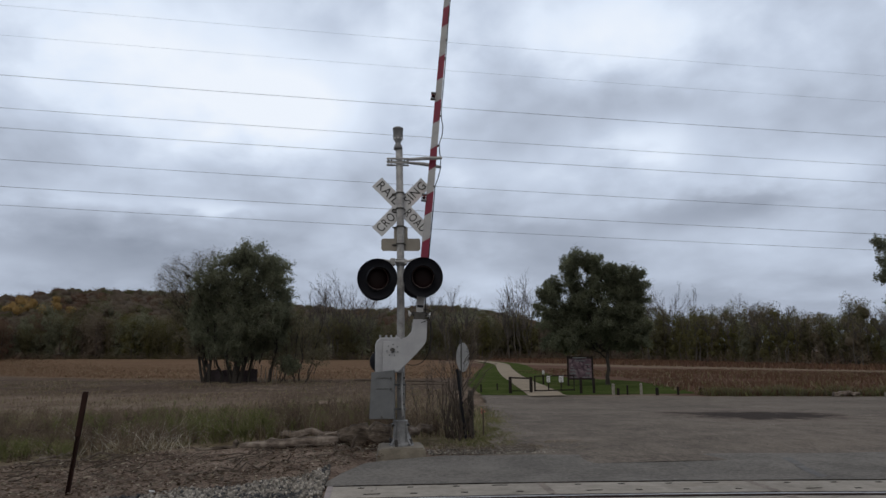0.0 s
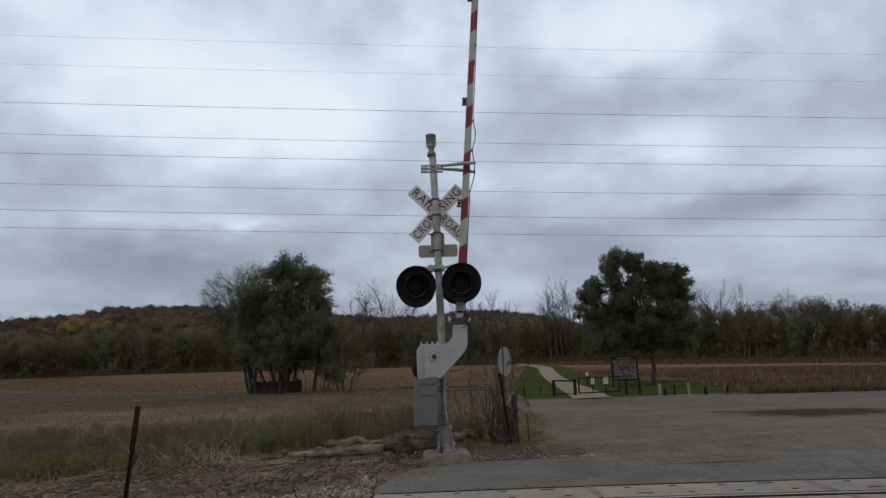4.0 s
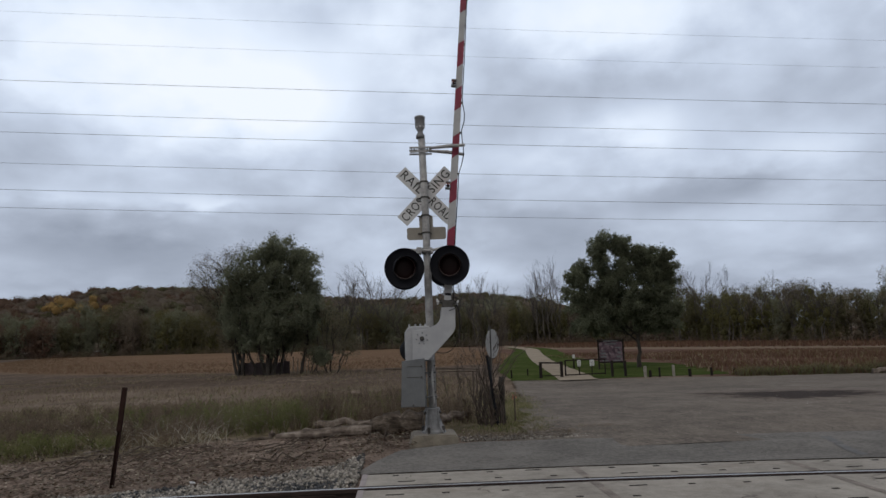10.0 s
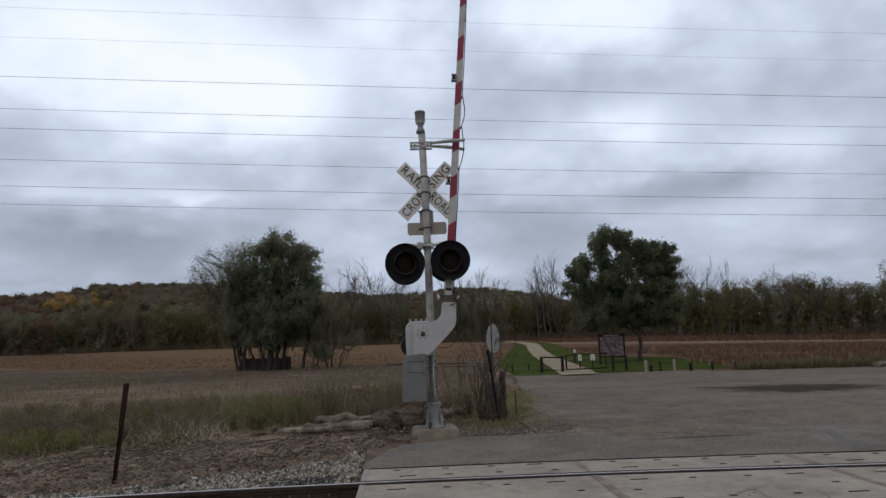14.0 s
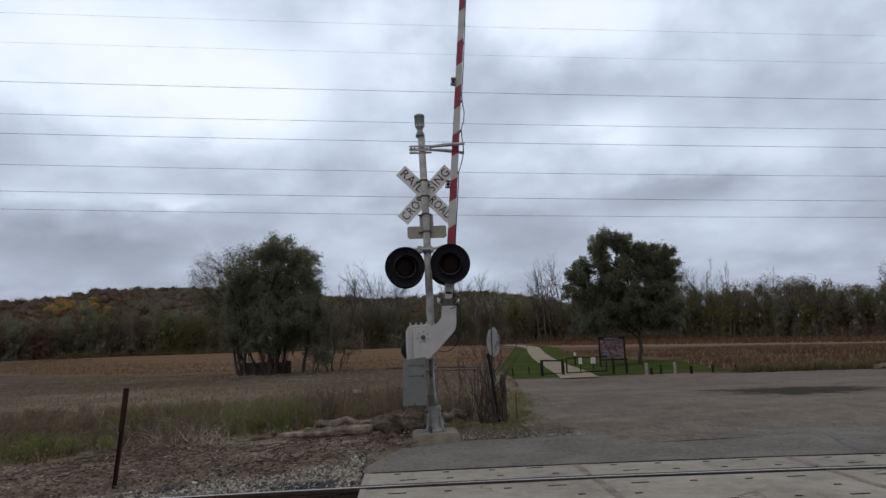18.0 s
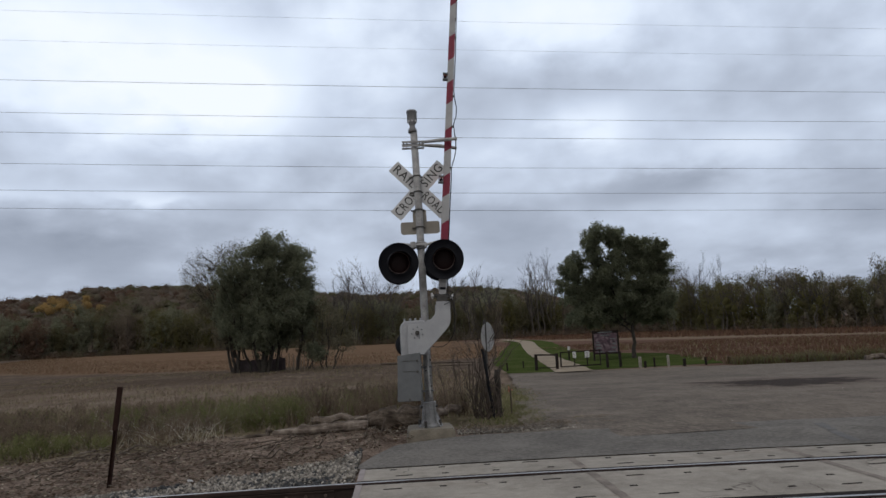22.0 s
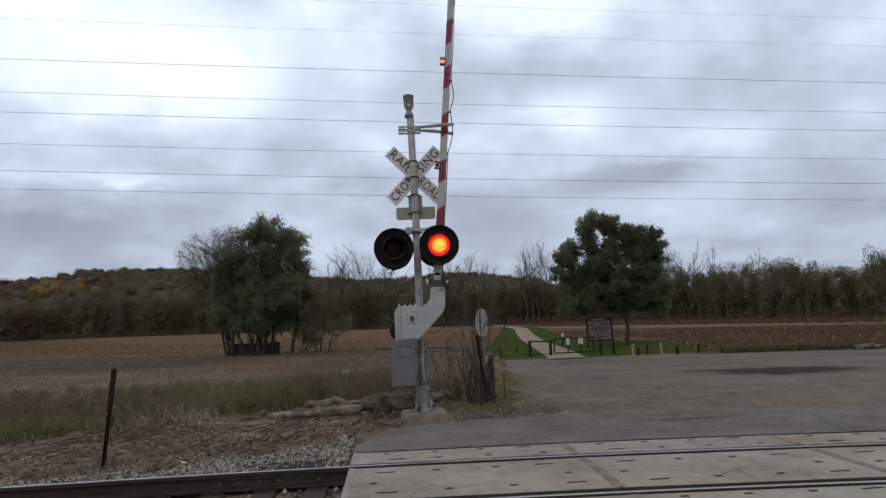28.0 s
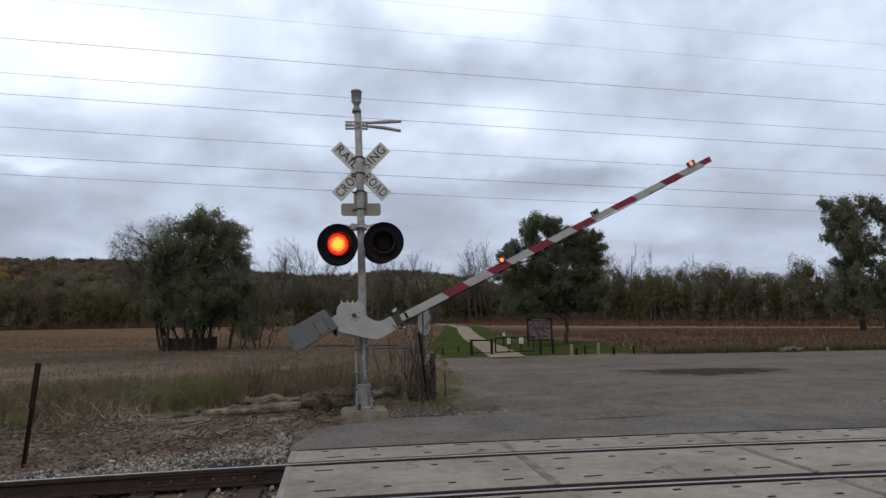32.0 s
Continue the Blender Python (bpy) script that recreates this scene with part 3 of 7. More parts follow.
def lamp_materials():
    for name, glow in (("lamp_lens_dark", 0), ("lamp_lens_lit", 1), ("gate_lamp_lit", 2)):
        g = Graph(name)
        b = g.bsdf
        if glow:
            if glow == 1:
                x, y, z = g.axes()
                r = g.math("SQRT", g.math("ADD", g.math("MULTIPLY", x, x), g.math("MULTIPLY", z, z)))
                r = g.math("ADD", r, g.math("MULTIPLY", g.math("SUBTRACT", g.noise(28, 3), 0.5), 0.05))
                col = g.ramp(g.math("DIVIDE", r, 0.168), (0.25, (1.0, 0.50, 0.06)), (0.58, (1.0, 0.28, 0.02)), (0.76, (0.9, 0.02, 0.014)), (1.0, (0.62, 0.006, 0.012)))
                g.put(b.inputs["Emission Color"], col)
                dots = g.step(g.cells(75), 0.62, 0.15)
                g.put(b.inputs["Emission Strength"], g.math("MULTIPLY_ADD", dots, 1.1, 1.0))
            else:
                b.inputs["Emission Color"].default_value = (1.0, 0.16, 0.04, 1)
                b.inputs["Emission Strength"].default_value = 2.6
            g.finish((0.25, 0.01, 0.01), 0.3)
        else:
            rings = g.cells(40)
            g.finish((0.012, 0.002, 0.003), 0.5, bump=rings, strength=0.3, dist=0.004, spec=0.25)
        M[name] = g.mat


def lens_disc(name, parent, radius, at, lit, label):
    """A lens turning about its upright middle: one face lit, the other dark."""
    bm = bmesh.new()
    lathe(bm, ((0.0, -0.030), (radius * 0.55, -0.026), (radius * 0.9, -0.014), (radius, -0.002)), 24, "y", 1)
    lathe(bm, ((radius, -0.002), (radius, 0.002)), 24, "y", 0)
    lathe(bm, ((radius, 0.002), (radius * 0.9, 0.014), (radius * 0.55, 0.026), (0.0, 0.030)), 24, "y", 0)
    bmesh.ops.recalc_face_normals(bm, faces=bm.faces[:])
    return part(name, bm, [M["lamp_lens_dark"], M[lit]], parent, label, True, at)


def hood(bm, r, depth):
    """A visor: a tube round the lens, cut back on its lower side."""
    seg = 28
    out = []
    for rr in (r, r + 0.008):
        ring0, ring1 = [], []
        for k in range(seg):
            a = 2 * math.pi * k / seg
            d = depth * (0.30 + 0.70 * smooth(-0.75, 0.35, math.sin(a)))
            ring0.append(bm.verts.new((rr * math.cos(a), 0.0, rr * math.sin(a))))
            ring1.append(bm.verts.new((rr * math.cos(a), -d, rr * math.sin(a) - 0.03 * d)))
        out.append((ring0, ring1))
    for k in range(seg):
        j = (k + 1) % seg
        (a0, a1), (b0, b1) = out
        bm.faces.new((a0[k], a0[j], a1[j], a1[k]))
        bm.faces.new((b0[k], b1[k], b1[j], b0[j]))
        bm.faces.new((a1[k], a1[j], b1[j], b1[k]))
    return bm


def signal_light(parent, at, flips):
    """A round black backboard with a hooded lens and a lamp case behind."""
    bm = bmesh.new()
    board = part("flashing_light", lathe(bm, ((0.176, 0.0), (0.295, -0.012), (0.305, -0.030), (0.311, -0.030), (0.311, 0.006), (0.176, 0.016), (0.176, 0.0)), 40, "y"), M["black"], parent, "round black signal backboard with hooded red lens", True, at)
    bm = bmesh.new()
    part("hood", hood(bm, 0.176, 0.26), M["black"], board)
    bm = bmesh.new()
    lathe(bm, ((0.176, 0.0), (0.188, 0.02), (0.185, 0.13), (0.13, 0.20), (0.05, 0.225), (0.0, 0.225)), 24, "y")
    part("lamp_case", bm, M["black"], board, smooth=True)
    bm = bmesh.new()
    lathe(bm, ((0.160, -0.034), (0.160, -0.040), (0.168, -0.040), (0.168, -0.034), (0.160, -0.034)), 32, "y")
    part("lens_rim", bm, M["rim_dull"], board, "dull thin ring round the lens")
    lens = lens_disc("lens", board, 0.1745, pose(0, 0.0, 0, 0, 0, 180), "lamp_lens_lit", "red signal lens")
    turning.append((lens, (0.0, 0.0, 0.0), flips))
    return board


def letters(text, size, at, parent, name, bold=0.0):
    cu = bpy.data.curves.new(name, "FONT")
    cu.body, cu.size, cu.align_x, cu.align_y = text, size, "CENTER", "CENTER"
    cu.extrude, cu.offset, cu.resolution_u, cu.space_character = 0.0015, bold, 3, 1.12
    ob = bpy.data.objects.new(name, cu)
    scene.collection.objects.link(ob)
    bpy.context.view_layer.update()
    me = bpy.data.meshes.new_from_object(ob.evaluated_get(bpy.context.evaluated_depsgraph_get()))
    bpy.data.objects.remove(ob)
    bpy.data.curves.remove(cu)
    for v in me.vertices:
        v.co.x *= 0.80
    me.materials.clear()
    me.materials.append(M["letter"])
    lo = new(name, me)
    lo.parent, lo.matrix_basis = parent, at
    return lo


def build_signal():
    lamp_materials()
    sig = root("crossing_signal", pose(0.435, 10.40, 0.11, 0, -0.75, 0), "silver railroad crossing signal mast with black flashing lights, crossbuck and gate", "crossing signal")
    bm = bmesh.new()
    tube(bm, ((0.010, 0, 0.30), (0.012, 0, 1.5), (0.014, 0, 1.55), (0.020, 0, 3.5), (0.006, 0, 4.74)), (0.064, 0.064, 0.061, 0.060, 0.058), 20)
    part("mast", bm, M["paint_silver"], sig, "silver painted steel mast", True)
    # split base casting with ribs and bolts
    bm = bmesh.new()
    lathe(bm, ((0.175, 0.0), (0.175, 0.025), (0.125, 0.05), (0.108, 0.30), (0.112, 0.36), (0.08, 0.385)), 12)
    for k in range(4):
        a = math.pi / 4 + k * math.pi / 2
        plate(bm, ((0.07, 0.0), (0.205, 0.0), (0.195, 0.04), (0.145, 0.12), (0.135, 0.37), (0.07, 0.37)), -0.012, 0.012)
        bm.verts.ensure_lookup_table()
        for v in bm.verts[-10:]:
            v.co = Matrix.Rotation(a, 4, "Z") @ v.co
    lathe(bm, ((0.082, 0.34), (0.115, 0.345), (0.115, 0.375), (0.082, 0.38)), 16)
    foot = part("mast_base", bm, M["foot_grey"], sig, "cast mast foot with bolts")
    for k in range(4):
        a = math.pi / 4 + k * math.pi / 2 + 0.35
        bm = bmesh.new()
        tube(bm, ((0.17 * math.cos(a), 0.17 * math.sin(a), 0.0), (0.17 * math.cos(a), 0.17 * math.sin(a), 0.10)), 0.022, 6)
        part("anchor_bolt", bm, M["dark_metal"], foot)
    for sx in (-1, 1):
        bm = bmesh.new()
        tube(bm, ((sx * 0.115, -0.10, 0.31), (sx * 0.115, 0.10, 0.31)), 0.022, 6)
        part("clamp_bolt", bm, M["dark_metal"], foot)
    # conduit, junction straps and weathered patches on the lower mast
    bm = bmesh.new()
    tube(bm, ((-0.095, -0.02, 0.34), (-0.10, -0.03, 0.7), (-0.095, -0.03, 1.15), (-0.055, -0.06, 1.42)), 0.019, 8)
    part("conduit", bm, M["paint_grey"], sig, "grey cable conduit", True)
    for z in (0.55, 0.92, 1.24):
        bm = bmesh.new()
        box(bm, -0.122, 0.085, -0.086, -0.078, z - 0.014, z + 0.014, 0.003)
        part("conduit_strap", bm, M["weight_grey"], sig)
    for x, z in ((0.055, 0.62), (0.045, 0.78), (0.06, 1.02), (0.05, 1.18), (-0.02, 0.86)):
        bm = bmesh.new()
        tube(bm, ((x, -0.05, z), (x, -0.092, z)), 0.013, 6)
        part("step_bolt", bm, M["dark_metal"], sig)
    # bell
    bm = bmesh.new()
    lathe(bm, ((0.0, 5.105), (0.075, 5.105), (0.088, 5.09), (0.090, 5.07), (0.083, 5.065), (0.081, 4.93), (0.074, 4.905), (0.045, 4.85), (0.043, 4.83), (0.072, 4.775), (0.074, 4.73), (0.0, 4.73)), 24)
    bell = part("bell", bm, M["bell_grey"], sig, "grey weathered electronic crossing bell", True, pose(-0.010, 0, 0))
    for k in range(8):
        a = k * math.pi / 4
        bm = bmesh.new()
        box(bm, 0.066, 0.0805, -0.012, 0.012, 4.902, 4.925, 0, 0, Matrix.Rotation(a, 4, "Z"))
        part("sound_slot", bm, M["sign_white"], bell)
    # gate arm holder fork
    bm = bmesh.new()
    for y in (-0.085, 0.072):
        for z in (4.485, 4.550):
            box(bm, -0.20, 0.17, y, y + 0.012, z - 0.016, z + 0.016, 0.003)
    fork = part("arm_holder", bm, M["paint_silver"], sig, "forked steel arm holder")
    for sy, za, zb in ((-0.10, 4.545, 4.548), (0.06, 4.495, 4.435)):
        bm = bmesh.new()
        tube(bm, ((0.12, sy, 4.53), (0.42, sy - 0.03, za), (0.70, sy - 0.07, zb)), (0.020, 0.030, 0.024), 8)
        part("fork_tine", bm, M["paint_silver"], fork)
    for x in (-0.17, -0.12, 0.09, 0.15):
        bm = bmesh.new()
        tube(bm, ((x, -0.11, 4.52), (x, 0.10, 4.52)), 0.010, 6)
        part("bolt", bm, M["dark_metal"], fork)
    # crossbuck: two crossed boards behind the mast
    buck = root("crossbuck", pose(0, 0, 0), "", "")
    buck.parent = sig
    cx, cz = 0.045, 3.780
    for k, (ang, words) in enumerate(((-46, (("RAIL", -0.325), ("ROAD", 0.325))), (46, (("CROS", -0.325), ("SING", 0.325))))):
        y = 0.085 + 0.012 * k
        bm = bmesh.new()
        box(bm, -0.582, 0.582, -0.003, 0.003, -0.112, 0.112, 0.002)
        turn = pose(cx, y, cz, 0, -ang, 0)
        part("crossbuck_blade", bm, M["sign_white"], buck, "white sign board with black letters", at=turn)
        for word, x in words:
            span = 0.43
            lo = letters(word, 0.208, pose(x, -0.0055, 0, 90, 0, 0), buck, "lettering", 0.0005)
            lo.matrix_basis = turn @ pose(x, -0.0055, 0, 90, 0, 0)
            if lo.dimensions.x > 0:
                lo.scale = (span / lo.dimensions.x, 1, 1)
    for z in (3.99, 3.73, 3.43, 3.145):
        bm = bmesh.new()
        lathe(bm, ((0.0615, z - 0.012), (0.070, z - 0.012), (0.070, z + 0.012), (0.0615, z + 0.012)), 20, at=(0.018, 0, 0))
        box(bm, -0.11, 0.11, 0.055, 0.078, z - 0.010, z + 0.010)
        part("band_clamp", bm, M["dark_metal"], sig)
    # blank plate behind the mast: a tee upside down
    bm = bmesh.new()
    w, h = 0.112, 0.318
    out = [(-h + 0.03, 3.07), (h - 0.03, 3.07), (h, 3.10), (h, 3.25), (h - 0.02, 3.275), (w, 3.275), (w, 3.45), (w - 0.03, 3.48), (-w + 0.03, 3.48), (-w, 3.45), (-w, 3.275), (-h + 0.02, 3.275), (-h, 3.25), (-h, 3.10)]
    plate(bm, [(x + 0.028, z - 0.025) for x, z in out], 0.078, 0.083)
    part("track_number_plate", bm, M["sign_back"], sig, "tan back of a tee-shaped sign plate")
    # crossarm and lights
    bm = bmesh.new()
    tube(bm, ((-0.36, -0.06, 2.885), (-0.10, -0.09, 2.845), (0.10, -0.09, 2.845), (0.36, -0.06, 2.905)), 0.022, 10)
    lathe(bm, ((0.060, 2.79), (0.082, 2.80), (0.082, 2.90), (0.060, 2.91)), 16, at=(0.018, 0, 0))
    box(bm, -0.15, -0.07, -0.13, 0.03, 2.79, 2.90, 0.01)
    box(bm, 0.07, 0.12, -0.12, 0.03, 2.80, 2.88, 0.01)
    part("crossarm", bm, M["paint_silver"], sig, "grey pipe crossarm with clamp")
    for x, z, side in ((-0.358, 2.545, 0), (0.350, 2.565, 1)):
        flips = CHANGES if side == 0 else CHANGES[1:]
        signal_light(sig, pose(x, -0.36, z, 3, 0, 7 if side == 0 else -5), flips)
        signal_light(sig, pose(x * 0.98, 0.32, z + 0.025, 3, 0, 180 + (4 if side == 0 else -4)), flips)
        bm = bmesh.new()
        tube(bm, ((x, -0.10, z + 0.30), (x, -0.10, z - 0.05), (x * 0.9, 0.06, z - 0.05)), 0.03, 8)
        part("light_bracket", bm, M["black"], sig)
    # gate mechanism case
    px, py, pz = PIVOT
    bm = bmesh.new()
    plate(bm, [(px + x, pz + z) for x, z in ((-0.27, -0.34), (0.17, -0.34), (0.17, 0.12), (0.10, 0.20), (-0.19, 0.20), (-0.245, 0.155), (-0.27, 0.09))], -0.26, 0.02, bevel=0.015)
    case = part("gate_mechanism", bm, M["paint_grey"], sig, "grey cast gate mechanism case")
    for x in (-0.19, -0.10, -0.02, 0.06):
        bm = bmesh.new()
        tube(bm, ((px + x, -0.20, pz + 0.19), (px + x, -0.20, pz + 0.235)), 0.016, 6)
        part("lid_bolt", bm, M["paint_grey"], case)
    bm = bmesh.new()
    lathe(bm, ((0.0, -0.33), (0.035, -0.33), (0.055, -0.31), (0.055, -0.25)), 14, "y", 0, (px, 0, pz))
    part("main_shaft", bm, M["dark_metal"], case)
    bm = bmesh.new()
    lathe(bm, ((0.0, 0.05), (0.15, 0.05), (0.185, 0.08), (0.185, 0.34), (0.15, 0.38), (0.0, 0.38)), 18, "y", 0, (px - 0.17, 0, pz - 0.17))
    part("motor_case", bm, M["black"], case, "black round motor case", True)
    # conduit from the case down the mast, wiring
    bm = bmesh.new()
    tube(bm, ((0.02, -0.11, 1.1), (0.015, -0.12, 0.8), (0.03, -0.10, 0.45)), 0.018, 8)
    part("conduit", bm, M["paint_silver"], sig)
    bm = bmesh.new()
    pts = [(0.02, -0.28, 1.30), (0.06, -0.28, 1.25), (0.12, -0.28, 1.224), (0.19, -0.28, 1.217), (0.26, -0.28, 1.226), (0.32, -0.28, 1.255), (0.37, -0.28, 1.30), (0.415, -0.28, 1.37), (0.445, -0.28, 1.46), (0.462, -0.28, 1.58), (0.47, -0.28, 1.72), (0.462, -0.27, 1.86), (0.44, -0.25, 1.97)]
    tube(bm, pts, 0.005, 6)
    part("hanging_cable", bm, M["black"], sig)

    # the moving gate: bracket, weights, arm and its lamps, in the arm's own axes (x along the arm)
    bm = bmesh.new()
    raised = ((-0.15, 0.13), (0.05, 0.14), (0.15, 0.17), (0.23, 0.215), (0.285, 0.28), (0.302, 0.35), (0.307, 0.47), (0.528, 0.47), (0.522, 0.17), (0.50, 0.10), (0.465, 0.05), (0.40, -0.02), (0.15, -0.275), (0.09, -0.33), (-0.15, -0.33))
    ca, sa = math.cos(radians(85.2)), math.sin(radians(85.2))

    def arm_axes(p):
        return (p[0] * ca + p[1] * sa, -p[0] * sa + p[1] * ca)
    shape = [arm_axes(p) for p in raised]
    plate(bm, shape, -0.13, -0.10, bevel=0.006)
    plate(bm, [arm_axes((x * 0.97, z * 0.97)) for x, z in raised], 0.24, 0.27, bevel=0.006)
    gate = part("gate_bracket", bm, M["paint_grey"], sig, "grey curved steel gate bracket")
    for k in range(7):
        a = k * 2 * math.pi / 7
        bm = bmesh.new()
        tube(bm, ((0.085 * math.cos(a), -0.145, 0.085 * math.sin(a)), (0.085 * math.cos(a), -0.12, 0.085 * math.sin(a))), 0.011, 6)
        part("hub_bolt", bm, M["weight_grey"], gate)
    bm = bmesh.new()
    lathe(bm, ((0.0, -0.18), (0.026, -0.18), (0.034, -0.165), (0.034, -0.12)), 12, "y")
    part("hub", bm, M["dark_metal"], gate)
    # weights: a stack of slabs
    for i in range(3):
        bm = bmesh.new()
        y0 = -0.165 + i * 0.055
        w = [arm_axes(p) for p in ((-0.315, -0.335), (0.035, -0.30), (0.030, -1.02), (-0.335, -1.02))]
        plate(bm, w, y0, y0 + 0.05, bevel=0.006)
        part("counterweight", bm, M["weight_grey"], gate, "dark grey steel counterweight slab")
    for p in ((-0.05, -0.42), (-0.05, -0.58)):
        a, b = arm_axes((p[0] - 0.19, p[1])), arm_axes(p)
        bm = bmesh.new()
        tube(bm, ((a[0], -0.166, a[1]), (b[0], -0.166, b[1])), 0.0045, 6)
        part("weight_slot", bm, M["dark_metal"], gate, "dark slot across the counterweight")
    for p in ((-0.02, -0.42), (-0.02, -0.58), (-0.15, -0.99)):
        x, z = arm_axes(p)
        bm = bmesh.new()
        tube(bm, ((x, -0.19, z), (x, -0.15, z)), 0.018, 6)
        part("weight_bolt", bm, M["dark_metal"], gate)
    off = -0.365
    bm = bmesh.new()
    box(bm, 0.50, 0.60, -0.10, 0.16, off - 0.085, off + 0.085, 0.01)
    box(bm, 0.57, 0.62, -0.07, 0.13, off - 0.13, off + 0.13, 0.008)
    part("arm_clamp", bm, M["dark_metal"], gate, "dark steel arm clamp")
    for s in (-1, 1):
        bm = bmesh.new()
        tube(bm, ((0.59, 0.0, off + s * 0.10), (0.59, 0.0, off + s * 0.165)), 0.022, 8)
        tube(bm, ((0.55, 0.02, off + s * 0.15), (0.64, 0.02, off + s * 0.17)), 0.014, 6)
        part("shear_bolt", bm, M["sign_white"], gate)
    bm = bmesh.new()
    box(bm, 0.60, 0.80, -0.035, 0.075, off - 0.055, off + 0.055, 0.006)
    part("arm_socket", bm, M["arm_white"], gate, "white painted arm foot")
    bm = bmesh.new()
    box(bm, 0.695, 0.735, -0.040, 0.080, off - 0.050, off + 0.050, 0.004)
    part("foot_strap", bm, M["black"], gate, "dark strap round the arm foot")
    # board in red and white lengths with slanted ends
    tip = 6.60

    def half(s):
        return 0.064 - 0.016 * (s - 0.7) / 6.1
    cuts = [0.72, 1.42, 1.79, 2.23, 2.58, 3.00, 3.37, 3.82, 4.20, 4.60, 5.03, 5.60, 5.96, 6.40, tip]
    for i, (a, b) in enumerate(zip(cuts, cuts[1:])):
        bm = bmesh.new()
        sl = -0.042
        ha, hb = half(a), half(b)
        sa_, sb_ = (0 if i == 0 else sl), (0 if b == tip else sl)
        plate(bm, ((a - sa_, off - ha), (b - sb_, off - hb), (b + sb_, off + hb), (a + sa_, off + ha)), 0.0, 0.045, bevel=0.003)
        part("arm_stripe", bm, M["arm_red"] if i % 2 else M["arm_white"], gate)
    bm = bmesh.new()
    plate(bm, ((0.75, off - 0.02), (tip - 0.1, off - 0.02), (tip - 0.1, off + 0.02), (0.75, off + 0.02)), 0.048, 0.075)
    part("arm_stiffener", bm, M["paint_silver"], gate)
    # arm lamps on the upper edge, and their cable
    spots = (2.49, 4.27, 6.23)
    for i, s in enumerate(spots):
        z = off + half(s) + 0.032
        bm = bmesh.new()
        box(bm, s - 0.065, s + 0.065, -0.036, 0.036, z - 0.042, z - 0.036, 0.002)
        box(bm, s - 0.062, s - 0.037, -0.036, 0.036, z - 0.040, z + 0.038, 0.003)
        box(bm, s + 0.037, s + 0.062, -0.036, 0.036, z - 0.040, z + 0.038, 0.003)
        box(bm, s - 0.065, s + 0.065, -0.036, 0.036, z + 0.036, z + 0.042, 0.002)
        part("gate_lamp", bm, M["weight_grey"], gate, "small gate arm lamp")
        flips = CHANGES if i == 0 else CHANGES[1:] if i == 1 else CHANGES[:1]
        lens = lens_disc("gate_lens", gate, 0.031, pose(s, 0.0, z, 0, 0, 180), "gate_lamp_lit", "small red gate lens")
        turning.append((lens, (s, 0.0, z), flips))
    bm = bmesh.new()
    pts = [(0.62, -0.01, off - 0.09)]
    for i in range(1, 40):
        s = 0.62 + 5.8 * i / 39
        loop = (0.065 * math.sin((s - 2.70) * math.pi / 0.71) if s < 3.41 else 0.055 * math.sin((s - 3.41) * math.pi / 0.53)) if 2.70 < s < 3.94 else 0.004 * math.sin(s * 3)
        pts.append((s, 0.01, off - half(s) - 0.012 - loop))
    tube(bm, pts, 0.008, 5)
    for dx, dz in ((0.0, 0.0), (-0.05, 0.03)):
        part("foot_cable", tube(bmesh.new(), [(0.50 + dx, -0.15, off - 0.06 + dz), (0.53 + dx, -0.16, off - 0.13 + dz), (0.58 + dx, -0.16, off - 0.175 + dz), (0.63 + dx, -0.16, off - 0.17 + dz), (0.665 + dx, -0.15, off - 0.11 + dz), (0.66 + dx, -0.14, off - 0.05 + dz)], 0.0055, 6), M["black"], gate, "loose loop of black wire")
    part("arm_cable", bm, M["black"], gate, "slack black arm cable")
    for s in (2.70, 3.41, 3.94, 4.99, 5.33, 5.82):
        bm = bmesh.new()
        box(bm, s - 0.012, s + 0.012, -0.004, 0.05, off - half(s) - 0.022, off - half(s) + 0.014)
        part("cable_strap", bm, M["dark_metal"], gate)
    return gate


def build_foundation():
    bm = bmesh.new()
    t, b = (-0.345, 0.335, -0.37, 0.30), (-0.385, 0.37, -0.41, 0.34)
    lo = [bm.verts.new((x, y, -0.25)) for x, y in ((b[0], b[2]), (b[1], b[2]), (b[1], b[3]), (b[0], b[3]))]
    mid = [bm.verts.new((x, y, -0.05)) for x, y in ((b[0], b[2]), (b[1], b[2]), (b[1], b[3]), (b[0], b[3]))]
    hi = [bm.verts.new((x, y, 0.11)) for x, y in ((t[0], t[2]), (t[1], t[2]), (t[1], t[3]), (t[0], t[3]))]
    for p, q in ((lo, mid), (mid, hi)):
        for k in range(4):
            bm.faces.new((p[k], p[(k + 1) % 4], q[(k + 1) % 4], q[k]))
    bm.faces.new(hi)
    bmesh.ops.recalc_face_normals(bm, faces=bm.faces[:])
    bmesh.ops.bevel(bm, geom=bm.edges[:], offset=0.022, segments=2, affect="EDGES")
    tagged(part("signal_foundation", bm, M["base_concrete"], None, at=pose(0.45, 10.42, 0.0)), "weathered concrete foundation block under the signal mast", "foundation")


gate = build_signal()
build_foundation()


# ---- vegetation helpers ----
rnd = random.Random(7)
dice = np.random.default_rng(11)


def unit(v):
    return v / np.maximum(1e-9, np.linalg.norm(v, axis=-1, keepdims=True))


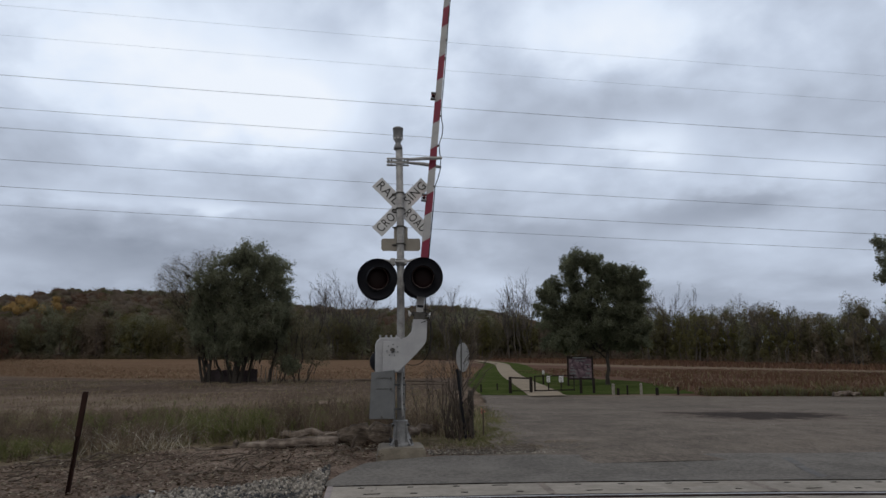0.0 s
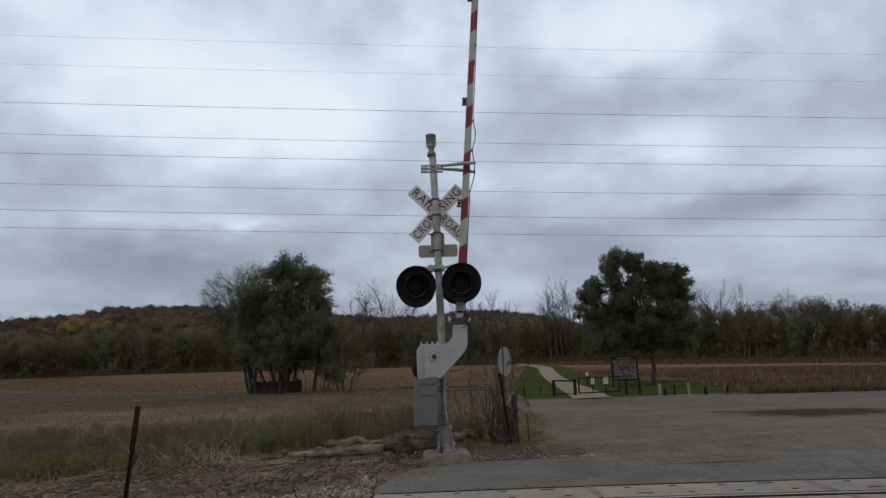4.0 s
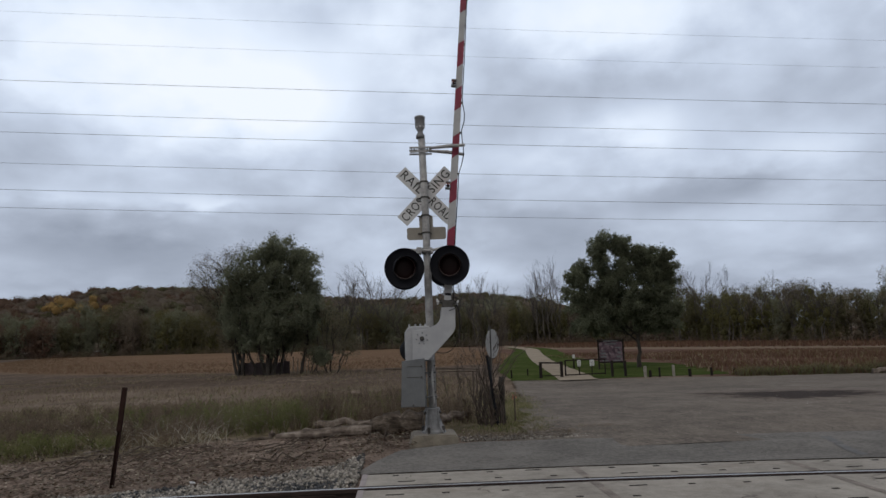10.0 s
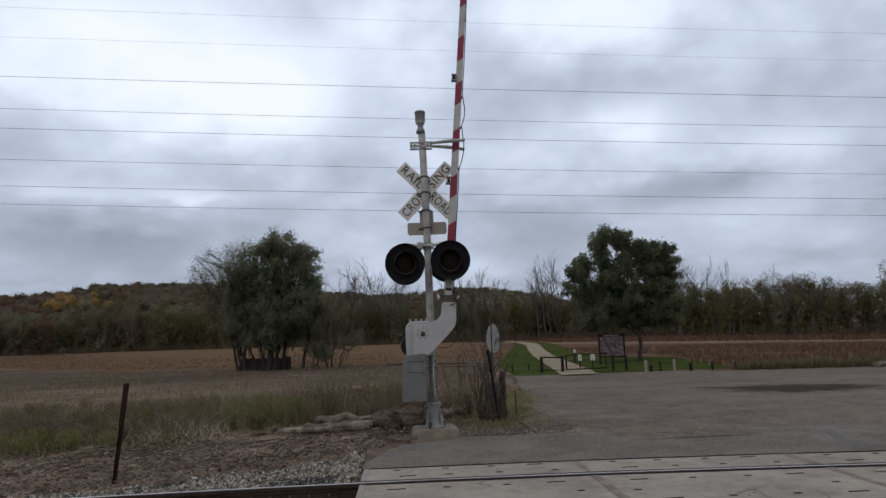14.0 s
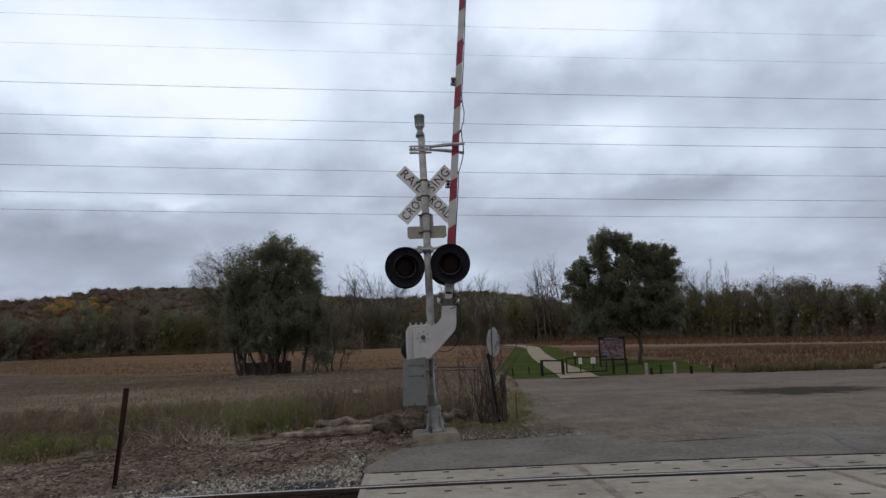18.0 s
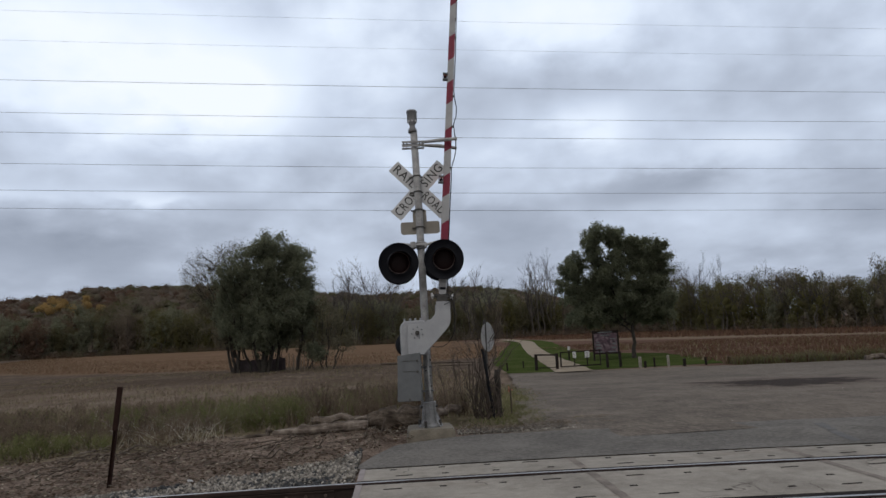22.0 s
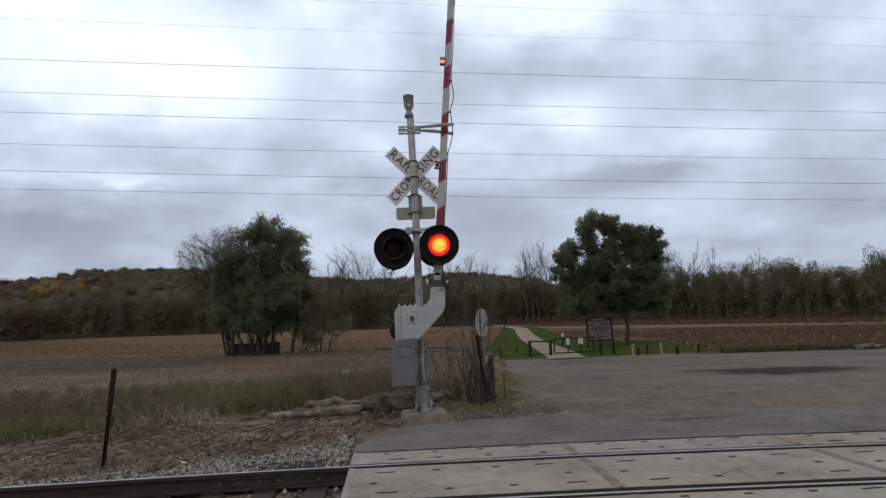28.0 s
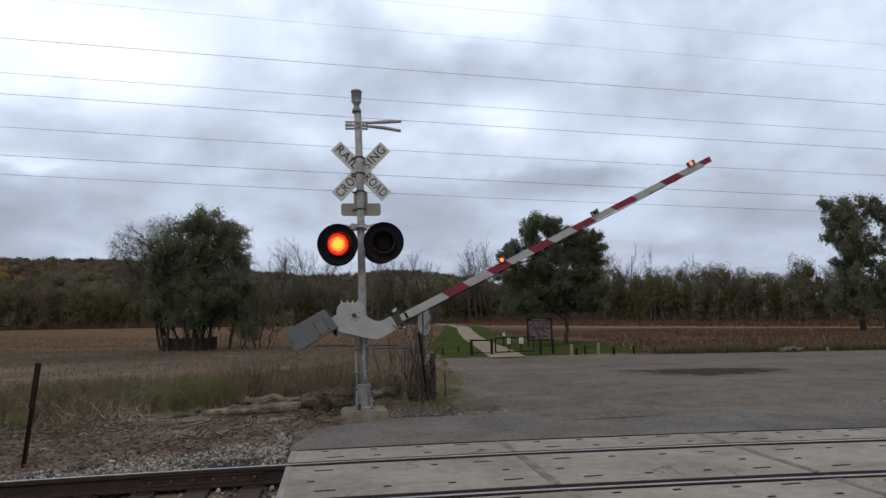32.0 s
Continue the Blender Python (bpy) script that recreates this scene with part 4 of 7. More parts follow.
class Soup:
    """Loose faces gathered for one mesh."""

    def __init__(self):
        self.v, self.f, self.m, self.bulk = [], [], [], []

    def quad(self, p, a, b, mat=0):
        k = len(self.v)
        self.v += [p - a, p - b, p + a, p + b]
        self.f.append((k, k + 1, k + 2, k + 3))
        self.m.append(mat)

    def leaf(self, p, size, mat=0, upright=0.0):
        d = Vector((rnd.gauss(0, 1), rnd.gauss(0, 1), rnd.gauss(0, 1) + upright)).normalized()
        s = d.cross(Vector((rnd.gauss(0, 1), rnd.gauss(0, 1), rnd.gauss(0, 1)))).normalized()
        self.quad(p, d * size * rnd.uniform(0.7, 1.3) * 0.5, s * size * rnd.uniform(0.35, 0.6) * 0.5 + d * size * 0.12, mat)

    def sprays(self, at, out, size, mat=0, loose=0.6, corners=4):
        """Many leaves at once: places and the ways they face."""
        n = len(at)
        face = unit(out + dice.normal(0, loose, (n, 3)))
        a = unit(np.cross(face, dice.normal(0, 1, (n, 3))))
        b = np.cross(face, a)
        long = (size * dice.uniform(0.35, 0.65, n))[:, None]
        wide = (size * dice.uniform(0.22, 0.42, n))[:, None]
        if corners == 4:
            v = np.stack((at - a * long, at - b * wide + a * long * 0.2, at + a * long, at + b * wide + a * long * 0.2), 1)
        else:
            v = np.stack((at - a * long - b * wide * 0.7, at + a * long - b * wide * 0.7, at + b * wide * 1.5), 1)
        self.bulk.append((v, np.full(n, mat) if np.isscalar(mat) else mat))

    def body(self, c, rx, rz, mat=0, size=0.6):
        """A rumpled dark heart of a far crown."""
        k = len(self.v)
        for j in range(4):
            t = math.pi * (0.10 + 0.80 * j / 3)
            for i in range(5):
                a = 2 * math.pi * (i + 0.5 * (j % 2)) / 5
                q = size * rnd.uniform(0.75, 1.2)
                self.v.append(c + Vector((math.cos(a) * math.sin(t) * rx * q, math.sin(a) * math.sin(t) * rx * q, math.cos(t) * rz * q)))
        for j in range(3):
            for i in range(5):
                self.f.append((k + j * 5 + i, k + (j + 1) * 5 + i, k + (j + 1) * 5 + (i + 1) % 5, k + j * 5 + (i + 1) % 5))
                self.m.append(mat)

    def lobe(self, c, rx, rz, count, size, mat=0, core=0.6, fringe=1.12):
        """One rounded mass of a far crown: leaves over a rumpled heart."""
        if core:
            self.body(c, rx, rz, mat, core)
        d = unit(dice.normal(0, 1, (count, 3)))
        k = dice.uniform(0.55, fringe, count)[:, None]
        self.sprays(np.array(c) + d * k * np.array((rx, rx, rz)), d * 0.45 + np.array((0, 0, 0.65)), size, mat, 0.6, 3)

    def blade(self, p, h, w, lean, mat=0):
        k = len(self.v)
        a = rnd.uniform(0, 6.28)
        side = Vector((math.cos(a), math.sin(a), 0)) * w * 0.5
        b = rnd.uniform(0, 6.28)
        bend = Vector((math.cos(b), math.sin(b), 0)) * h * lean
        self.v += [p - side, p + side, p + bend * 0.35 + Vector((0, 0, h * 0.6)) + side * 0.7, p + bend * 0.35 + Vector((0, 0, h * 0.6)) - side * 0.7, p + bend + Vector((0, 0, h))]
        self.f += [(k, k + 1, k + 2, k + 3), (k + 3, k + 2, k + 4)]
        self.m += [mat, mat]

    def rod(self, pts, radii, seg=5, mat=0):
        first = len(self.v)
        for i, p in enumerate(pts):
            d = (pts[min(i + 1, len(pts) - 1)] - pts[max(i - 1, 0)]).normalized()
            s = d.cross(Vector((0.31, 0.92, 0.24))).normalized()
            u = d.cross(s)
            for k in range(seg):
                a = 2 * math.pi * k / seg
                self.v.append(p + (s * math.cos(a) + u * math.sin(a)) * radii[i])
        for i in range(len(pts) - 1):
            for k in range(seg):
                a, b = first + i * seg + k, first + i * seg + (k + 1) % seg
                self.f.append((a, b, b + seg, a + seg))
                self.m.append(mat)

    def mesh(self, name, mats):
        count = np.array([len(f) for f in self.f], dtype=np.int64)
        corner = np.array([i for f in self.f for i in f], dtype=np.int64)
        co, mat = [np.array([tuple(v) for v in self.v], dtype=np.float64).reshape(-1, 3)], [np.array(self.m, dtype=np.int64)]
        counts, corners, n = [count], [corner], len(self.v)
        for v, m in self.bulk:
            k, c = v.shape[0], v.shape[1]
            co.append(v.reshape(-1, 3))
            counts.append(np.full(k, c, dtype=np.int64))
            corners.append(n + np.arange(k * c, dtype=np.int64))
            mat.append(m)
            n += k * c
        co, counts, corners, mat = (np.concatenate(q) for q in (co, counts, corners, mat))
        me = bpy.data.meshes.new(name)
        me.vertices.add(len(co))
        me.vertices.foreach_set("co", co.astype(np.float32).ravel())
        me.loops.add(len(corners))
        me.loops.foreach_set("vertex_index", corners.astype(np.int32))
        me.polygons.add(len(counts))
        me.polygons.foreach_set("loop_start", np.concatenate(([0], np.cumsum(counts)[:-1])).astype(np.int32))
        for m in mats:
            me.materials.append(m)
        me.polygons.foreach_set("material_index", mat.astype(np.int32))
        me.update(calc_edges=True)
        me.validate()
        return me


def bend(a, b, sag=0.1, n=4, wild=0.05):
    """Points of a crooked limb from a to b."""
    out, length = [], (b - a).length
    for i in range(n + 1):
        u = i / n
        p = a.lerp(b, u)
        if 0 < i < n:
            p = p + Vector((rnd.gauss(0, 1), rnd.gauss(0, 1), rnd.gauss(0, 1))) * wild * length + Vector((0, 0, sag * length * math.sin(math.pi * u)))
        out.append(p)
    return out


def ball(r):
    while True:
        p = Vector((rnd.uniform(-1, 1), rnd.uniform(-1, 1), rnd.uniform(-1, 1)))
        if p.length < 1:
            return p * r


def grow_bare(soup, base, way, length, radius, depth, mat=0, thin=0.5, wide=0.38):
    """A leafless branching limb."""
    tip = base + way * length
    pts = bend(base, tip, 0.03, 3, 0.06)
    soup.rod(pts, [radius * (1 - 0.55 * i / 3) for i in range(4)], 3 if depth < 2 else 4 if depth < 3 else 6, mat)
    if depth <= 0:
        return
    for _ in range(rnd.randint(3, 4)):
        u = rnd.uniform(0.35, 1.0)
        p = base.lerp(tip, u)
        d = (way + Vector((rnd.gauss(0, wide), rnd.gauss(0, wide), rnd.gauss(0.18, 0.2)))).normalized()
        grow_bare(soup, p, d, length * rnd.uniform(0.5, 0.72), radius * thin, depth - 1, mat, thin, wide)


def plume(wood, leaves, start, tip, wide, count, size, thick=0.05, low=0.25, twigs=10, mat=0):
    """A limb clothed in leaf sprays: broad in its middle, pointed at its end."""
    limb = bend(start, tip, 0.06, 6, 0.03)
    wood.rod(limb, [thick * (1 - 0.14 * i) for i in range(7)], 5)
    pts = np.array([tuple(p) for p in limb])
    u = dice.uniform(low, 1.03, count)
    i = np.minimum(5, (u * 6).astype(int))
    on = pts[i] + (pts[i + 1] - pts[i]) * (u * 6 - i)[:, None]
    r = wide * (np.sin(np.pi * np.clip(0.12 + 0.80 * u, 0, 0.97)) ** 0.8 + 0.10)
    off = unit(dice.normal(0, 1, (count, 3))) * (r * dice.uniform(0.15, 1.0, count) ** 0.6)[:, None]
    off[:, 2] = off[:, 2] * 0.7 + 0.15 * r
    for k in range(min(twigs, count)):
        wood.rod(bend(Vector(on[k]), Vector(on[k] + off[k]), 0.03, 2, 0.06), [thick * 0.32, thick * 0.2, thick * 0.08], 3)
    per = 34
    c = np.repeat(on + off, per, 0)
    flat = np.repeat(unit(off), per, 0)
    at = c + dice.normal(0, 1, c.shape) * np.repeat(dice.uniform(0.07, 0.17, count), per)[:, None] * np.array((1.0, 1.0, 1.35)) * (wide / 0.7) ** 0.5
    leaves.sprays(at, flat + np.array((0, 0, 0.45)), size * 1.15, mat, 0.75, 3)


M["leaf_dark"] = leafy("dark_green_leaves", (0.116, 0.130, 0.094), (0.170, 0.188, 0.136), (0.224, 0.242, 0.178), thin=0.6)
M["leaf_grey"] = leafy("grey_green_leaves", (0.136, 0.150, 0.114), (0.196, 0.212, 0.160), (0.254, 0.270, 0.204), thin=0.6)
M["leaf_feather"] = leafy("yellow_brown_leaves", (0.11, 0.10, 0.074), (0.16, 0.145, 0.108), (0.21, 0.19, 0.145), thin=0.5)
M["leaf_olive"] = leafy("olive_leaves", (0.096, 0.091, 0.053), (0.132, 0.124, 0.072), (0.170, 0.157, 0.093), far=True)
M["leaf_tan"] = leafy("thin_brown_leaves", (0.110, 0.104, 0.078), (0.165, 0.154, 0.114), (0.225, 0.208, 0.155), thin=0.5)
M["leaf_green_far"] = leafy("wood_green", (0.148, 0.153, 0.115), (0.201, 0.206, 0.151), (0.251, 0.255, 0.184), far=True)
M["leaf_brown_far"] = leafy("wood_brown", (0.142, 0.115, 0.096), (0.184, 0.150, 0.125), (0.227, 0.186, 0.155), far=True)
M["leaf_gold_far"] = leafy("wood_gold", (0.29, 0.195, 0.082), (0.39, 0.27, 0.118), (0.48, 0.345, 0.165), far=True)
M["leaf_rust_far"] = leafy("wood_rust", (0.117, 0.077, 0.060), (0.153, 0.101, 0.077), (0.191, 0.129, 0.099), far=True)
M["leaf_tan_far"] = leafy("wood_tan", (0.146, 0.126, 0.093), (0.191, 0.163, 0.122), (0.236, 0.203, 0.155), far=True)
M["leaf_lime_far"] = leafy("wood_lime", (0.105, 0.101, 0.045), (0.139, 0.132, 0.058), (0.175, 0.162, 0.076), far=True)
M["twig_far"] = worn("bare_crowns", (0.062, 0.054, 0.049), (0.115, 0.102, 0.092), 0.5, 4, 0.9)
M["straw"] = leafy("straw_grass", (0.185, 0.150, 0.108), (0.290, 0.238, 0.172), (0.41, 0.345, 0.262))
M["weed_green"] = leafy("green_weeds", (0.100, 0.114, 0.048), (0.170, 0.184, 0.080), (0.262, 0.262, 0.130))
M["ochre_grass"] = leafy("ochre_prairie", (0.100, 0.064, 0.042), (0.152, 0.097, 0.063), (0.208, 0.138, 0.092))
M["red_grass"] = leafy("russet_prairie", (0.080, 0.044, 0.033), (0.126, 0.070, 0.051), (0.180, 0.104, 0.076))


swaying = []    # trees that move in the wind


def place_tree(name, x, y, label, wood, leaves, leaf_mats, group=""):
    t = root(name, pose(x, y, ground_z(x, y) - 0.05), label, "tree", group)
    part("trunk", wood.mesh("trunk", [M["bark"]]), M["bark"], t)
    swaying.append((t, 1.0))
    if leaves.f or leaves.bulk:
        part("crown", leaves.mesh("crown", leaf_mats), leaf_mats[0], t)
    return t


def stems(wood, ends, base=0.0, r=0.16, n=6):
    """Stems from the ground to their ends; gives the places where limbs may start."""
    forks = []
    for bx, tx, h, k in ends:
        pts = bend(Vector((bx, rnd.uniform(-0.4, 0.4), base)), Vector((tx, rnd.uniform(-0.6, 0.6), h)), 0, n, 0.022)
        wood.rod(pts, [r * k * (1 - 0.7 * i / n) for i in range(n + 1)], 7)
        forks += pts[1:]
    return forks


def near_fork(forks, tip, drop):
    low = [f for f in forks if f.z < tip.z - drop] or forks
    return min(low, key=lambda f: (f - tip).length + rnd.uniform(0, 1.2))


def build_left_trees():
    # many-stemmed round tree, leafy from the ground up
    wood, leaves = Soup(), Soup()
    forks = stems(wood, ((0.0, 0.3, 8.4, 1.5), (0.35, 2.2, 7.6, 1.2), (-0.3, -1.5, 7.6, 1.1), (-2.0, -2.5, 5.4, 0.9), (2.6, 3.4, 5.6, 0.9), (0.9, 1.2, 6.0, 0.8), (-0.1, -0.6, 5.0, 1.2), (0.15, 0.9, 5.5, 1.3), (-2.5, -3.0, 4.6, 0.7), (-1.2, -1.9, 4.4, 0.7)))
    tips = [(-0.4, 10.9), (0.5, 11.1), (1.2, 10.4), (2.4, 10.6), (3.0, 10.4), (3.5, 9.7), (4.1, 8.7), (4.3, 7.6), (4.4, 6.5), (4.5, 5.4), (4.5, 4.3), (-1.3, 10.4), (-2.0, 9.6), (-2.7, 8.8),
            (-3.3, 7.7), (-3.7, 6.5), (-3.9, 5.3), (-3.9, 4.1), (-1.5, 8.4), (0.3, 9.2), (1.8, 8.8), (2.9, 7.9), (-0.5, 7.2), (1.0, 7.4), (-2.3, 6.6), (3.2, 6.2), (2.0, 6.3), (-1.0, 5.6), (0.5, 5.4), (-2.6, 4.8), (2.8, 4.6), (1.6, 4.4), (0.4, 6.6), (0.2, 4.4), (0.9, 8.4), (-0.4, 8.6), (0.7, 3.6), (-0.8, 4.2), (0.5, 11.8), (0.1, 11.6), (0.9, 11.3)]
    for x, z in tips:
        x = max(-0.9 - 0.46 * z, min(x, 0.3 + 0.74 * z, 3.45))
        for _ in range(3):
            tip = Vector((x + rnd.gauss(0, 0.28), rnd.uniform(-2.6, 2.6), z * 0.925 + rnd.gauss(0, 0.2)))
            plume(wood, leaves, near_fork(forks, tip, 1.4), tip, rnd.uniform(0.75, 1.15), 27, 0.115, 0.04, 0.2 if z > 5.6 else 0.45, 6)
    for x, z in ((-2.3, 3.4), (-2.0, 3.0), (-1.4, 2.9), (-0.8, 3.0), (0.0, 3.2), (0.8, 2.9), (1.6, 2.9), (2.2, 3.3), (0.3, 2.3), (4.2, 2.0), (4.4, 1.5)):
        for _ in range(2):
            tip = Vector((x + rnd.gauss(0, 0.2), rnd.uniform(-1.9, 1.9), z))
            plume(wood, leaves, Vector((x * 0.8, tip.y * 0.7, max(0.1, z - 1.8))), tip, 0.70, 20, 0.12, 0.035, 0.55, 8)
    place_tree("broadleaf_tree", -10.75, 53.5, "dense grey-green many-stemmed round tree in the field", wood, leaves, [M["leaf_grey"]])
    # the half-bare tree beside it
    wood, leaves = Soup(), Soup()
    forks = stems(wood, ((0.2, -1.4, 6.4, 0.8), (0.5, 0.2, 7.2, 0.9), (0.6, 0.9, 5.4, 0.7), (0.4, -0.4, 6.0, 0.7)))
    tips = [(-3.4, 8.3), (-3.3, 9.0), (-2.8, 9.6), (-2.3, 9.9), (-1.7, 10.3), (-1.1, 10.5), (-0.5, 10.7), (0.1, 10.9), (0.7, 10.8), (-3.0, 7.6), (-2.2, 8.9), (-1.4, 9.3), (-0.7, 9.6), (-3.1, 6.7), (-2.3, 7.8), (0.3, 9.9)]
    for tx, tz in tips:
        tip = Vector((tx, rnd.uniform(-1.0, 1.0), tz * 0.91))
        start = near_fork(forks, tip, 1.6)
        limb = bend(start, tip, 0.06, 5, 0.03)
        wood.rod(limb, [0.045, 0.038, 0.030, 0.022, 0.015, 0.008], 4)
        for i in range(2, 6):
            for _ in range(3):
                way = ((tip - start).normalized() + Vector((rnd.gauss(-0.1, 0.4), rnd.gauss(0, 0.4), rnd.gauss(0.1, 0.2)))).normalized()
                grow_bare(wood, limb[i], way, rnd.uniform(0.5, 1.0), 0.011, 1)
                at = np.array(limb[i] + way * 0.6) + dice.normal(0, 0.28, (46, 3))
                leaves.sprays(at, np.tile(np.array((0.0, -0.3, 0.6)), (46, 1)), 0.085)
    for x, z in ((-1.4, 7.6), (0.2, 8.2), (-0.4, 6.4), (0.9, 7.4), (-1.9, 6.6), (-1.3, 5.2), (0.2, 5.0), (0.8, 8.8), (1.6, 6.2), (-2.2, 5.4), (-2.4, 4.2), (-1.6, 3.4), (-0.3, 3.6)):
        tip = Vector((x, rnd.uniform(-1.2, 1.2), z))
        plume(wood, leaves, near_fork(forks, tip, 1.4), tip, 0.75, 20, 0.11, 0.035, 0.2, 8)
    place_tree("thin_tree", -13.65, 54.5, "half-bare tree with thin brown leaves and fine twigs", wood, leaves, [M["leaf_feather"]])
    # loose brush on the other side
    wood, leaves = Soup(), Soup()
    forks = stems(wood, ((0.1, -0.6, 3.0, 0.45), (0.4, 0.6, 3.6, 0.45), (0.9, 1.6, 2.8, 0.4), (-0.5, -1.3, 2.4, 0.35)))
    for tx, tz in ((0.8, 6.6), (1.6, 6.0), (1.2, 5.6), (0.2, 5.8), (2.2, 5.0)):
        grow_bare(wood, min(forks, key=lambda f: abs(f.x - tx)), Vector((tx * 0.12, 0, 1)).normalized(), tz * 0.42, 0.03, 3)
    for x, z in ((-1.6, 4.8), (-1.8, 3.6), (-1.7, 2.2), (-0.4, 5.2), (0.5, 5.3), (1.3, 4.6), (2.0, 3.6), (0.0, 3.6), (0.9, 3.0), (2.6, 2.6), (-0.8, 2.8), (1.8, 2.4), (0.0, 1.9)):
        tip = Vector((x, rnd.uniform(-1.2, 1.2), z))
        plume(wood, leaves, Vector((x * 0.6, tip.y * 0.6, max(0.1, z - 1.9))), tip, 0.75, 14, 0.11, 0.03, 0.42, 10)
    place_tree("brush_tree", -6.2, 53.0, "loose grey-green brush with bare twigs", wood, leaves, [M["leaf_tan"]])


def build_right_tree():
    wood, leaves = Soup(), Soup()
    pts = bend(Vector((0, 0, 0)), Vector((0.05, 0, 2.3)), 0, 4, 0.02)
    wood.rod(pts, [0.17, 0.135, 0.12, 0.115, 0.11], 8)
    forks = []
    for ex, ez, r in ((-2.3, 6.9, 0.11), (-1.0, 7.4, 0.10), (0.2, 6.9, 0.09), (1.3, 6.2, 0.09), (1.8, 4.4, 0.07), (-3.4, 5.2, 0.09), (-2.4, 3.8, 0.06)):
        limb = bend(pts[-1 if ez > 4 else -2], Vector((ex, rnd.uniform(-0.9, 0.9), ez)), 0.02, 6, 0.03)
        wood.rod(limb, [r * (1 - 0.13 * i) for i in range(7)], 6)
        forks += limb[1:]
    # upright pointed sprays: across, height, half width
    for x, z, w in ((-2.75, 9.1, 0.50), (-2.2, 8.7, 0.48), (-3.2, 8.3, 0.48), (-1.5, 8.6, 0.48), (-0.6, 8.9, 0.45), (-0.1, 8.2, 0.48), (0.5, 8.25, 0.42), (1.0, 7.5, 0.46), (1.75, 7.85, 0.42), (2.2, 6.9, 0.46), (2.75, 6.2, 0.45), (2.9, 5.2, 0.5), (2.8, 4.2, 0.5),
                    (2.5, 3.2, 0.45), (-4.7, 6.5, 0.52), (-4.2, 7.1, 0.48), (-3.6, 6.6, 0.52), (-4.9, 5.6, 0.48), (-4.4, 4.9, 0.52), (-4.5, 4.0, 0.42), (-3.8, 3.3, 0.42), (-3.0, 2.9, 0.40), (-2.5, 7.4, 0.52), (-1.3, 7.2, 0.52), (-0.2, 6.9, 0.50), (0.9, 6.4, 0.50),
                    (1.9, 5.6, 0.52), (-3.1, 5.3, 0.52), (-1.9, 5.6, 0.50), (-0.7, 5.5, 0.48), (0.5, 5.2, 0.48), (1.4, 4.4, 0.50), (-2.4, 4.2, 0.48), (-1.2, 4.2, 0.42), (1.9, 3.3, 0.45), (3.05, 4.0, 0.5), (3.1, 3.1, 0.48), (2.8, 2.5, 0.42), (-1.7, 3.2, 0.36), (-4.1, 2.8, 0.36), (-2.6, 2.4, 0.34), (0.9, 3.6, 0.42), (2.1, 2.5, 0.36), (1.35, 8.0, 0.40), (2.0, 7.6, 0.42), (2.5, 6.9, 0.44), (3.0, 6.0, 0.42), (3.2, 4.9, 0.42), (1.5, 7.0, 0.42), (2.3, 5.2, 0.42), (-1.6, 6.4, 0.46), (-2.2, 5.9, 0.46), (-1.2, 4.9, 0.46), (-2.9, 4.4, 0.44), (-0.4, 4.3, 0.44), (0.3, 3.8, 0.42)):
        x += 0.35 * smooth(6.8, 8.0, z) - (0.5 * smooth(6.2, 5.0, z) if x > 1.7 else 0)
        for _ in range(4):
            tip = Vector((x + rnd.gauss(0, 0.12), rnd.uniform(-2.0, 2.0), z + rnd.gauss(0, 0.12)))
            plume(wood, leaves, near_fork(forks, tip, 0.9), tip, w * rnd.uniform(0.80, 1.08), 24, 0.10, 0.03, 0.25, 6)
    place_tree("parkland_tree", 16.1, 44.3, "green tree with plume-like crown and slim trunk", wood, leaves, [M["leaf_dark"]])


def build_far_right_tree():
    wood, leaves = Soup(), Soup()
    forks = stems(wood, ((-2.2, -3.0, 9.0, 1.9), (0, 1.0, 10.0, 2.0), (2.4, 3.5, 9.0, 1.9)))
    for z in (12.9, 12.5, 12.0, 11.4, 10.8, 10.2, 9.6, 9.0, 8.4, 7.8, 7.2, 6.6, 6.0, 5.4, 4.8, 4.2, 3.6, 3.0, 2.4):
        wide = 6.4 * (1.0 - 0.42 * z / 15)
        for x in (-wide * rnd.uniform(0.75, 1.0), -wide * rnd.uniform(0.35, 0.7), wide * rnd.uniform(0.75, 1.0), rnd.uniform(-0.4, 0.5) * wide):
            tip = Vector((x, rnd.uniform(-2.6, 2.6), z))
            plume(wood, leaves, near_fork(forks, tip, 1.5), tip, rnd.uniform(0.80, 1.10), 28, 0.17, 0.06, 0.25, 8)
    place_tree("tall_tree", 51.2, 54.0, "tall dark green trees at the field edge", wood, leaves, [M["leaf_grey"]])


def belt(az):
    """The wood's distance, for a bearing in degrees."""
    return key(az, (-60, 330), (-30, 290), (-23, 280), (-5, 195), (14, 190), (20, 180), (32, 130), (45, 112), (70, 105))


WOOD_KINDS = ("twig_far", "leaf_green_far", "leaf_brown_far", "leaf_olive", "leaf_tan_far", "leaf_lime_far", "leaf_rust_far")


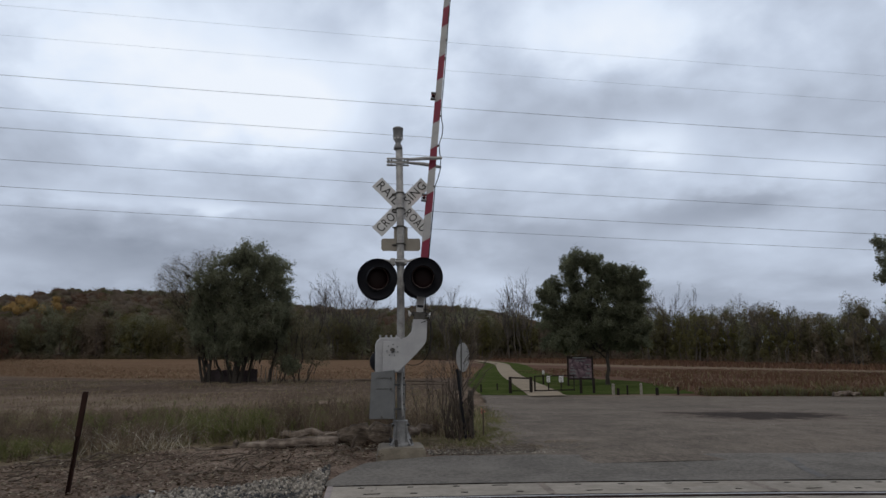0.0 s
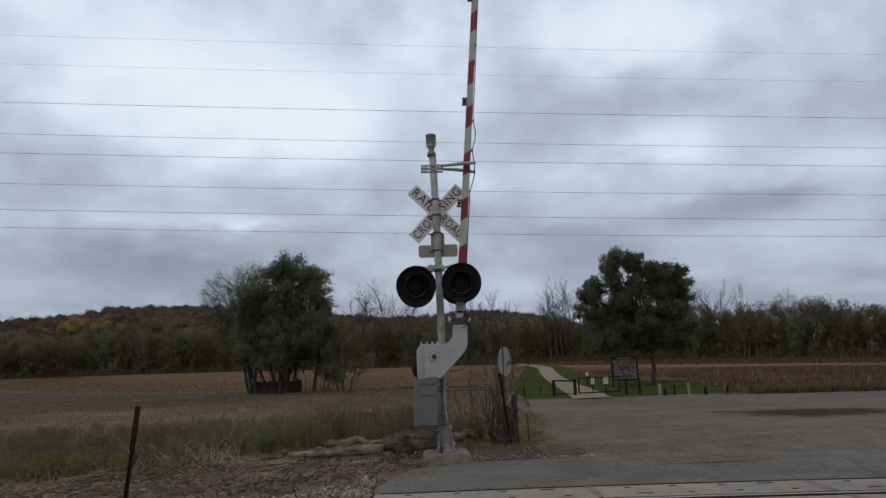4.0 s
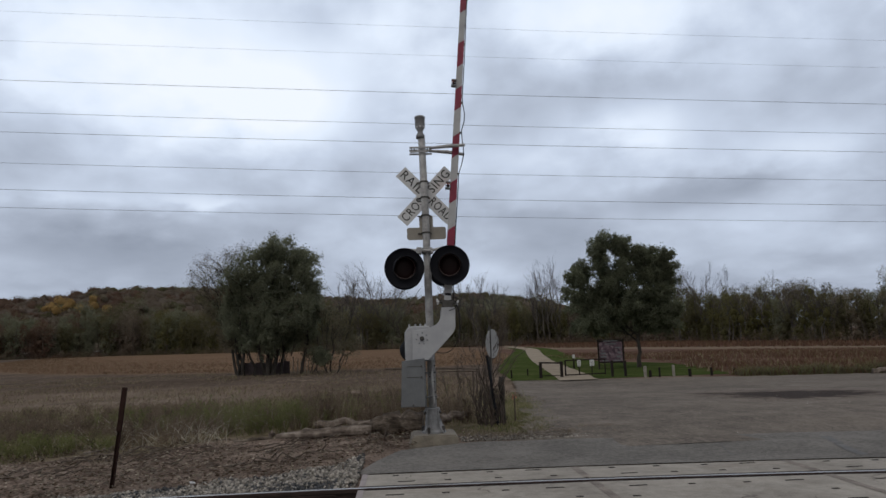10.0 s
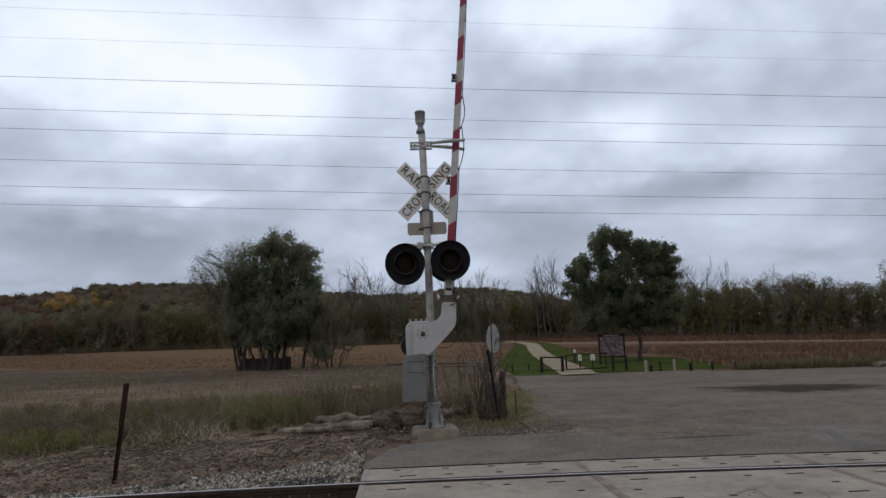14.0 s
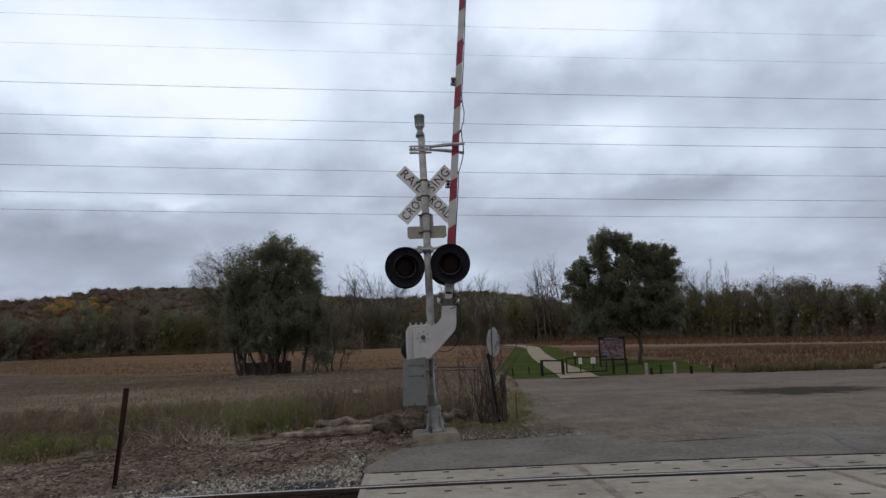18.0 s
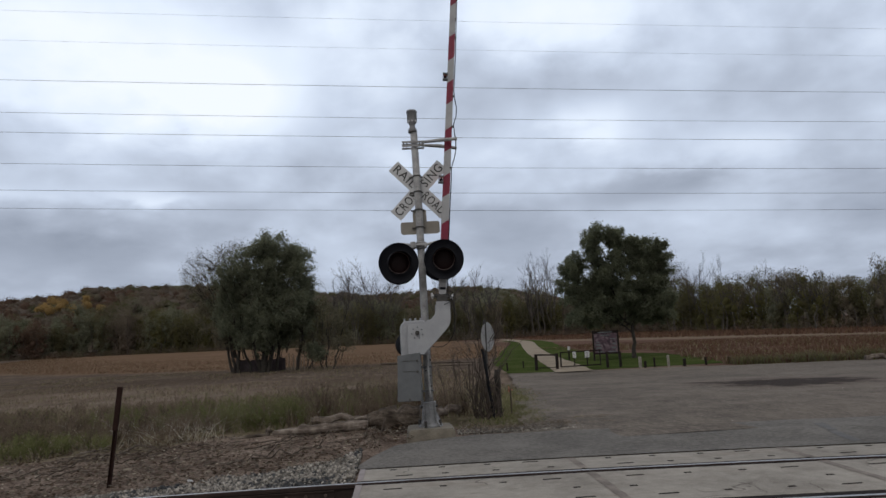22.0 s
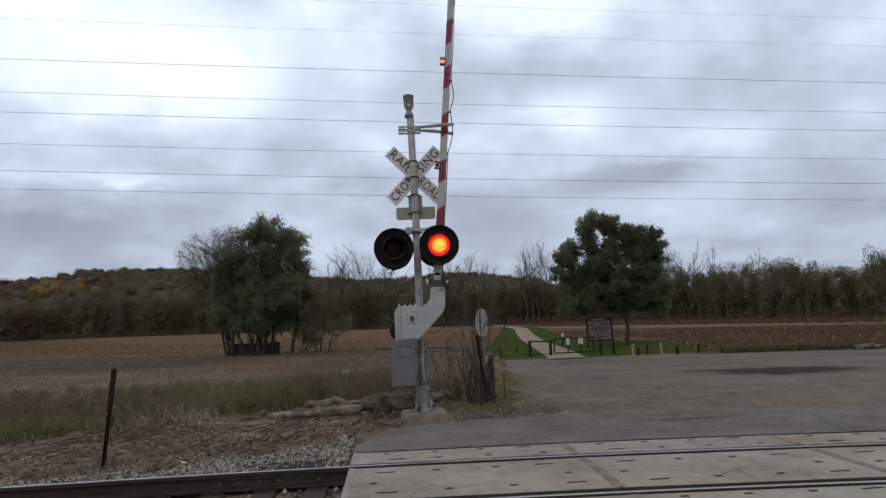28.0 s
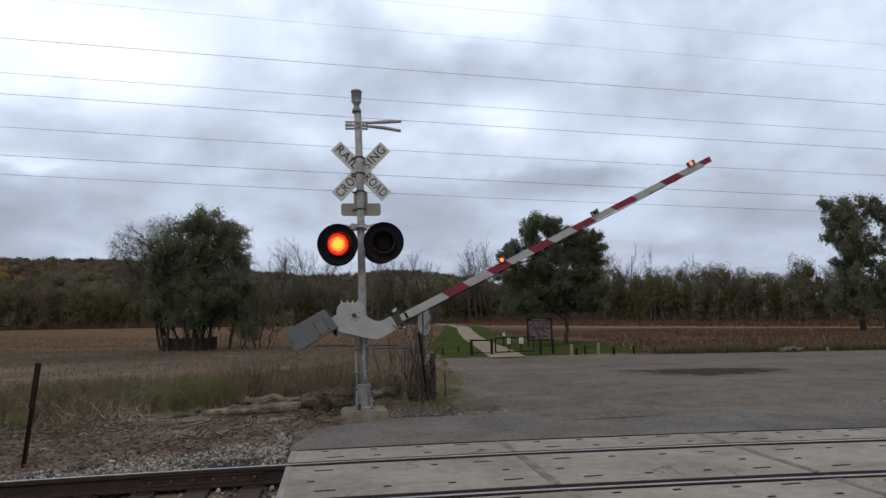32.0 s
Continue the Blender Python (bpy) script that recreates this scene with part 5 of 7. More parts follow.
def build_woods():
    soup = Soup()
    az = -40.0
    while az < 52:
        d0 = belt(az)
        for row in range(3):
            a = az + rnd.uniform(-0.6, 0.6)
            right = a > 9
            d = d0 + row * 10 + rnd.uniform(0, 7)
            base = Vector((d * math.sin(radians(a)), d * math.cos(radians(a)), -1.2))
            tall = key(a, (-50, 19), (-27, 17), (-24, 21), (-20, 20), (-12, 18), (-6, 16), (4, 14), (10, 14), (16, 15.5), (22, 15.0), (32, 12.0), (38, 10.5), (60, 10))
            h = tall * (0.92 + 0.42 * noise.noise((a * 0.45, row * 3.0, 1)) + rnd.uniform(-0.10, 0.10)) * (0.74 + 0.14 * row)
            pick = noise.noise((a * 0.30, row * 2.0, 5)) + rnd.gauss(0, 0.14)
            if right:
                kind = 4 if pick < -0.30 else 3 if pick < -0.08 else 5 if pick < 0.14 else 3 if pick < 0.24 else 1 if pick < 0.36 else 2
            else:
                if a < -24:
                    pick -= 0.26
                elif a > -11:
                    pick = abs(pick) * 0.8 - 0.12
                kind = 2 if pick < -0.30 else 1 if pick < -0.06 else 3 if pick < 0.14 else 4 if pick < 0.24 else 3 if pick < 0.34 else 1
            if a < -24 and kind == 2 and rnd.random() < 0.6:
                kind = 6
            if -21.5 < a < -13 and row < 2 and rnd.random() < 0.30:
                kind = 5
            w = h * rnd.uniform(0.17, 0.25)
            lean = rnd.gauss(0, 0.05)
            soup.rod([base, base + Vector((lean * h * 0.5, 0, h * 0.5)), base + Vector((lean * h, 0, h * 0.92))], [0.24, 0.15, 0.05], 4)
            size = 0.0022 * d
            thin = right and rnd.random() < 0.30
            if right and row < 2 and (thin or rnd.random() < 0.35):
                for _ in range(1):
                    grow_bare(soup, base + Vector((rnd.uniform(-1.2, 1.2), rnd.uniform(-1, 0), 0)), Vector((rnd.gauss(0, 0.10), 0, 1)).normalized(), h * rnd.uniform(0.50, 0.62), 0.085, 3)
                for _ in range(2):
                    q = base + Vector((rnd.gauss(0, 1.6), rnd.uniform(-2.5, 0), 0))
                    soup.rod([q, q + Vector((rnd.gauss(0, 0.3), 0, h * 0.3)), q + Vector((rnd.gauss(0, 0.7), 0, h * rnd.uniform(0.45, 0.62)))], [0.12, 0.09, 0.03], 4)
            elif rnd.random() < 0.25:
                grow_bare(soup, base, Vector((rnd.gauss(0, 0.10), 0, 1)).normalized(), h * rnd.uniform(0.5, 0.60), 0.10, 2)
            # crown of overlapping masses, widest below its middle
            for k in range(13):
                hz = 0.10 + 0.84 * (k + rnd.uniform(-0.5, 0.5)) / 12
                if row and hz < 0.30 + 0.1 * row:
                    continue
                r = w * (0.50 + 0.62 * math.sin(math.pi * min(1.0, hz * 0.92 + 0.06))) * rnd.uniform(0.45, 0.75)
                c = base + Vector((lean * h * hz + rnd.gauss(0, w * 0.42), rnd.gauss(0, w * 0.35), h * hz))
                full = (0.5 if hz > 0.6 else 0.9) if thin else 1.0
                soup.lobe(c, r, r * rnd.uniform(0.9, 1.3), int((160 if right else 105) * full), size * ((0.78 if hz > 0.6 else 0.88) if right else 0.74), kind, 0.0 if hz > (0.84 if row == 2 else 0.62 if right else 0.55) else 0.5 if right else 0.42, 1.35)
        az += 0.50 * 200 / d0 * 0.85
    # undergrowth along the wood's foot
    for _ in range(900):
        a = rnd.uniform(-40, 52)
        d = belt(a) - rnd.uniform(-3, 3)
        r = rnd.uniform(0.8, 2.0)
        soup.lobe(Vector((d * math.sin(radians(a)), d * math.cos(radians(a)), -1.0 + r * 0.4)), r * 1.2, r, 80, 0.0015 * d, rnd.choice((2, 2, 6, 4) if a > 9 or a < -24 else (3, 2, 2, 4)), 0)
    tagged(new("far_woods", soup.mesh("far_woods", [M[k] for k in WOOD_KINDS])), "belt of green and brown autumn woods behind the field", "woods", kind="stuff")
    # leafless trees standing out of the belt
    for a, h in ((-5.4, 17.5), (-3.7, 22), (-3.1, 23), (-1.5, 22), (-0.7, 20), (3.4, 17), (5.0, 18.5), (6.6, 20), (8.0, 19), (-9.5, 15), (11.7, 19), (12.5, 21.5), (13.4, 20), (21.6, 15), (23.3, 17.0), (25.2, 16.5), (26.1, 14), (28.0, 11.5), (30.0, 11.5), (31.8, 10.0), (33.2, 9.6), (34.3, 9.2), (37.5, 8.6), (40, 8.2)):
        d = belt(a) + 2
        soup = Soup()
        fine = 0.6 if a > 18 else 1.0
        for _ in range(2):
            way = Vector((rnd.gauss(0, 0.10), rnd.gauss(0, 0.1), 1)).normalized()
            grow_bare(soup, Vector((rnd.uniform(-0.8, 0.8), 0, 0)), way, h * 0.58, 0.22 * fine, 4, 0, 0.56, 0.46)
        t = root("bare_tree", pose(d * math.sin(radians(a)), d * math.cos(radians(a)), -1.2), "leafless grey tree rising over the woods", "tree", "bare trees of the wood")
        part("branch", soup.mesh("branches", [M["twig_far"]]), M["twig_far"], t)


def ridge(az):
    """The wooded hill's height at a bearing."""
    return key(az, (-60, 37), (-33, 41), (-29, 44), (-26.5, 47), (-24.5, 53), (-20, 54), (-14, 53), (-8, 46.5), (-2, 40), (2, 41), (5, 44.5), (7, 44), (10, 39.5), (13, 31), (18, 19), (25, 10), (70, 8))


def slope_z(az, d):
    return -2 + (ridge(az) - 4) * smooth(0, 6, (d - 380) / 40)


def build_hill():
    me_x = lines((-60, 70, 1.0))
    verts, faces = [], []
    for j in range(27):
        for az in me_x:
            d = 380 + j * 10
            verts.append((d * math.sin(radians(az)), d * math.cos(radians(az)), 0.5 + (ridge(az) - 4) * smooth(0, 24, j)))
    n = len(me_x)
    for j in range(26):
        for i in range(n - 1):
            k = j * n + i
            faces.append((k, k + 1, k + n + 1, k + n))
    me = bpy.data.meshes.new("hill")
    me.from_pydata(verts, [], faces)
    me.materials.append(M["leaf_brown_far"])
    tagged(new("wooded_hill", me), "long low hill under autumn woods", "hill", kind="structure")
    soup = Soup()
    d = 400.0
    while d < 622:
        az = -38.0
        while az < 24:
            a = az + rnd.uniform(-0.3, 0.3)
            dd = d + rnd.uniform(-5, 5)
            n = noise.noise((a * 0.30, dd * 0.016, 0)) + 0.5 * noise.noise((a * 1.0, dd * 0.05, 4)) + 0.30 * smooth(500, 410, dd) + 0.30 * smooth(-16, -5, a) + rnd.gauss(0, 0.10)
            kind = 0 if n > 0.52 else 5 if n > 0.32 else 1 if n > -0.04 else 2
            if -27.5 < a < -19 and 470 < dd < 560 and rnd.random() < 0.25:
                kind = rnd.choice((4, 4, 5))
            big = rnd.random() < 0.22
            top, wide = (rnd.uniform(6.5, 8.5), rnd.uniform(4.6, 6.4)) if big else (rnd.uniform(4.5, 7.0), rnd.uniform(3.0, 4.8))
            c = Vector((dd * math.sin(radians(a)), dd * math.cos(radians(a)), slope_z(a, dd) + top * 0.42))
            soup.body(c, wide, top * 0.55, kind, 0.72)
            for _ in range(4 if big else 3):
                q = c + Vector((rnd.gauss(0, wide * 0.42), rnd.gauss(0, wide * 0.3), rnd.uniform(-0.1, 0.34) * top))
                soup.lobe(q, wide * 0.58, top * 0.30, 46, 0.85, kind, 0, 1.25)
            az += 0.62
        d += 11.0
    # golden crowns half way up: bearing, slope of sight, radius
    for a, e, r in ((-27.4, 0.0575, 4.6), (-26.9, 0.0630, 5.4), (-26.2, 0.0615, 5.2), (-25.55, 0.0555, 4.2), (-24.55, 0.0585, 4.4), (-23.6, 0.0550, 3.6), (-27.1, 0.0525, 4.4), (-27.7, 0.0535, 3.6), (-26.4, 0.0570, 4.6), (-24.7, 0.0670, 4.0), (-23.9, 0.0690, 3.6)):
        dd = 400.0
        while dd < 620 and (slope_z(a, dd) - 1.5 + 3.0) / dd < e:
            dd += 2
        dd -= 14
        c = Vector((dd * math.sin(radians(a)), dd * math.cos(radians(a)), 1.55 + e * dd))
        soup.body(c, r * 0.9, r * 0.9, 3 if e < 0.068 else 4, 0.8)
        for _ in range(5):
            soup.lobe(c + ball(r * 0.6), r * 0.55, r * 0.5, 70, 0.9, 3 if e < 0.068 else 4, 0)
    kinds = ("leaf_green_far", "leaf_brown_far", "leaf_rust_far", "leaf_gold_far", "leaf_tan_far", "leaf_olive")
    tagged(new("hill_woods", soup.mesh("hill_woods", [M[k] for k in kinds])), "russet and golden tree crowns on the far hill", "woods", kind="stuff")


# ---- sky ----
def build_sky():
    g = Graph("cloud_cover")
    x, y, z = g.axes()
    az = g.math("MULTIPLY", g.math("ARCTAN2", x, y), 180 / math.pi)
    el = g.math("MULTIPLY", g.math("ARCTAN2", z, 2800.0), 180 / math.pi)
    comb = g.t.nodes.new("ShaderNodeCombineXYZ")
    # clouds crowd together towards the skyline
    sq = g.math("POWER", g.math("MULTIPLY", g.math("MAXIMUM", el, 0.2), 1 / 30.0), 0.62)
    g.put(comb.inputs[0], g.math("MULTIPLY", az, 1 / 30.0))
    g.put(comb.inputs[1], g.math("MULTIPLY", sq, 1.9))
    v = comb.outputs[0]
    n1 = g.noise(1.9, 3, 0.45, v, (1.0, 0.95, 1), 0.1)
    n2 = g.noise(4.4, 5, 0.50, v, (1.0, 1.0, 1), 0.15)
    n3 = g.noise(10.5, 5, 0.52, v, (0.9, 1.1, 1), 0.2)
    f = g.math("ADD", g.math("MULTIPLY", g.math("SUBTRACT", n1, 0.5), 0.75), g.math("MULTIPLY", g.math("SUBTRACT", n2, 0.5), 0.46))
    f = g.math("ADD", f, g.math("MULTIPLY", g.math("SUBTRACT", n3, 0.5), 0.16))
    f = g.math("ADD", f, g.math("MULTIPLY", g.math("SUBTRACT", g.math("MINIMUM", el, 24.0), 13.0), 0.014))
    warp = g.math("ADD", g.math("MULTIPLY", g.math("SUBTRACT", n2, 0.5), 0.8), g.math("MULTIPLY", g.math("SUBTRACT", n3, 0.5), 0.5))
    for a, e, ra, re, k in CLOUDS:
        da = g.math("MULTIPLY", g.math("SUBTRACT", g.math("MULTIPLY_ADD", warp, 7.0, az), a), 1 / ra)
        de = g.math("MULTIPLY", g.math("SUBTRACT", g.math("MULTIPLY_ADD", warp, 2.6, el), e), 1 / re)
        r2 = g.math("ADD", g.math("MULTIPLY", da, da), g.math("MULTIPLY", de, de))
        f = g.math("ADD", f, g.math("MULTIPLY", g.math("EXPONENT", g.math("MULTIPLY", r2, -1.0)), k))
    col = g.ramp(g.math("ADD", f, 0.50), (0.0, (0.235, 0.272, 0.345)), (0.35, (0.39, 0.443, 0.545)), (0.6, (0.58, 0.66, 0.80)), (0.8, (0.77, 0.86, 1.00)), (1.0, (0.88, 0.94, 1.03)))
    em = g.t.nodes.new("ShaderNodeEmission")
    g.put(em.inputs[0], col)
    g.t.links.new(em.outputs[0], g.t.nodes["Material Output"].inputs[0])
    verts, faces = [], []
    azs = [-85 + 170 * i / 40 for i in range(41)]
    zs = (-60, 200, 600, 1100, 1700, 2300)
    for h in zs:
        for a in azs:
            verts.append((2800 * math.sin(radians(a)), 2800 * math.cos(radians(a)), h))
    n = len(azs)
    for j in range(len(zs) - 1):
        for i in range(n - 1):
            k = j * n + i
            faces.append((k, k + n, k + n + 1, k + 1))
    me = bpy.data.meshes.new("clouds")
    me.from_pydata(verts, [], faces)
    me.shade_smooth()
    me.materials.append(g.mat)
    return tagged(new("backdrop_sky", me), "overcast sky of drifting grey and white clouds", "sky", kind="structure")


# bright and dark masses at the start: bearing, height, half widths, strength
CLOUDS = [(-7.5, 20.5, 6.5, 4.0, 0.48), (-19, 23, 11, 5, 0.28), (20, 20.8, 9, 3.0, -0.22), (16, 26.5, 11, 2.6, 0.16), (1.0, 19, 3.0, 3.5, -0.10), (25, 17, 4, 2.2, 0.26), (33, 13.6, 7, 1.6, 0.14),
          (8.5, 15.5, 6, 1.8, 0.12), (29, 11.2, 6.5, 1.3, -0.24), (13, 10.5, 4, 0.8, -0.08), (-13.5, 11.8, 4.5, 0.7, 0.26), (-24, 11.7, 5, 0.7, 0.16), (-24, 8.3, 11, 1.5, -0.20), (-2, 11.8, 6, 1.6, -0.06), (41, 19.5, 6, 4, -0.08), (13, 6.0, 16, 1.5, 0.10)]
sky_backdrop = build_sky()
build_hill()
build_woods()
build_left_trees()
build_right_tree()
build_far_right_tree()


# ---- power line ----
def build_wires():
    for s, yy, r in (((0.5095, 44, 0.010), (0.4605, 47, 0.010), (0.3965, 42, 0.022), (0.3445, 48, 0.022), (0.3135, 42, 0.022), (0.2645, 48, 0.022), (0.2235, 42, 0.022), (0.1955, 48, 0.022))):
        bm = bmesh.new()
        pts = [(x, yy, 1.55 + yy * (s - 0.0035) - 0.0365 * x + 0.00012 * (x - 5) ** 2) for x in range(-140, 141, 10)]
        tube(bm, pts, r * 0.6, 5)
        tagged(part("power_cable", bm, M["wire"], None), "thin dark overhead power cable", "cable", "cables of the power line")


build_wires()


# ---- lawn, path and what stands at the trail head ----
def path_x(y):
    keys = ((33, 8.85), (35, 9.2), (48, 11.1), (64, 13.6), (90, 18.1), (115, 22.7), (128, 24.6), (140, 25.6), (170, 26.5))
    for (a, p), (b, q) in zip(keys, keys[1:]):
        if y <= b:
            return p + (q - p) * (y - a) / (b - a)
    return keys[-1][1]


def build_trail():
    g = Graph("lawn")
    f = g.math("ADD", g.math("MULTIPLY", g.noise(0.5, 5), 0.5), g.math("MULTIPLY", g.noise(9, 5, 0.7), 0.5))
    lawn = g.finish(g.ramp(f, (0.36, (0.032, 0.046, 0.015)), (0.5, (0.054, 0.074, 0.024)), (0.64, (0.098, 0.104, 0.044))), 1.0, bump=g.noise(30, 3), strength=0.6, dist=0.03, spec=0.0)
    verts, faces = [], []
    ys = lines((34.2, 60, 1.0), (60, 150, 4.0))
    n = 14
    for y in ys:
        a = path_x(y) - key(y, (34, 3.4), (45, 4.2), (75, 3.9), (110, 3.2), (150, 2.6))
        b = path_x(y) + key(y, (34, 8.2), (40, 9.4), (50, 9.0), (58, 5.0), (75, 4.2), (120, 4.2), (150, 3))
        if y < 36:
            a = max(a, 5.2)
        for i in range(n + 1):
            x = a + (b - a) * i / n + noise.noise((i * 0.7, y * 0.4, 3)) * 0.4
            verts.append((x, max(y, lot_far(x) - 0.4 + noise.noise((x, 0, 0)) * 0.3) if y < 36 else y, ground_z(x, y) + 0.02 + noise.noise((x * 0.5, y * 0.5, 0)) * 0.015))
    for j in range(len(ys) - 1):
        for i in range(n):
            k = j * (n + 1) + i
            faces.append((k, k + 1, k + n + 2, k + n + 1))
    me = bpy.data.meshes.new("lawn")
    me.from_pydata(verts, [], faces)
    me.shade_smooth()
    me.materials.append(lawn)
    tagged(new("lawn", me), "mown green lawn beside the trail", "lawn", kind="structure")
    pale = worn("path_limestone", (0.23, 0.195, 0.155), (0.34, 0.295, 0.24), 0.6, 30, 1.0, 0, 0.4, 0.01, spec=0.0)
    verts, faces = [], []
    ys = lines((33.3, 60, 1.5), (60, 168, 4.0))
    for y in ys:
        w = key(y, (33, 1.0), (36, 1.0), (48, 0.95), (64, 1.0), (100, 1.15), (130, 1.4), (170, 1.6))
        for i in range(5):
            x = path_x(y) + w * (i / 2 - 1) + noise.noise((i, y * 0.5, 9)) * 0.12
            verts.append((x, y, ground_z(x, y) + 0.045 + (0.01 if 0 < i < 4 else 0.0)))
    for j in range(len(ys) - 1):
        for i in range(4):
            k = j * 5 + i
            faces.append((k, k + 1, k + 6, k + 5))
    me = bpy.data.meshes.new("path")
    me.from_pydata(verts, [], faces)
    me.shade_smooth()
    me.materials.append(pale)
    tagged(new("path", me), "pale crushed limestone trail winding through the lawn", "path", kind="structure")

    # trail gate: short barrier, swinging frame and two taller posts
    black = M["board_dark"]
    gz = ground_z(8, 36)
    bar = root("trail_barrier", pose(8.1, 36.05, gz), "dark wooden barrier rail beside the trail", "barrier")
    for x in (-0.57, 0.60):
        bm = bmesh.new()
        box(bm, x - 0.075, x + 0.075, -0.07, 0.07, -0.1, 0.90, 0.012)
        part("post", bm, black, bar)
    for z in (0.86, 0.14):
        bm = bmesh.new()
        tube(bm, ((-0.57, 0, z), (0.60, 0, z - (0.05 if z > 0.5 else 0))), 0.045 if z > 0.5 else 0.02, 6)
        part("rail", bm, black, bar)
    gt = root("trail_gate", pose(8.98, 36.3, gz), "dark steel trail gate with two small white signs", "gate")
    for x in (0.0, 0.78, 1.5, 2.25):
        bm = bmesh.new()
        tube(bm, ((x, 0, 0.10), (x, 0, 0.93)), 0.045 if x == 0 else 0.032, 6)
        part("upright", bm, black, gt)
    for z in (0.13, 0.92):
        bm = bmesh.new()
        tube(bm, ((0, 0, z), (2.25, 0, z + 0.02)), 0.035, 6)
        part("rail", bm, black, gt)
    for x, w in ((0.77, 0.19), (1.50, 0.26)):
        bm = bmesh.new()
        box(bm, x - w / 2, x + w / 2, -0.055, -0.045, 0.58, 0.92, 0.004)
        s = part("gate_sign", bm, M["sign_white"], gt, "small white notice plate")
        for k in range(4):
            bm = bmesh.new()
            box(bm, x - w * 0.36, x + w * 0.36 * (1 if k % 2 else 0.6), -0.059, -0.056, 0.61 + k * 0.075, 0.635 + k * 0.075)
            part("text_bar", bm, M["letter"], s)
    for x, h in ((2.28, 0.88), (3.00, 0.86)):
        bm = bmesh.new()
        box(bm, x - 0.06, x + 0.06, -1.2, -1.08, -0.05, h, 0.012)
        part("post", bm, black, gt, "dark square wooden gate post")
    # information board
    kx, ky = 13.76, 43.0
    kb = root("information_board", pose(kx, ky, ground_z(kx, ky), 0, 0, -6), "dark wooden information board with printed purple panel and title", "information board")
    for x in (-0.82, 0.82):
        bm = bmesh.new()
        box(bm, x - 0.05, x + 0.05, -0.06, 0.06, -0.2, 1.95, 0.012)
        part("post", bm, black, kb)
    for z0, z1 in ((1.80, 1.93), (0.42, 0.52)):
        bm = bmesh.new()
        box(bm, -0.75, 0.75, -0.05, 0.05, z0, z1, 0.01)
        part("rail", bm, black, kb)
    g = Graph("printed_panel")
    pan = g.finish(g.ramp(g.cells(7.0, "Color"), (0.2, (0.035, 0.022, 0.034)), (0.55, (0.075, 0.042, 0.060)), (0.9, (0.16, 0.12, 0.14))), 0.4)
    bm = bmesh.new()
    box(bm, -0.75, 0.75, -0.03, 0.03, 0.52, 1.80)
    panel = part("panel", bm, pan, kb, "printed panel with pictures and text blocks")
    for x0, x1, z0, z1 in ((-0.5, 0.45, 1.83, 1.90), (-0.36, 0.34, 1.64, 1.70), (-0.68, -0.35, 1.0, 1.12), (-0.68, -0.30, 0.80, 0.90), (-0.66, -0.42, 1.2, 1.26), (0.35, 0.66, 0.78, 0.9), (0.42, 0.66, 1.05, 1.15), (-0.6, -0.2, 0.56, 0.62), (0.1, 0.64, 0.56, 0.62), (0.3, 0.66, 1.4, 1.46)):
        bm = bmesh.new()
        box(bm, x0, x1, -0.062, -0.054, z0, z1)
        part("text_bar", bm, M["weight_grey"], panel)
    bm = bmesh.new()
    plate(bm, ((-0.90, 1.95), (0.90, 1.95), (0.86, 1.99), (-0.86, 1.99)), -0.10, 0.10)
    part("roof", bm, black, kb)
    # bollards along the lawn
    for x, y, h, r, pale_one in ((12.64, 34.0, 0.58, 0.085, 1), (12.86, 33.9, 0.36, 0.075, 0), (13.39, 33.95, 0.5, 0.05, 0), (14.13, 33.9, 0.6, 0.07, 1), (14.79, 33.42, 0.4, 0.085, 0), (15.98, 33.5, 0.42, 0.06, 0), (17.24, 33.6, 0.36, 0.06, 0), (6.11, 37.3, 0.46, 0.045, 0), (7.34, 38.9, 0.42, 0.04, 0), (24.79, 29.9, 0.20, 0.06, 1)):
        bm = bmesh.new()
        lathe(bm, ((r, -0.1), (r, h - 0.03), (r * 0.8, h), (0.0, h)), 10)
        label = "pale weathered wooden bollard" if pale_one else "dark short wooden bollard"
        tagged(part("bollard", bm, M["post_pale"] if pale_one else black, None, at=pose(x, y, ground_z(x, y), rnd.uniform(-2, 2), rnd.uniform(-3, 3), 0)), label, "bollard", "bollards by the lawn")
    mk = root("trail_marker", pose(12.0, 46, ground_z(12, 46)), "slim trail marker post with white plate", "marker post")
    bm = bmesh.new()
    box(bm, -0.05, 0.05, -0.04, 0.04, -0.1, 1.0, 0.01)
    part("post", bm, black, mk)
    bm = bmesh.new()
    box(bm, -0.09, 0.09, -0.05, -0.042, 0.72, 0.98)
    part("plate", bm, M["sign_white"], mk)


M["post_pale"] = worn("weathered_post", (0.16, 0.15, 0.13), (0.30, 0.28, 0.25), 6, 40, 0.9)


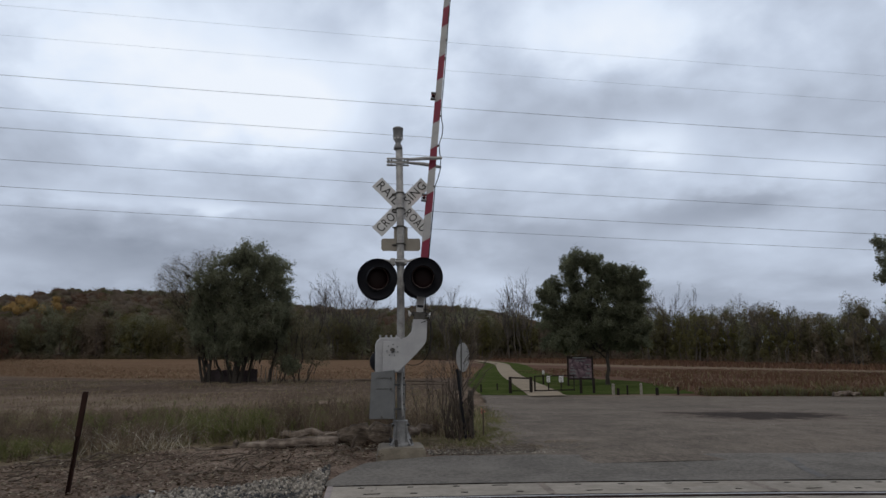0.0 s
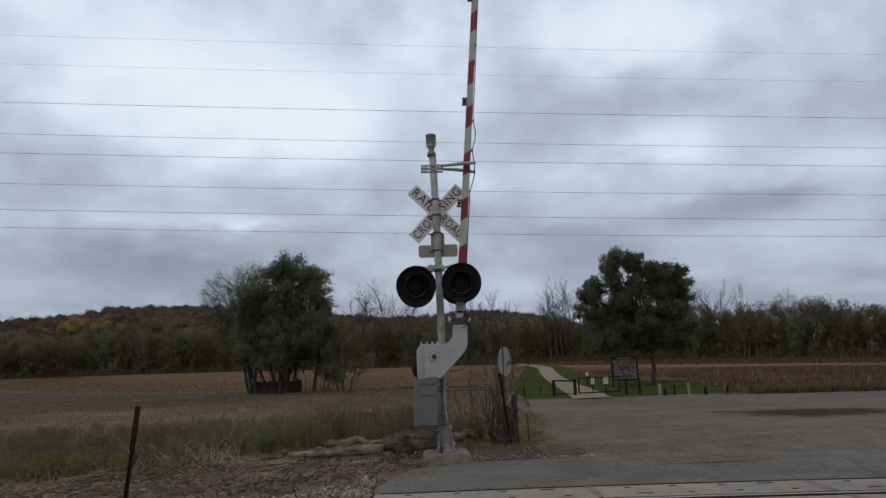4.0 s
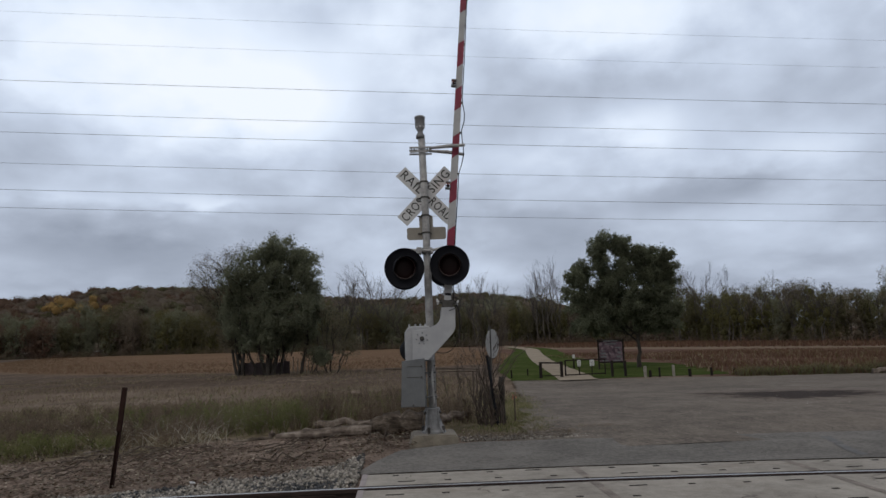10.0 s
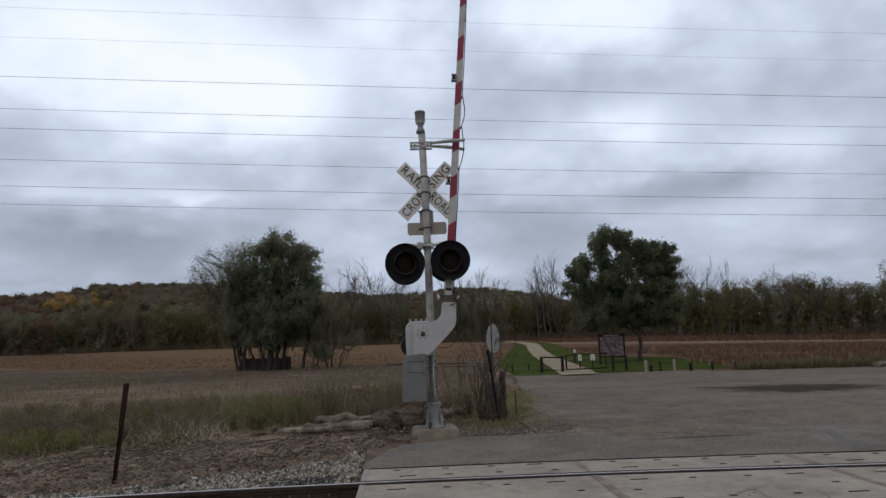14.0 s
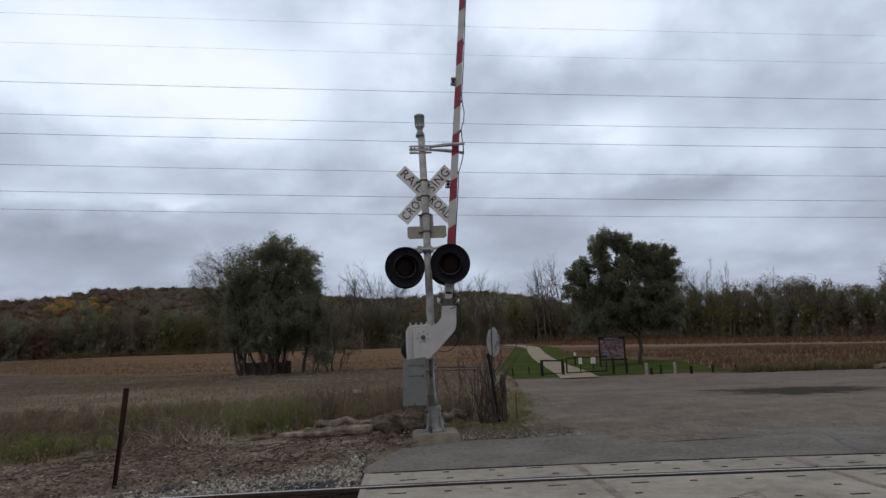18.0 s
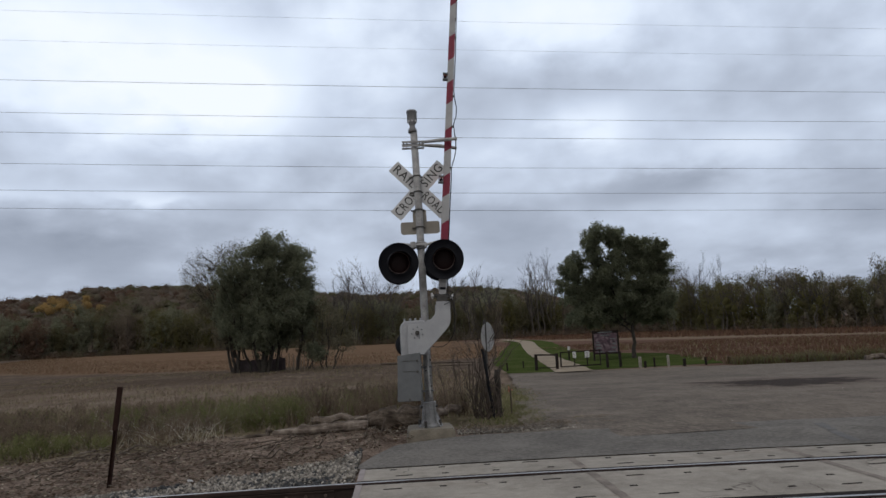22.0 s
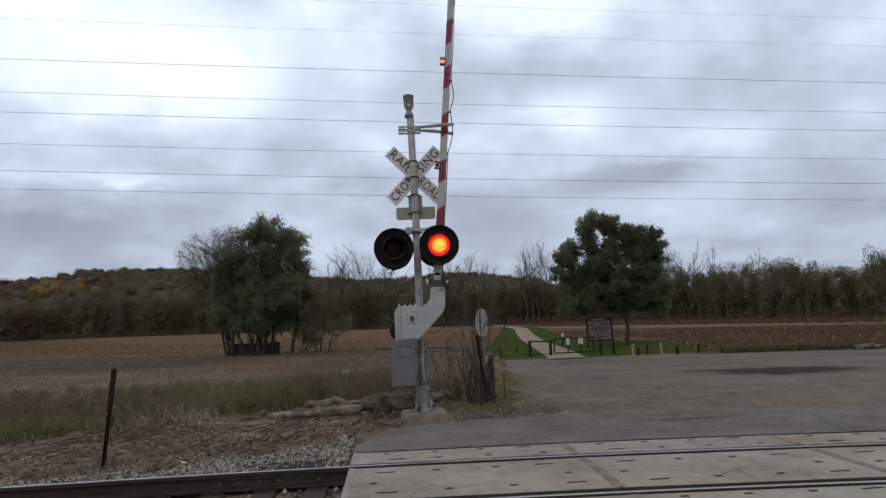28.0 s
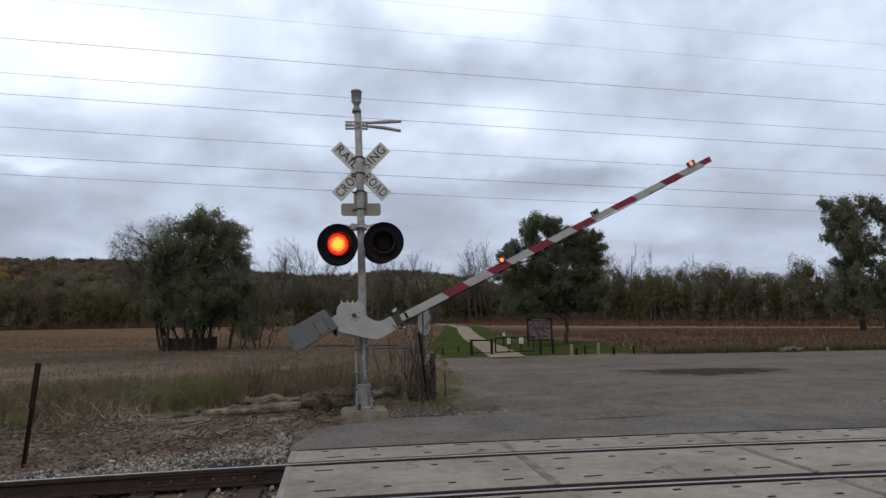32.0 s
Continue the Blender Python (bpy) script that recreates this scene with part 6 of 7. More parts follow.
# ---- the trackside verge ----
def stones(name, label, spots, mats):
    """Loose broken stones: small uneven octahedra."""
    s = Soup()
    for x, y, z, r, m in spots:
        k = len(s.v)
        rot = Euler((rnd.uniform(0, 3), rnd.uniform(0, 3), rnd.uniform(0, 3))).to_matrix()
        for d in ((1, 0, 0), (-1, 0, 0), (0, 1, 0), (0, -1, 0), (0, 0, 1), (0, 0, -1)):
            s.v.append(rot @ (Vector(d) * r * rnd.uniform(0.6, 1.15)) + Vector((x, y, z)))
        for a, b, c in ((0, 2, 4), (2, 1, 4), (1, 3, 4), (3, 0, 4), (2, 0, 5), (1, 2, 5), (3, 1, 5), (0, 3, 5)):
            s.f.append((k + a, k + b, k + c))
            s.m.append(m)
    tagged(new(name, s.mesh(name, mats)), label, "stones", kind="stuff")


def ballast_edge(x):
    return key(x, (-14, 7.75), (-4.4, 7.85), (-3.3, 8.1), (-2.4, 8.35), (-1.8, 8.65), (-0.9, 9.1), (-0.5, 9.3))


def crooked(pts_a, pts_b, radius, material, name, label, category, n=8, wild=0.04, seg=10, taper=0.7, rough=0.12):
    """A log or branch with an uneven skin."""
    a, b = Vector(pts_a), Vector(pts_b)
    bm = bmesh.new()
    pts = bend(a, b, 0.02, n, wild)
    tube(bm, pts, [radius * (1 - (1 - taper) * i / n) * rnd.uniform(0.9, 1.1) for i in range(n + 1)], seg)
    for v in bm.verts:
        v.co += Vector((noise.noise(v.co * 7), noise.noise(v.co * 7 + Vector((5, 0, 0))), noise.noise(v.co * 7 + Vector((0, 7, 0))))) * radius * rough + Vector((noise.noise(v.co * 23), noise.noise(v.co * 21), noise.noise(v.co * 25))) * radius * rough * 0.4
    ob = part(name, bm, material, None, smooth=True)
    return tagged(ob, label, category)


def build_verge():
    tones = [leafy("stone_grey", (0.088, 0.081, 0.072), (0.172, 0.158, 0.142), (0.285, 0.265, 0.24), thin=0), leafy("stone_pale", (0.20, 0.186, 0.166), (0.33, 0.305, 0.272), (0.48, 0.445, 0.40), thin=0), leafy("stone_dark", (0.03, 0.032, 0.035), (0.06, 0.062, 0.066), (0.10, 0.10, 0.105), thin=0)]
    spots = []
    while len(spots) < 12000:
        x, y = rnd.uniform(-9.5, -0.55), rnd.uniform(7.28, 9.4)
        e = ballast_edge(x) + noise.noise((x * 1.5, y * 1.5, 8)) * 0.3
        if y > e:
            continue
        dark = noise.noise((x * 1.6, y * 2.4, 4)) > 0.34 or (-1.6 < x < -0.8 and y < 8.1)
        m = 2 if dark and rnd.random() < 0.75 else rnd.choices((0, 1, 2), (5, 3.0, 1.4))[0]
        spots.append((x, y, ground_z(x, y) + rnd.uniform(0.0, 0.035), rnd.uniform(0.013, 0.034), m))
    while len(spots) < 15500:
        x, y = rnd.uniform(-7, -0.54), rnd.uniform(3.9, 7.15)
        spots.append((x, y, ground_z(x, y) + rnd.uniform(-0.01, 0.03), rnd.uniform(0.018, 0.042), rnd.choices((0, 1, 2), (4, 1, 4))[0]))
    stones("ballast", "grey broken track ballast beside the rail", spots, tones)
    spots = []
    while len(spots) < 1300:
        x = rnd.uniform(0.85, 2.7) if rnd.random() < 0.8 else rnd.uniform(2.7, 4.2)
        y = 10.15 + abs(rnd.gauss(0, 0.26)) - 0.04 * x
        spots.append((x, y, ground_z(x, y) + 0.008, rnd.uniform(0.008, 0.024), rnd.choices((0, 1, 2), (5, 5, 0.8))[0]))
    for _ in range(650):
        x = rnd.uniform(8.0, 12.5)
        spots.append((x, 9.22 + rnd.gauss(0, 0.10) + 0.02 * (x - 7), 0.02, rnd.uniform(0.010, 0.024), rnd.choices((0, 1), (4, 3))[0]))
    for _ in range(500):
        x, y = rnd.uniform(2, 14), rnd.uniform(9.6, 17)
        spots.append((x, y, ground_z(x, y) + 0.012, rnd.uniform(0.006, 0.014), rnd.choices((0, 1, 2), (6, 2, 1))[0]))
    stones("road_gravel", "pale loose gravel at the road edge", spots, tones)
    # bark, twigs and leaf litter on the bare soil
    s = Soup()
    for _ in range(15000):
        x, y = rnd.uniform(-11, 0.2), rnd.uniform(7.9, 11.9)
        if y < ballast_edge(min(x, -0.5)) - 0.1 or (x > -0.3 and y < 9.9):
            continue
        p = Vector((x, y, ground_z(x, y) + rnd.uniform(0.0, 0.05)))
        a = rnd.uniform(0, 6.28)
        d = Vector((math.cos(a), math.sin(a), rnd.uniform(-0.2, 0.35)))
        l, w = rnd.uniform(0.012, 0.05), rnd.uniform(0.006, 0.018)
        s.quad(p, d * l, d.cross(Vector((0, 0, 1))) * w + Vector((0, 0, rnd.uniform(-0.01, 0.012))), rnd.choices((0, 1, 2), (5, 4, 1))[0])
    for _ in range(3000):
        x, y = rnd.uniform(0.9, 3.6), 10.08 + abs(rnd.gauss(0, 0.55))
        if x > lot_left(y) + 0.8:
            continue
        a = rnd.uniform(0, 6.28)
        d = Vector((math.cos(a), math.sin(a), rnd.uniform(-0.2, 0.35)))
        s.quad(Vector((x, y, ground_z(x, y) + rnd.uniform(0.01, 0.05))), d * rnd.uniform(0.012, 0.035), d.cross(Vector((0, 0, 1))) * rnd.uniform(0.006, 0.014), rnd.choices((0, 1, 2), (2, 5, 2.5))[0])
    tagged(new("wood_litter", s.mesh("wood_litter", [leafy("litter_brown", (0.035, 0.024, 0.018), (0.085, 0.06, 0.045), (0.15, 0.11, 0.085)), leafy("litter_grey", (0.08, 0.068, 0.058), (0.15, 0.13, 0.11), (0.24, 0.21, 0.18)), leafy("litter_pale", (0.22, 0.19, 0.15), (0.34, 0.30, 0.25), (0.45, 0.41, 0.35))])), "brown bark chips and dead leaves on bare soil", "litter", kind="stuff")
    # logs and branches
    W = M["log_wood"]
    z = ground_z(-1.5, 11.7) - 0.02
    front = crooked((-2.22, 11.62, z + 0.05), (-0.60, 11.76, z + 0.10), 0.068, W, "log", "weathered grey log lying on the soil", "log", 16, 0.008, 14, 1.45, 0.35)
    bm = bmesh.new()
    tube(bm, ((-0.625, 11.755, z + 0.10), (-0.59, 11.745, z + 0.095), (-0.575, 11.74, z + 0.093)), (0.088, 0.094, 0.070), 11)
    part("broken_end", bm, M["stump"], front, "dark hollow broken end")
    crooked((-0.58, 11.90, z + 0.14), (0.30, 11.72, z + 0.20), 0.165, M["log_bark"], "log", "thick brown log with a dark broken end", "log", 10, 0.01, 20, 1.2, 0.5)
    crooked((-1.66, 12.45, z + 0.13), (-0.35, 12.35, z + 0.13), 0.075, W, "log", "grey branched log behind the first", "log", 12, 0.02, 12, 0.85, 0.4)
    crooked((-0.95, 12.3, z + 0.14), (-0.45, 12.1, z + 0.19), 0.05, W, "log", "short grey limb on the log", "log", 6, 0.02, 10, 0.8, 0.4)
    crooked((0.45, 12.3, z + 0.14), (1.15, 12.7, z + 0.2), 0.10, W, "log", "pale broken log behind the signal", "log", 9, 0.02, 12, 0.7, 0.4)
    crooked((-2.86, 11.48, z + 0.03), (-2.26, 11.55, z + 0.06), 0.042, M["log_bark"], "branch", "dark bent branch on the ground", "branch", 7, 0.02)
    crooked((-2.25, 11.62, z + 0.16), (-2.34, 11.60, z + 0.01), 0.05, W, "branch", "short grey branch stub", "branch", 4, 0.03)
    for k in range(34):
        x, y = rnd.uniform(-5.5, -0.7), rnd.uniform(9.2, 11.4)
        a, l = rnd.gauss(0.1, 0.5), min(rnd.uniform(0.3, 1.3), -0.15 - x)
        zz = ground_z(x, y) + 0.035
        stick = crooked((x, y, zz), (x + l * math.cos(a), y + l * math.sin(a) * 0.4, zz + rnd.uniform(0, 0.10)), rnd.uniform(0.006, 0.016), M["stump"] if k % 3 else W, "fallen_stick", "thin dead stick on the soil", "stick", 6, 0.05, 5, 0.5)
        tagged(stick, group="sticks on the soil")
    for x, y, h in ((-0.35, 11.0, 0.20), (-1.28, 10.3, 0.15), (-1.9, 11.3, 0.14), (-0.6, 10.7, 0.12)):
        zz = ground_z(x, y)
        crooked((x, y, zz - 0.02), (x + h * 0.4, y, zz + h), 0.018, M["stump"], "stub", "broken upright twig stub", "twig", 4, 0.04, 6, 0.5)
    bm = bmesh.new()
    box(bm, -0.032, 0.032, -0.025, 0.025, 0, 0.016, 0.005)
    tagged(part("litter_scrap", bm, M["sign_white"], None, at=pose(-2.62, 8.47, ground_z(-2.62, 8.47) + 0.02, 8, 12, 30)), "small white scrap on the ballast", "scrap")
    # leaning steel post
    p = root("steel_post", Matrix.Translation((-3.60, 8.52, -0.16)) @ pose(0, 0, 0, -2, 5.0, 0), "rusty steel channel post leaning beside the track", "post")
    bm = bmesh.new()
    box(bm, -0.018, 0.018, -0.006, 0.006, -0.1, 1.20, 0.002)
    for sx in (-1, 1):
        box(bm, sx * 0.018 - 0.004, sx * 0.018 + 0.004, -0.03, 0.006, -0.1, 1.20, 0.002)
    part("channel", bm, M["rust_post"], p)
    bm = bmesh.new()
    box(bm, -0.031, 0.031, -0.038, -0.006, 0.70, 1.235, 0.006)
    part("sleeve", bm, M["rust_post"], p, "thicker upper sleeve")
    M["disc_grey"] = worn("sign_aluminium", (0.26, 0.265, 0.27), (0.42, 0.425, 0.43), 5, 60, 0.6)
    # round sign seen from its side, among old posts
    sg = root("round_sign", pose(1.60, 12.12, ground_z(1.64, 12.1)), "round metal sign seen from behind on a slim post", "sign")
    bm = bmesh.new()
    tube(bm, ((0, 0, -0.1), (0.0, 0, 0.9), (0.01, 0.01, 1.78)), 0.026, 8)
    part("post", bm, M["dark_metal"], sg)
    bm = bmesh.new()
    lathe(bm, ((0.0, -0.006), (0.262, -0.006), (0.27, 0.0), (0.262, 0.006), (0.0, 0.006)), 32, "y")
    part("disc", bm, M["disc_grey"], sg, "dull grey back of a round sign disc", False, pose(0.06, 0.07, 1.46, 0, 0, 55))
    bm = bmesh.new()
    box(bm, -0.024, 0.024, -0.012, 0.012, -0.1, 1.26, 0.004)
    tagged(part("leaning_bar", bm, M["black"], None, at=pose(1.685, 12.05, ground_z(1.68, 12.05), -2, -6.8, 12)), "black steel bar leaning by the sign", "bar")
    crooked((1.80, 12.18, -0.25), (1.80, 12.2, 0.82), 0.062, M["bark"], "old_fence_post", "split dark wooden fence post overgrown with vine", "post", 7, 0.01, 9, 0.85, 0.3)
    crooked((1.60, 12.0, -0.2), (1.38, 12.15, 1.05), 0.022, M["stump"], "stake", "brown leaning wooden stake", "stake", 6, 0.012, 7, 0.7)
    crooked((1.56, 12.05, -0.2), (1.52, 12.2, 0.95), 0.018, M["stump"], "stake", "brown thin wooden stake", "stake", 6, 0.015, 7, 0.7)
    fl = root("survey_stake", pose(2.08, 12.5, ground_z(2.08, 12.5)), "thin wooden survey stake with orange flagging", "stake")
    bm = bmesh.new()
    box(bm, -0.013, 0.013, -0.008, 0.008, -0.05, 0.48, 0.002)
    part("stick", bm, M["stump"], fl)
    s = Soup()
    for k in range(9):
        s.leaf(Vector((rnd.gauss(-0.01, 0.02), rnd.gauss(0, 0.02), 0.45 + rnd.gauss(0, 0.03))), 0.06)
    part("flagging", s.mesh("flagging", [M["orange_tape"]]), M["orange_tape"], fl, "orange tape")
    # low rail across the weeds behind the signal
    fr = root("pole_rail", pose(0.85, 20.0, ground_z(0.85, 20)), "weathered brown pole rails on slim posts among weeds", "rail fence")
    for x0, x1, z0, z1, r, m in ((-1.42, 0.75, 1.02, 0.96, 0.032, M["stump"]), (-0.5, 1.45, 0.99, 0.93, 0.028, M["log_wood"]), (0.3, 1.40, 0.88, 0.85, 0.020, M["stump"])):
        bm = bmesh.new()
        tube(bm, ((x0, 0, z0), ((x0 + x1) / 2, 0.02, (z0 + z1) / 2 + 0.015), (x1, 0, z1)), (r, r * 0.9, r * 0.75), 7)
        part("rail", bm, m, fr)
    for x in (0.1, 1.25):
        bm = bmesh.new()
        tube(bm, ((x, 0.05, -0.1), (x, 0.05, 0.95 - 0.05 * x)), 0.026, 6)
        part("post", bm, M["stump"], fr)
    # fallen timber at the far edge of the lot
    crooked((22.25, 30.15, ground_z(22.3, 30.1) + 0.12), (23.3, 29.75, ground_z(23.3, 29.8) + 0.16), 0.13, M["log_wood"], "log", "grey fallen log at the parking lot edge", "log", 7, 0.03)
    crooked((25.4, 29.9, -0.68), (26.4, 29.8, -0.68), 0.09, M["bark"], "log", "dark low log at the parking lot edge", "log", 6, 0.02)


M["litter_stem"] = leafy("bleached_stems", (0.30, 0.27, 0.23), (0.42, 0.385, 0.335), (0.55, 0.51, 0.46))
M["weed_brown"] = leafy("brown_weeds", (0.126, 0.094, 0.078), (0.190, 0.146, 0.120), (0.27, 0.215, 0.175), thin=0.55)
M["weed_dark"] = leafy("dark_dead_weeds", (0.075, 0.056, 0.046), (0.125, 0.094, 0.076), (0.18, 0.14, 0.112))
M["pen_wood"] = worn("pen_boards", (0.07, 0.056, 0.062), (0.13, 0.11, 0.118), 3, 30, 0.95, spec=0.1)
M["stubble"] = leafy("cut_stems", (0.105, 0.082, 0.064), (0.155, 0.122, 0.098), (0.205, 0.168, 0.135))
M["stump"] = worn("brown_dead_wood", (0.045, 0.034, 0.027), (0.12, 0.095, 0.078), 5, 35, 0.9, 0, 0.6, 0.02)
M["orange_tape"] = worn("orange_tape", (0.35, 0.12, 0.08), (0.5, 0.22, 0.15), 6, 40, 0.6)


def tufts(name, label, count, place, mats, weights, height, width, lean):
    s = Soup()
    made = 0
    while made < count:
        x, y, h, *w = place()
        if h <= 0:
            continue
        made += 1
        p = Vector((x, y, ground_z(x, y) - 0.02))
        s.blade(p, height * h * rnd.uniform(0.5, 1.2), width * rnd.uniform(0.6, 1.4), rnd.uniform(0.05, lean), rnd.choices(range(len(mats)), w[0] if w else weights)[0])
    tagged(new(name, s.mesh(name, mats)), label, "grass", kind="stuff")


def weed_edge(x):
    """Where the bare earth ends and the weeds begin."""
    return 11.0 + 0.5 * noise.noise((x * 0.8, 0, 0)) + 1.5 * smooth(-3.9, -3.1, x) - 1.0 * smooth(-5.2, -6.3, x)


def greenness(x, y):
    """Patches of green (above 0) and dead brown weeds (below 0)."""
    g = 0.02 + 1.6 * noise.noise((x * 0.42, y * 0.30, 7)) + 0.5 * noise.noise((x * 1.7, y * 1.2, 3))
    if x > -1.8:
        g -= 0.5
    if -8.5 < x < -4.6 and y > 12.4:
        g -= 0.45
    if x < -4.8 and y < 11.6:
        g += 0.8
    if x < -4.6 and 14.0 < y < 15.4:
        g += 0.9
    if -4.4 < x < -1.9 and y < 14.5:
        g += 0.5
    return g


def build_grass():
    def near():
        x, y = rnd.uniform(-15, 1.45), 10.3 + abs(rnd.gauss(0, 4.2))
        if y < weed_edge(x) or y > 24 or (x < -2.5 and y > 15.6 + 0.8 * noise.noise((x * 0.6, 0, 3)) and rnd.random() < 0.75):
            return x, y, 0
        g = greenness(x, y)
        if noise.noise((x * 0.7, y * 0.45, 21)) + rnd.gauss(0, 0.15) > 0.12:
            return x, y, 0.16, (5, 1, 3)
        if g > 0:
            return x, y, max(0.2, 0.6 + 1.2 * noise.noise((x * 0.9, y * 0.7, 8))), (4.0, 5.5, 2.0)
        if rnd.random() < 0.25:
            return x, y, 0
        return x, y, max(0.2, 0.6 + 1.2 * noise.noise((x * 0.9, y * 0.7, 8))), (4.5, 0.8, 3.5)
    tufts("weeds", "tangled green and straw-coloured weeds behind the logs", 22000, near, [M["straw"], M["weed_green"], M["weed_brown"]], (4, 3, 3), 0.24, 0.011, 1.7)

    # bushy dead and green weeds: many thin branched stems with small seed heads
    s = Soup()
    made = 0
    while made < 760:
        x, y = rnd.uniform(-13, 1.3), 10.8 + abs(rnd.gauss(0, 3.0))
        if y < weed_edge(x) + 0.1 or y > 19:
            continue
        made += 1
        g = greenness(x, y)
        kind = 1 if g < 0.05 else 0
        h = rnd.uniform(0.16, 0.46) * (1.1 if kind else 0.8) * (1.2 if x > -4 else 0.95)
        p = Vector((x, y, ground_z(x, y)))
        for _ in range(7):
            out = Vector((rnd.gauss(0, 0.45), rnd.gauss(0, 0.45), 1)).normalized()
            s.blade(p, h * 0.9, 0.008, 0.5, kind)
            for _ in range(7):
                u = rnd.uniform(0.25, 1.0)
                q = p + out * h * u
                s.leaf(q + ball(0.07 * (0.4 + u)), rnd.uniform(0.018, 0.05), kind if rnd.random() < 0.8 else 2, 1.5)
                s.blade(q, rnd.uniform(0.06, 0.14), 0.005, 1.2, kind)
    tagged(new("low_weeds", s.mesh("low_weeds", [M["weed_green"], M["weed_brown"], M["straw"]])), "low clumps of green and brown leafy weeds", "weeds", kind="stuff")

    # taller bushy weeds standing behind the logs
    s = Soup()
    for kind, n, x0, x1, y0, y1, h0, h1 in ((1, 60, -2.6, 0.35, 12.8, 16.5, 0.40, 0.80), (0, 60, -2.4, 0.6, 12.6, 16.0, 0.30, 0.65), (0, 90, -5.8, -1.8, 12.3, 15.0, 0.28, 0.66), (1, 80, -10.5, -4.6, 11.2, 15.5, 0.22, 0.50), (2, 130, -9.0, -1.5, 12.6, 19.0, 0.25, 0.55), (1, 12, 0.6, 1.4, 12.6, 14.5, 0.30, 0.5)):
        for _ in range(n):
            x, y = rnd.uniform(x0, x1), rnd.uniform(y0, y1)
            p, h = Vector((x, y, ground_z(x, y) - 0.02)), rnd.uniform(h0, h1)
            for _ in range(rnd.randint(4, 8)):
                tip = p + Vector((rnd.gauss(0, 0.20) * h, rnd.gauss(0, 0.20) * h, h * rnd.uniform(0.7, 1.0)))
                s.rod([p, p.lerp(tip, 0.5) + ball(0.02), tip], [0.005, 0.004, 0.002], 3, kind)
                for _ in range(9):
                    q = p.lerp(tip, rnd.uniform(0.3, 1.02))
                    s.blade(q, rnd.uniform(0.05, 0.13), 0.006, 1.4, kind)
                    s.leaf(q + ball(0.05), rnd.uniform(0.02, 0.05), kind if rnd.random() < 0.8 else 2, 1.0)
    tagged(new("bushy_weeds", s.mesh("bushy_weeds", [M["weed_green"], M["weed_dark"], M["weed_brown"]])), "bushy dead brown and green weeds behind the logs", "weeds", kind="stuff")

    def stalks():
        x, y = rnd.choice((rnd.uniform(-7, 1.6), rnd.gauss(0.1, 0.6), rnd.gauss(-1.2, 0.9))), rnd.uniform(12.2, 17.0)
        return x, y, 0.8 + 0.5 * noise.noise((x, y, 2))
    tufts("dead_stalks", "tall brown dead weed stalks behind the signal", 2000, stalks, [M["weed_brown"], M["straw"]], (3, 1), 0.80, 0.008, 0.40)

    def by_sign():
        y = 10.9 + abs(rnd.gauss(0, 4.5))
        x = lot_left(y) + rnd.gauss(0.22, 0.18) - abs(rnd.gauss(0, 0.42 + 0.03 * (y - 11)))
        return x, y, (0.5 + 0.05 * (y - 11) + 0.5 * noise.noise((x * 1.5, y, 4))) if y < 30 else 0
    tufts("verge_grass", "short green grass between signal and parking lot", 9000, by_sign, [M["weed_green"], M["straw"]], (4, 1.6), 0.095, 0.010, 1.6)

    def dry_verge():
        x = rnd.uniform(0.95, 3.6)
        y = 10.45 + abs(rnd.gauss(0, 0.55))
        return x, y, 0.5 + 0.6 * noise.noise((x * 2, y * 2, 6))
    tufts("dry_verge_grass", "flattened straw-coloured grass over the gravel edge", 3800, dry_verge, [M["straw"], M["weed_brown"], M["weed_green"]], (6, 3, 0.7), 0.09, 0.008, 2.6)

    def ochre():
        x = rnd.uniform(-130, 16)
        y = 60 + 0.011 * x * x + abs(rnd.gauss(0, 26))
        if x > 5 and y > 50 and x > path_x(y) - 4:
            return x, y, 0
        return x, y, 1.0 + 0.3 * noise.noise((x * 0.1, y * 0.1, 0))
    tufts("ochre_prairie_grass", "band of tall ochre prairie grass across the field", 30000, ochre, [M["ochre_grass"], M["straw"]], (7, 1), 0.22, 0.05, 1.6)

    def russet():
        x = rnd.uniform(17, 105)
        y = rnd.uniform(29, 84)
        if 2 * x + y > 178 + 5 * noise.noise((x * 0.1, 0, 0)) or y < lot_far(x) + 0.8 or x < 17.5 + 0.25 * max(0, y - 38) * (1 if y < 60 else 0):
            return x, y, 0
        if x < 34 and y > 38 and noise.noise((x * 0.2, y * 0.16, 2)) > -0.05:
            return x, y, 0.22
        return x, y, (1.0 + 0.4 * noise.noise((x * 0.15, y * 0.15, 5))) * (1 - 0.65 * smooth(110, 172, 2 * x + y))
    tufts("russet_prairie_grass", "tall russet prairie grass beyond the parking lot", 46000, russet, [M["red_grass"], M["straw"], M["weed_green"], M["ochre_grass"]], (7, 0.9, 0.6, 1.6), 0.46, 0.04, 1.3)

    def edge_weeds():
        x = rnd.uniform(17.0, 31)
        return x, lot_far(x) + abs(rnd.gauss(0, 0.8)) + 0.1, 1.0 + 0.6 * noise.noise((x * 0.8, 0, 3))
    tufts("lot_edge_weeds", "green-brown weeds along the edge of the lot", 6500, edge_weeds, [M["weed_green"], M["leaf_tan"], M["red_grass"]], (3, 3, 2), 0.48, 0.028, 1.2)

    def beyond():
        a = rnd.uniform(10, 60)
        d = belt(a) - rnd.uniform(1, 60)
        x, y = d * math.sin(radians(a)), d * math.cos(radians(a))
        return x, y, 1.0 if 2 * x + y > 193 and y > 20 and x > path_x(y) + 5 else 0
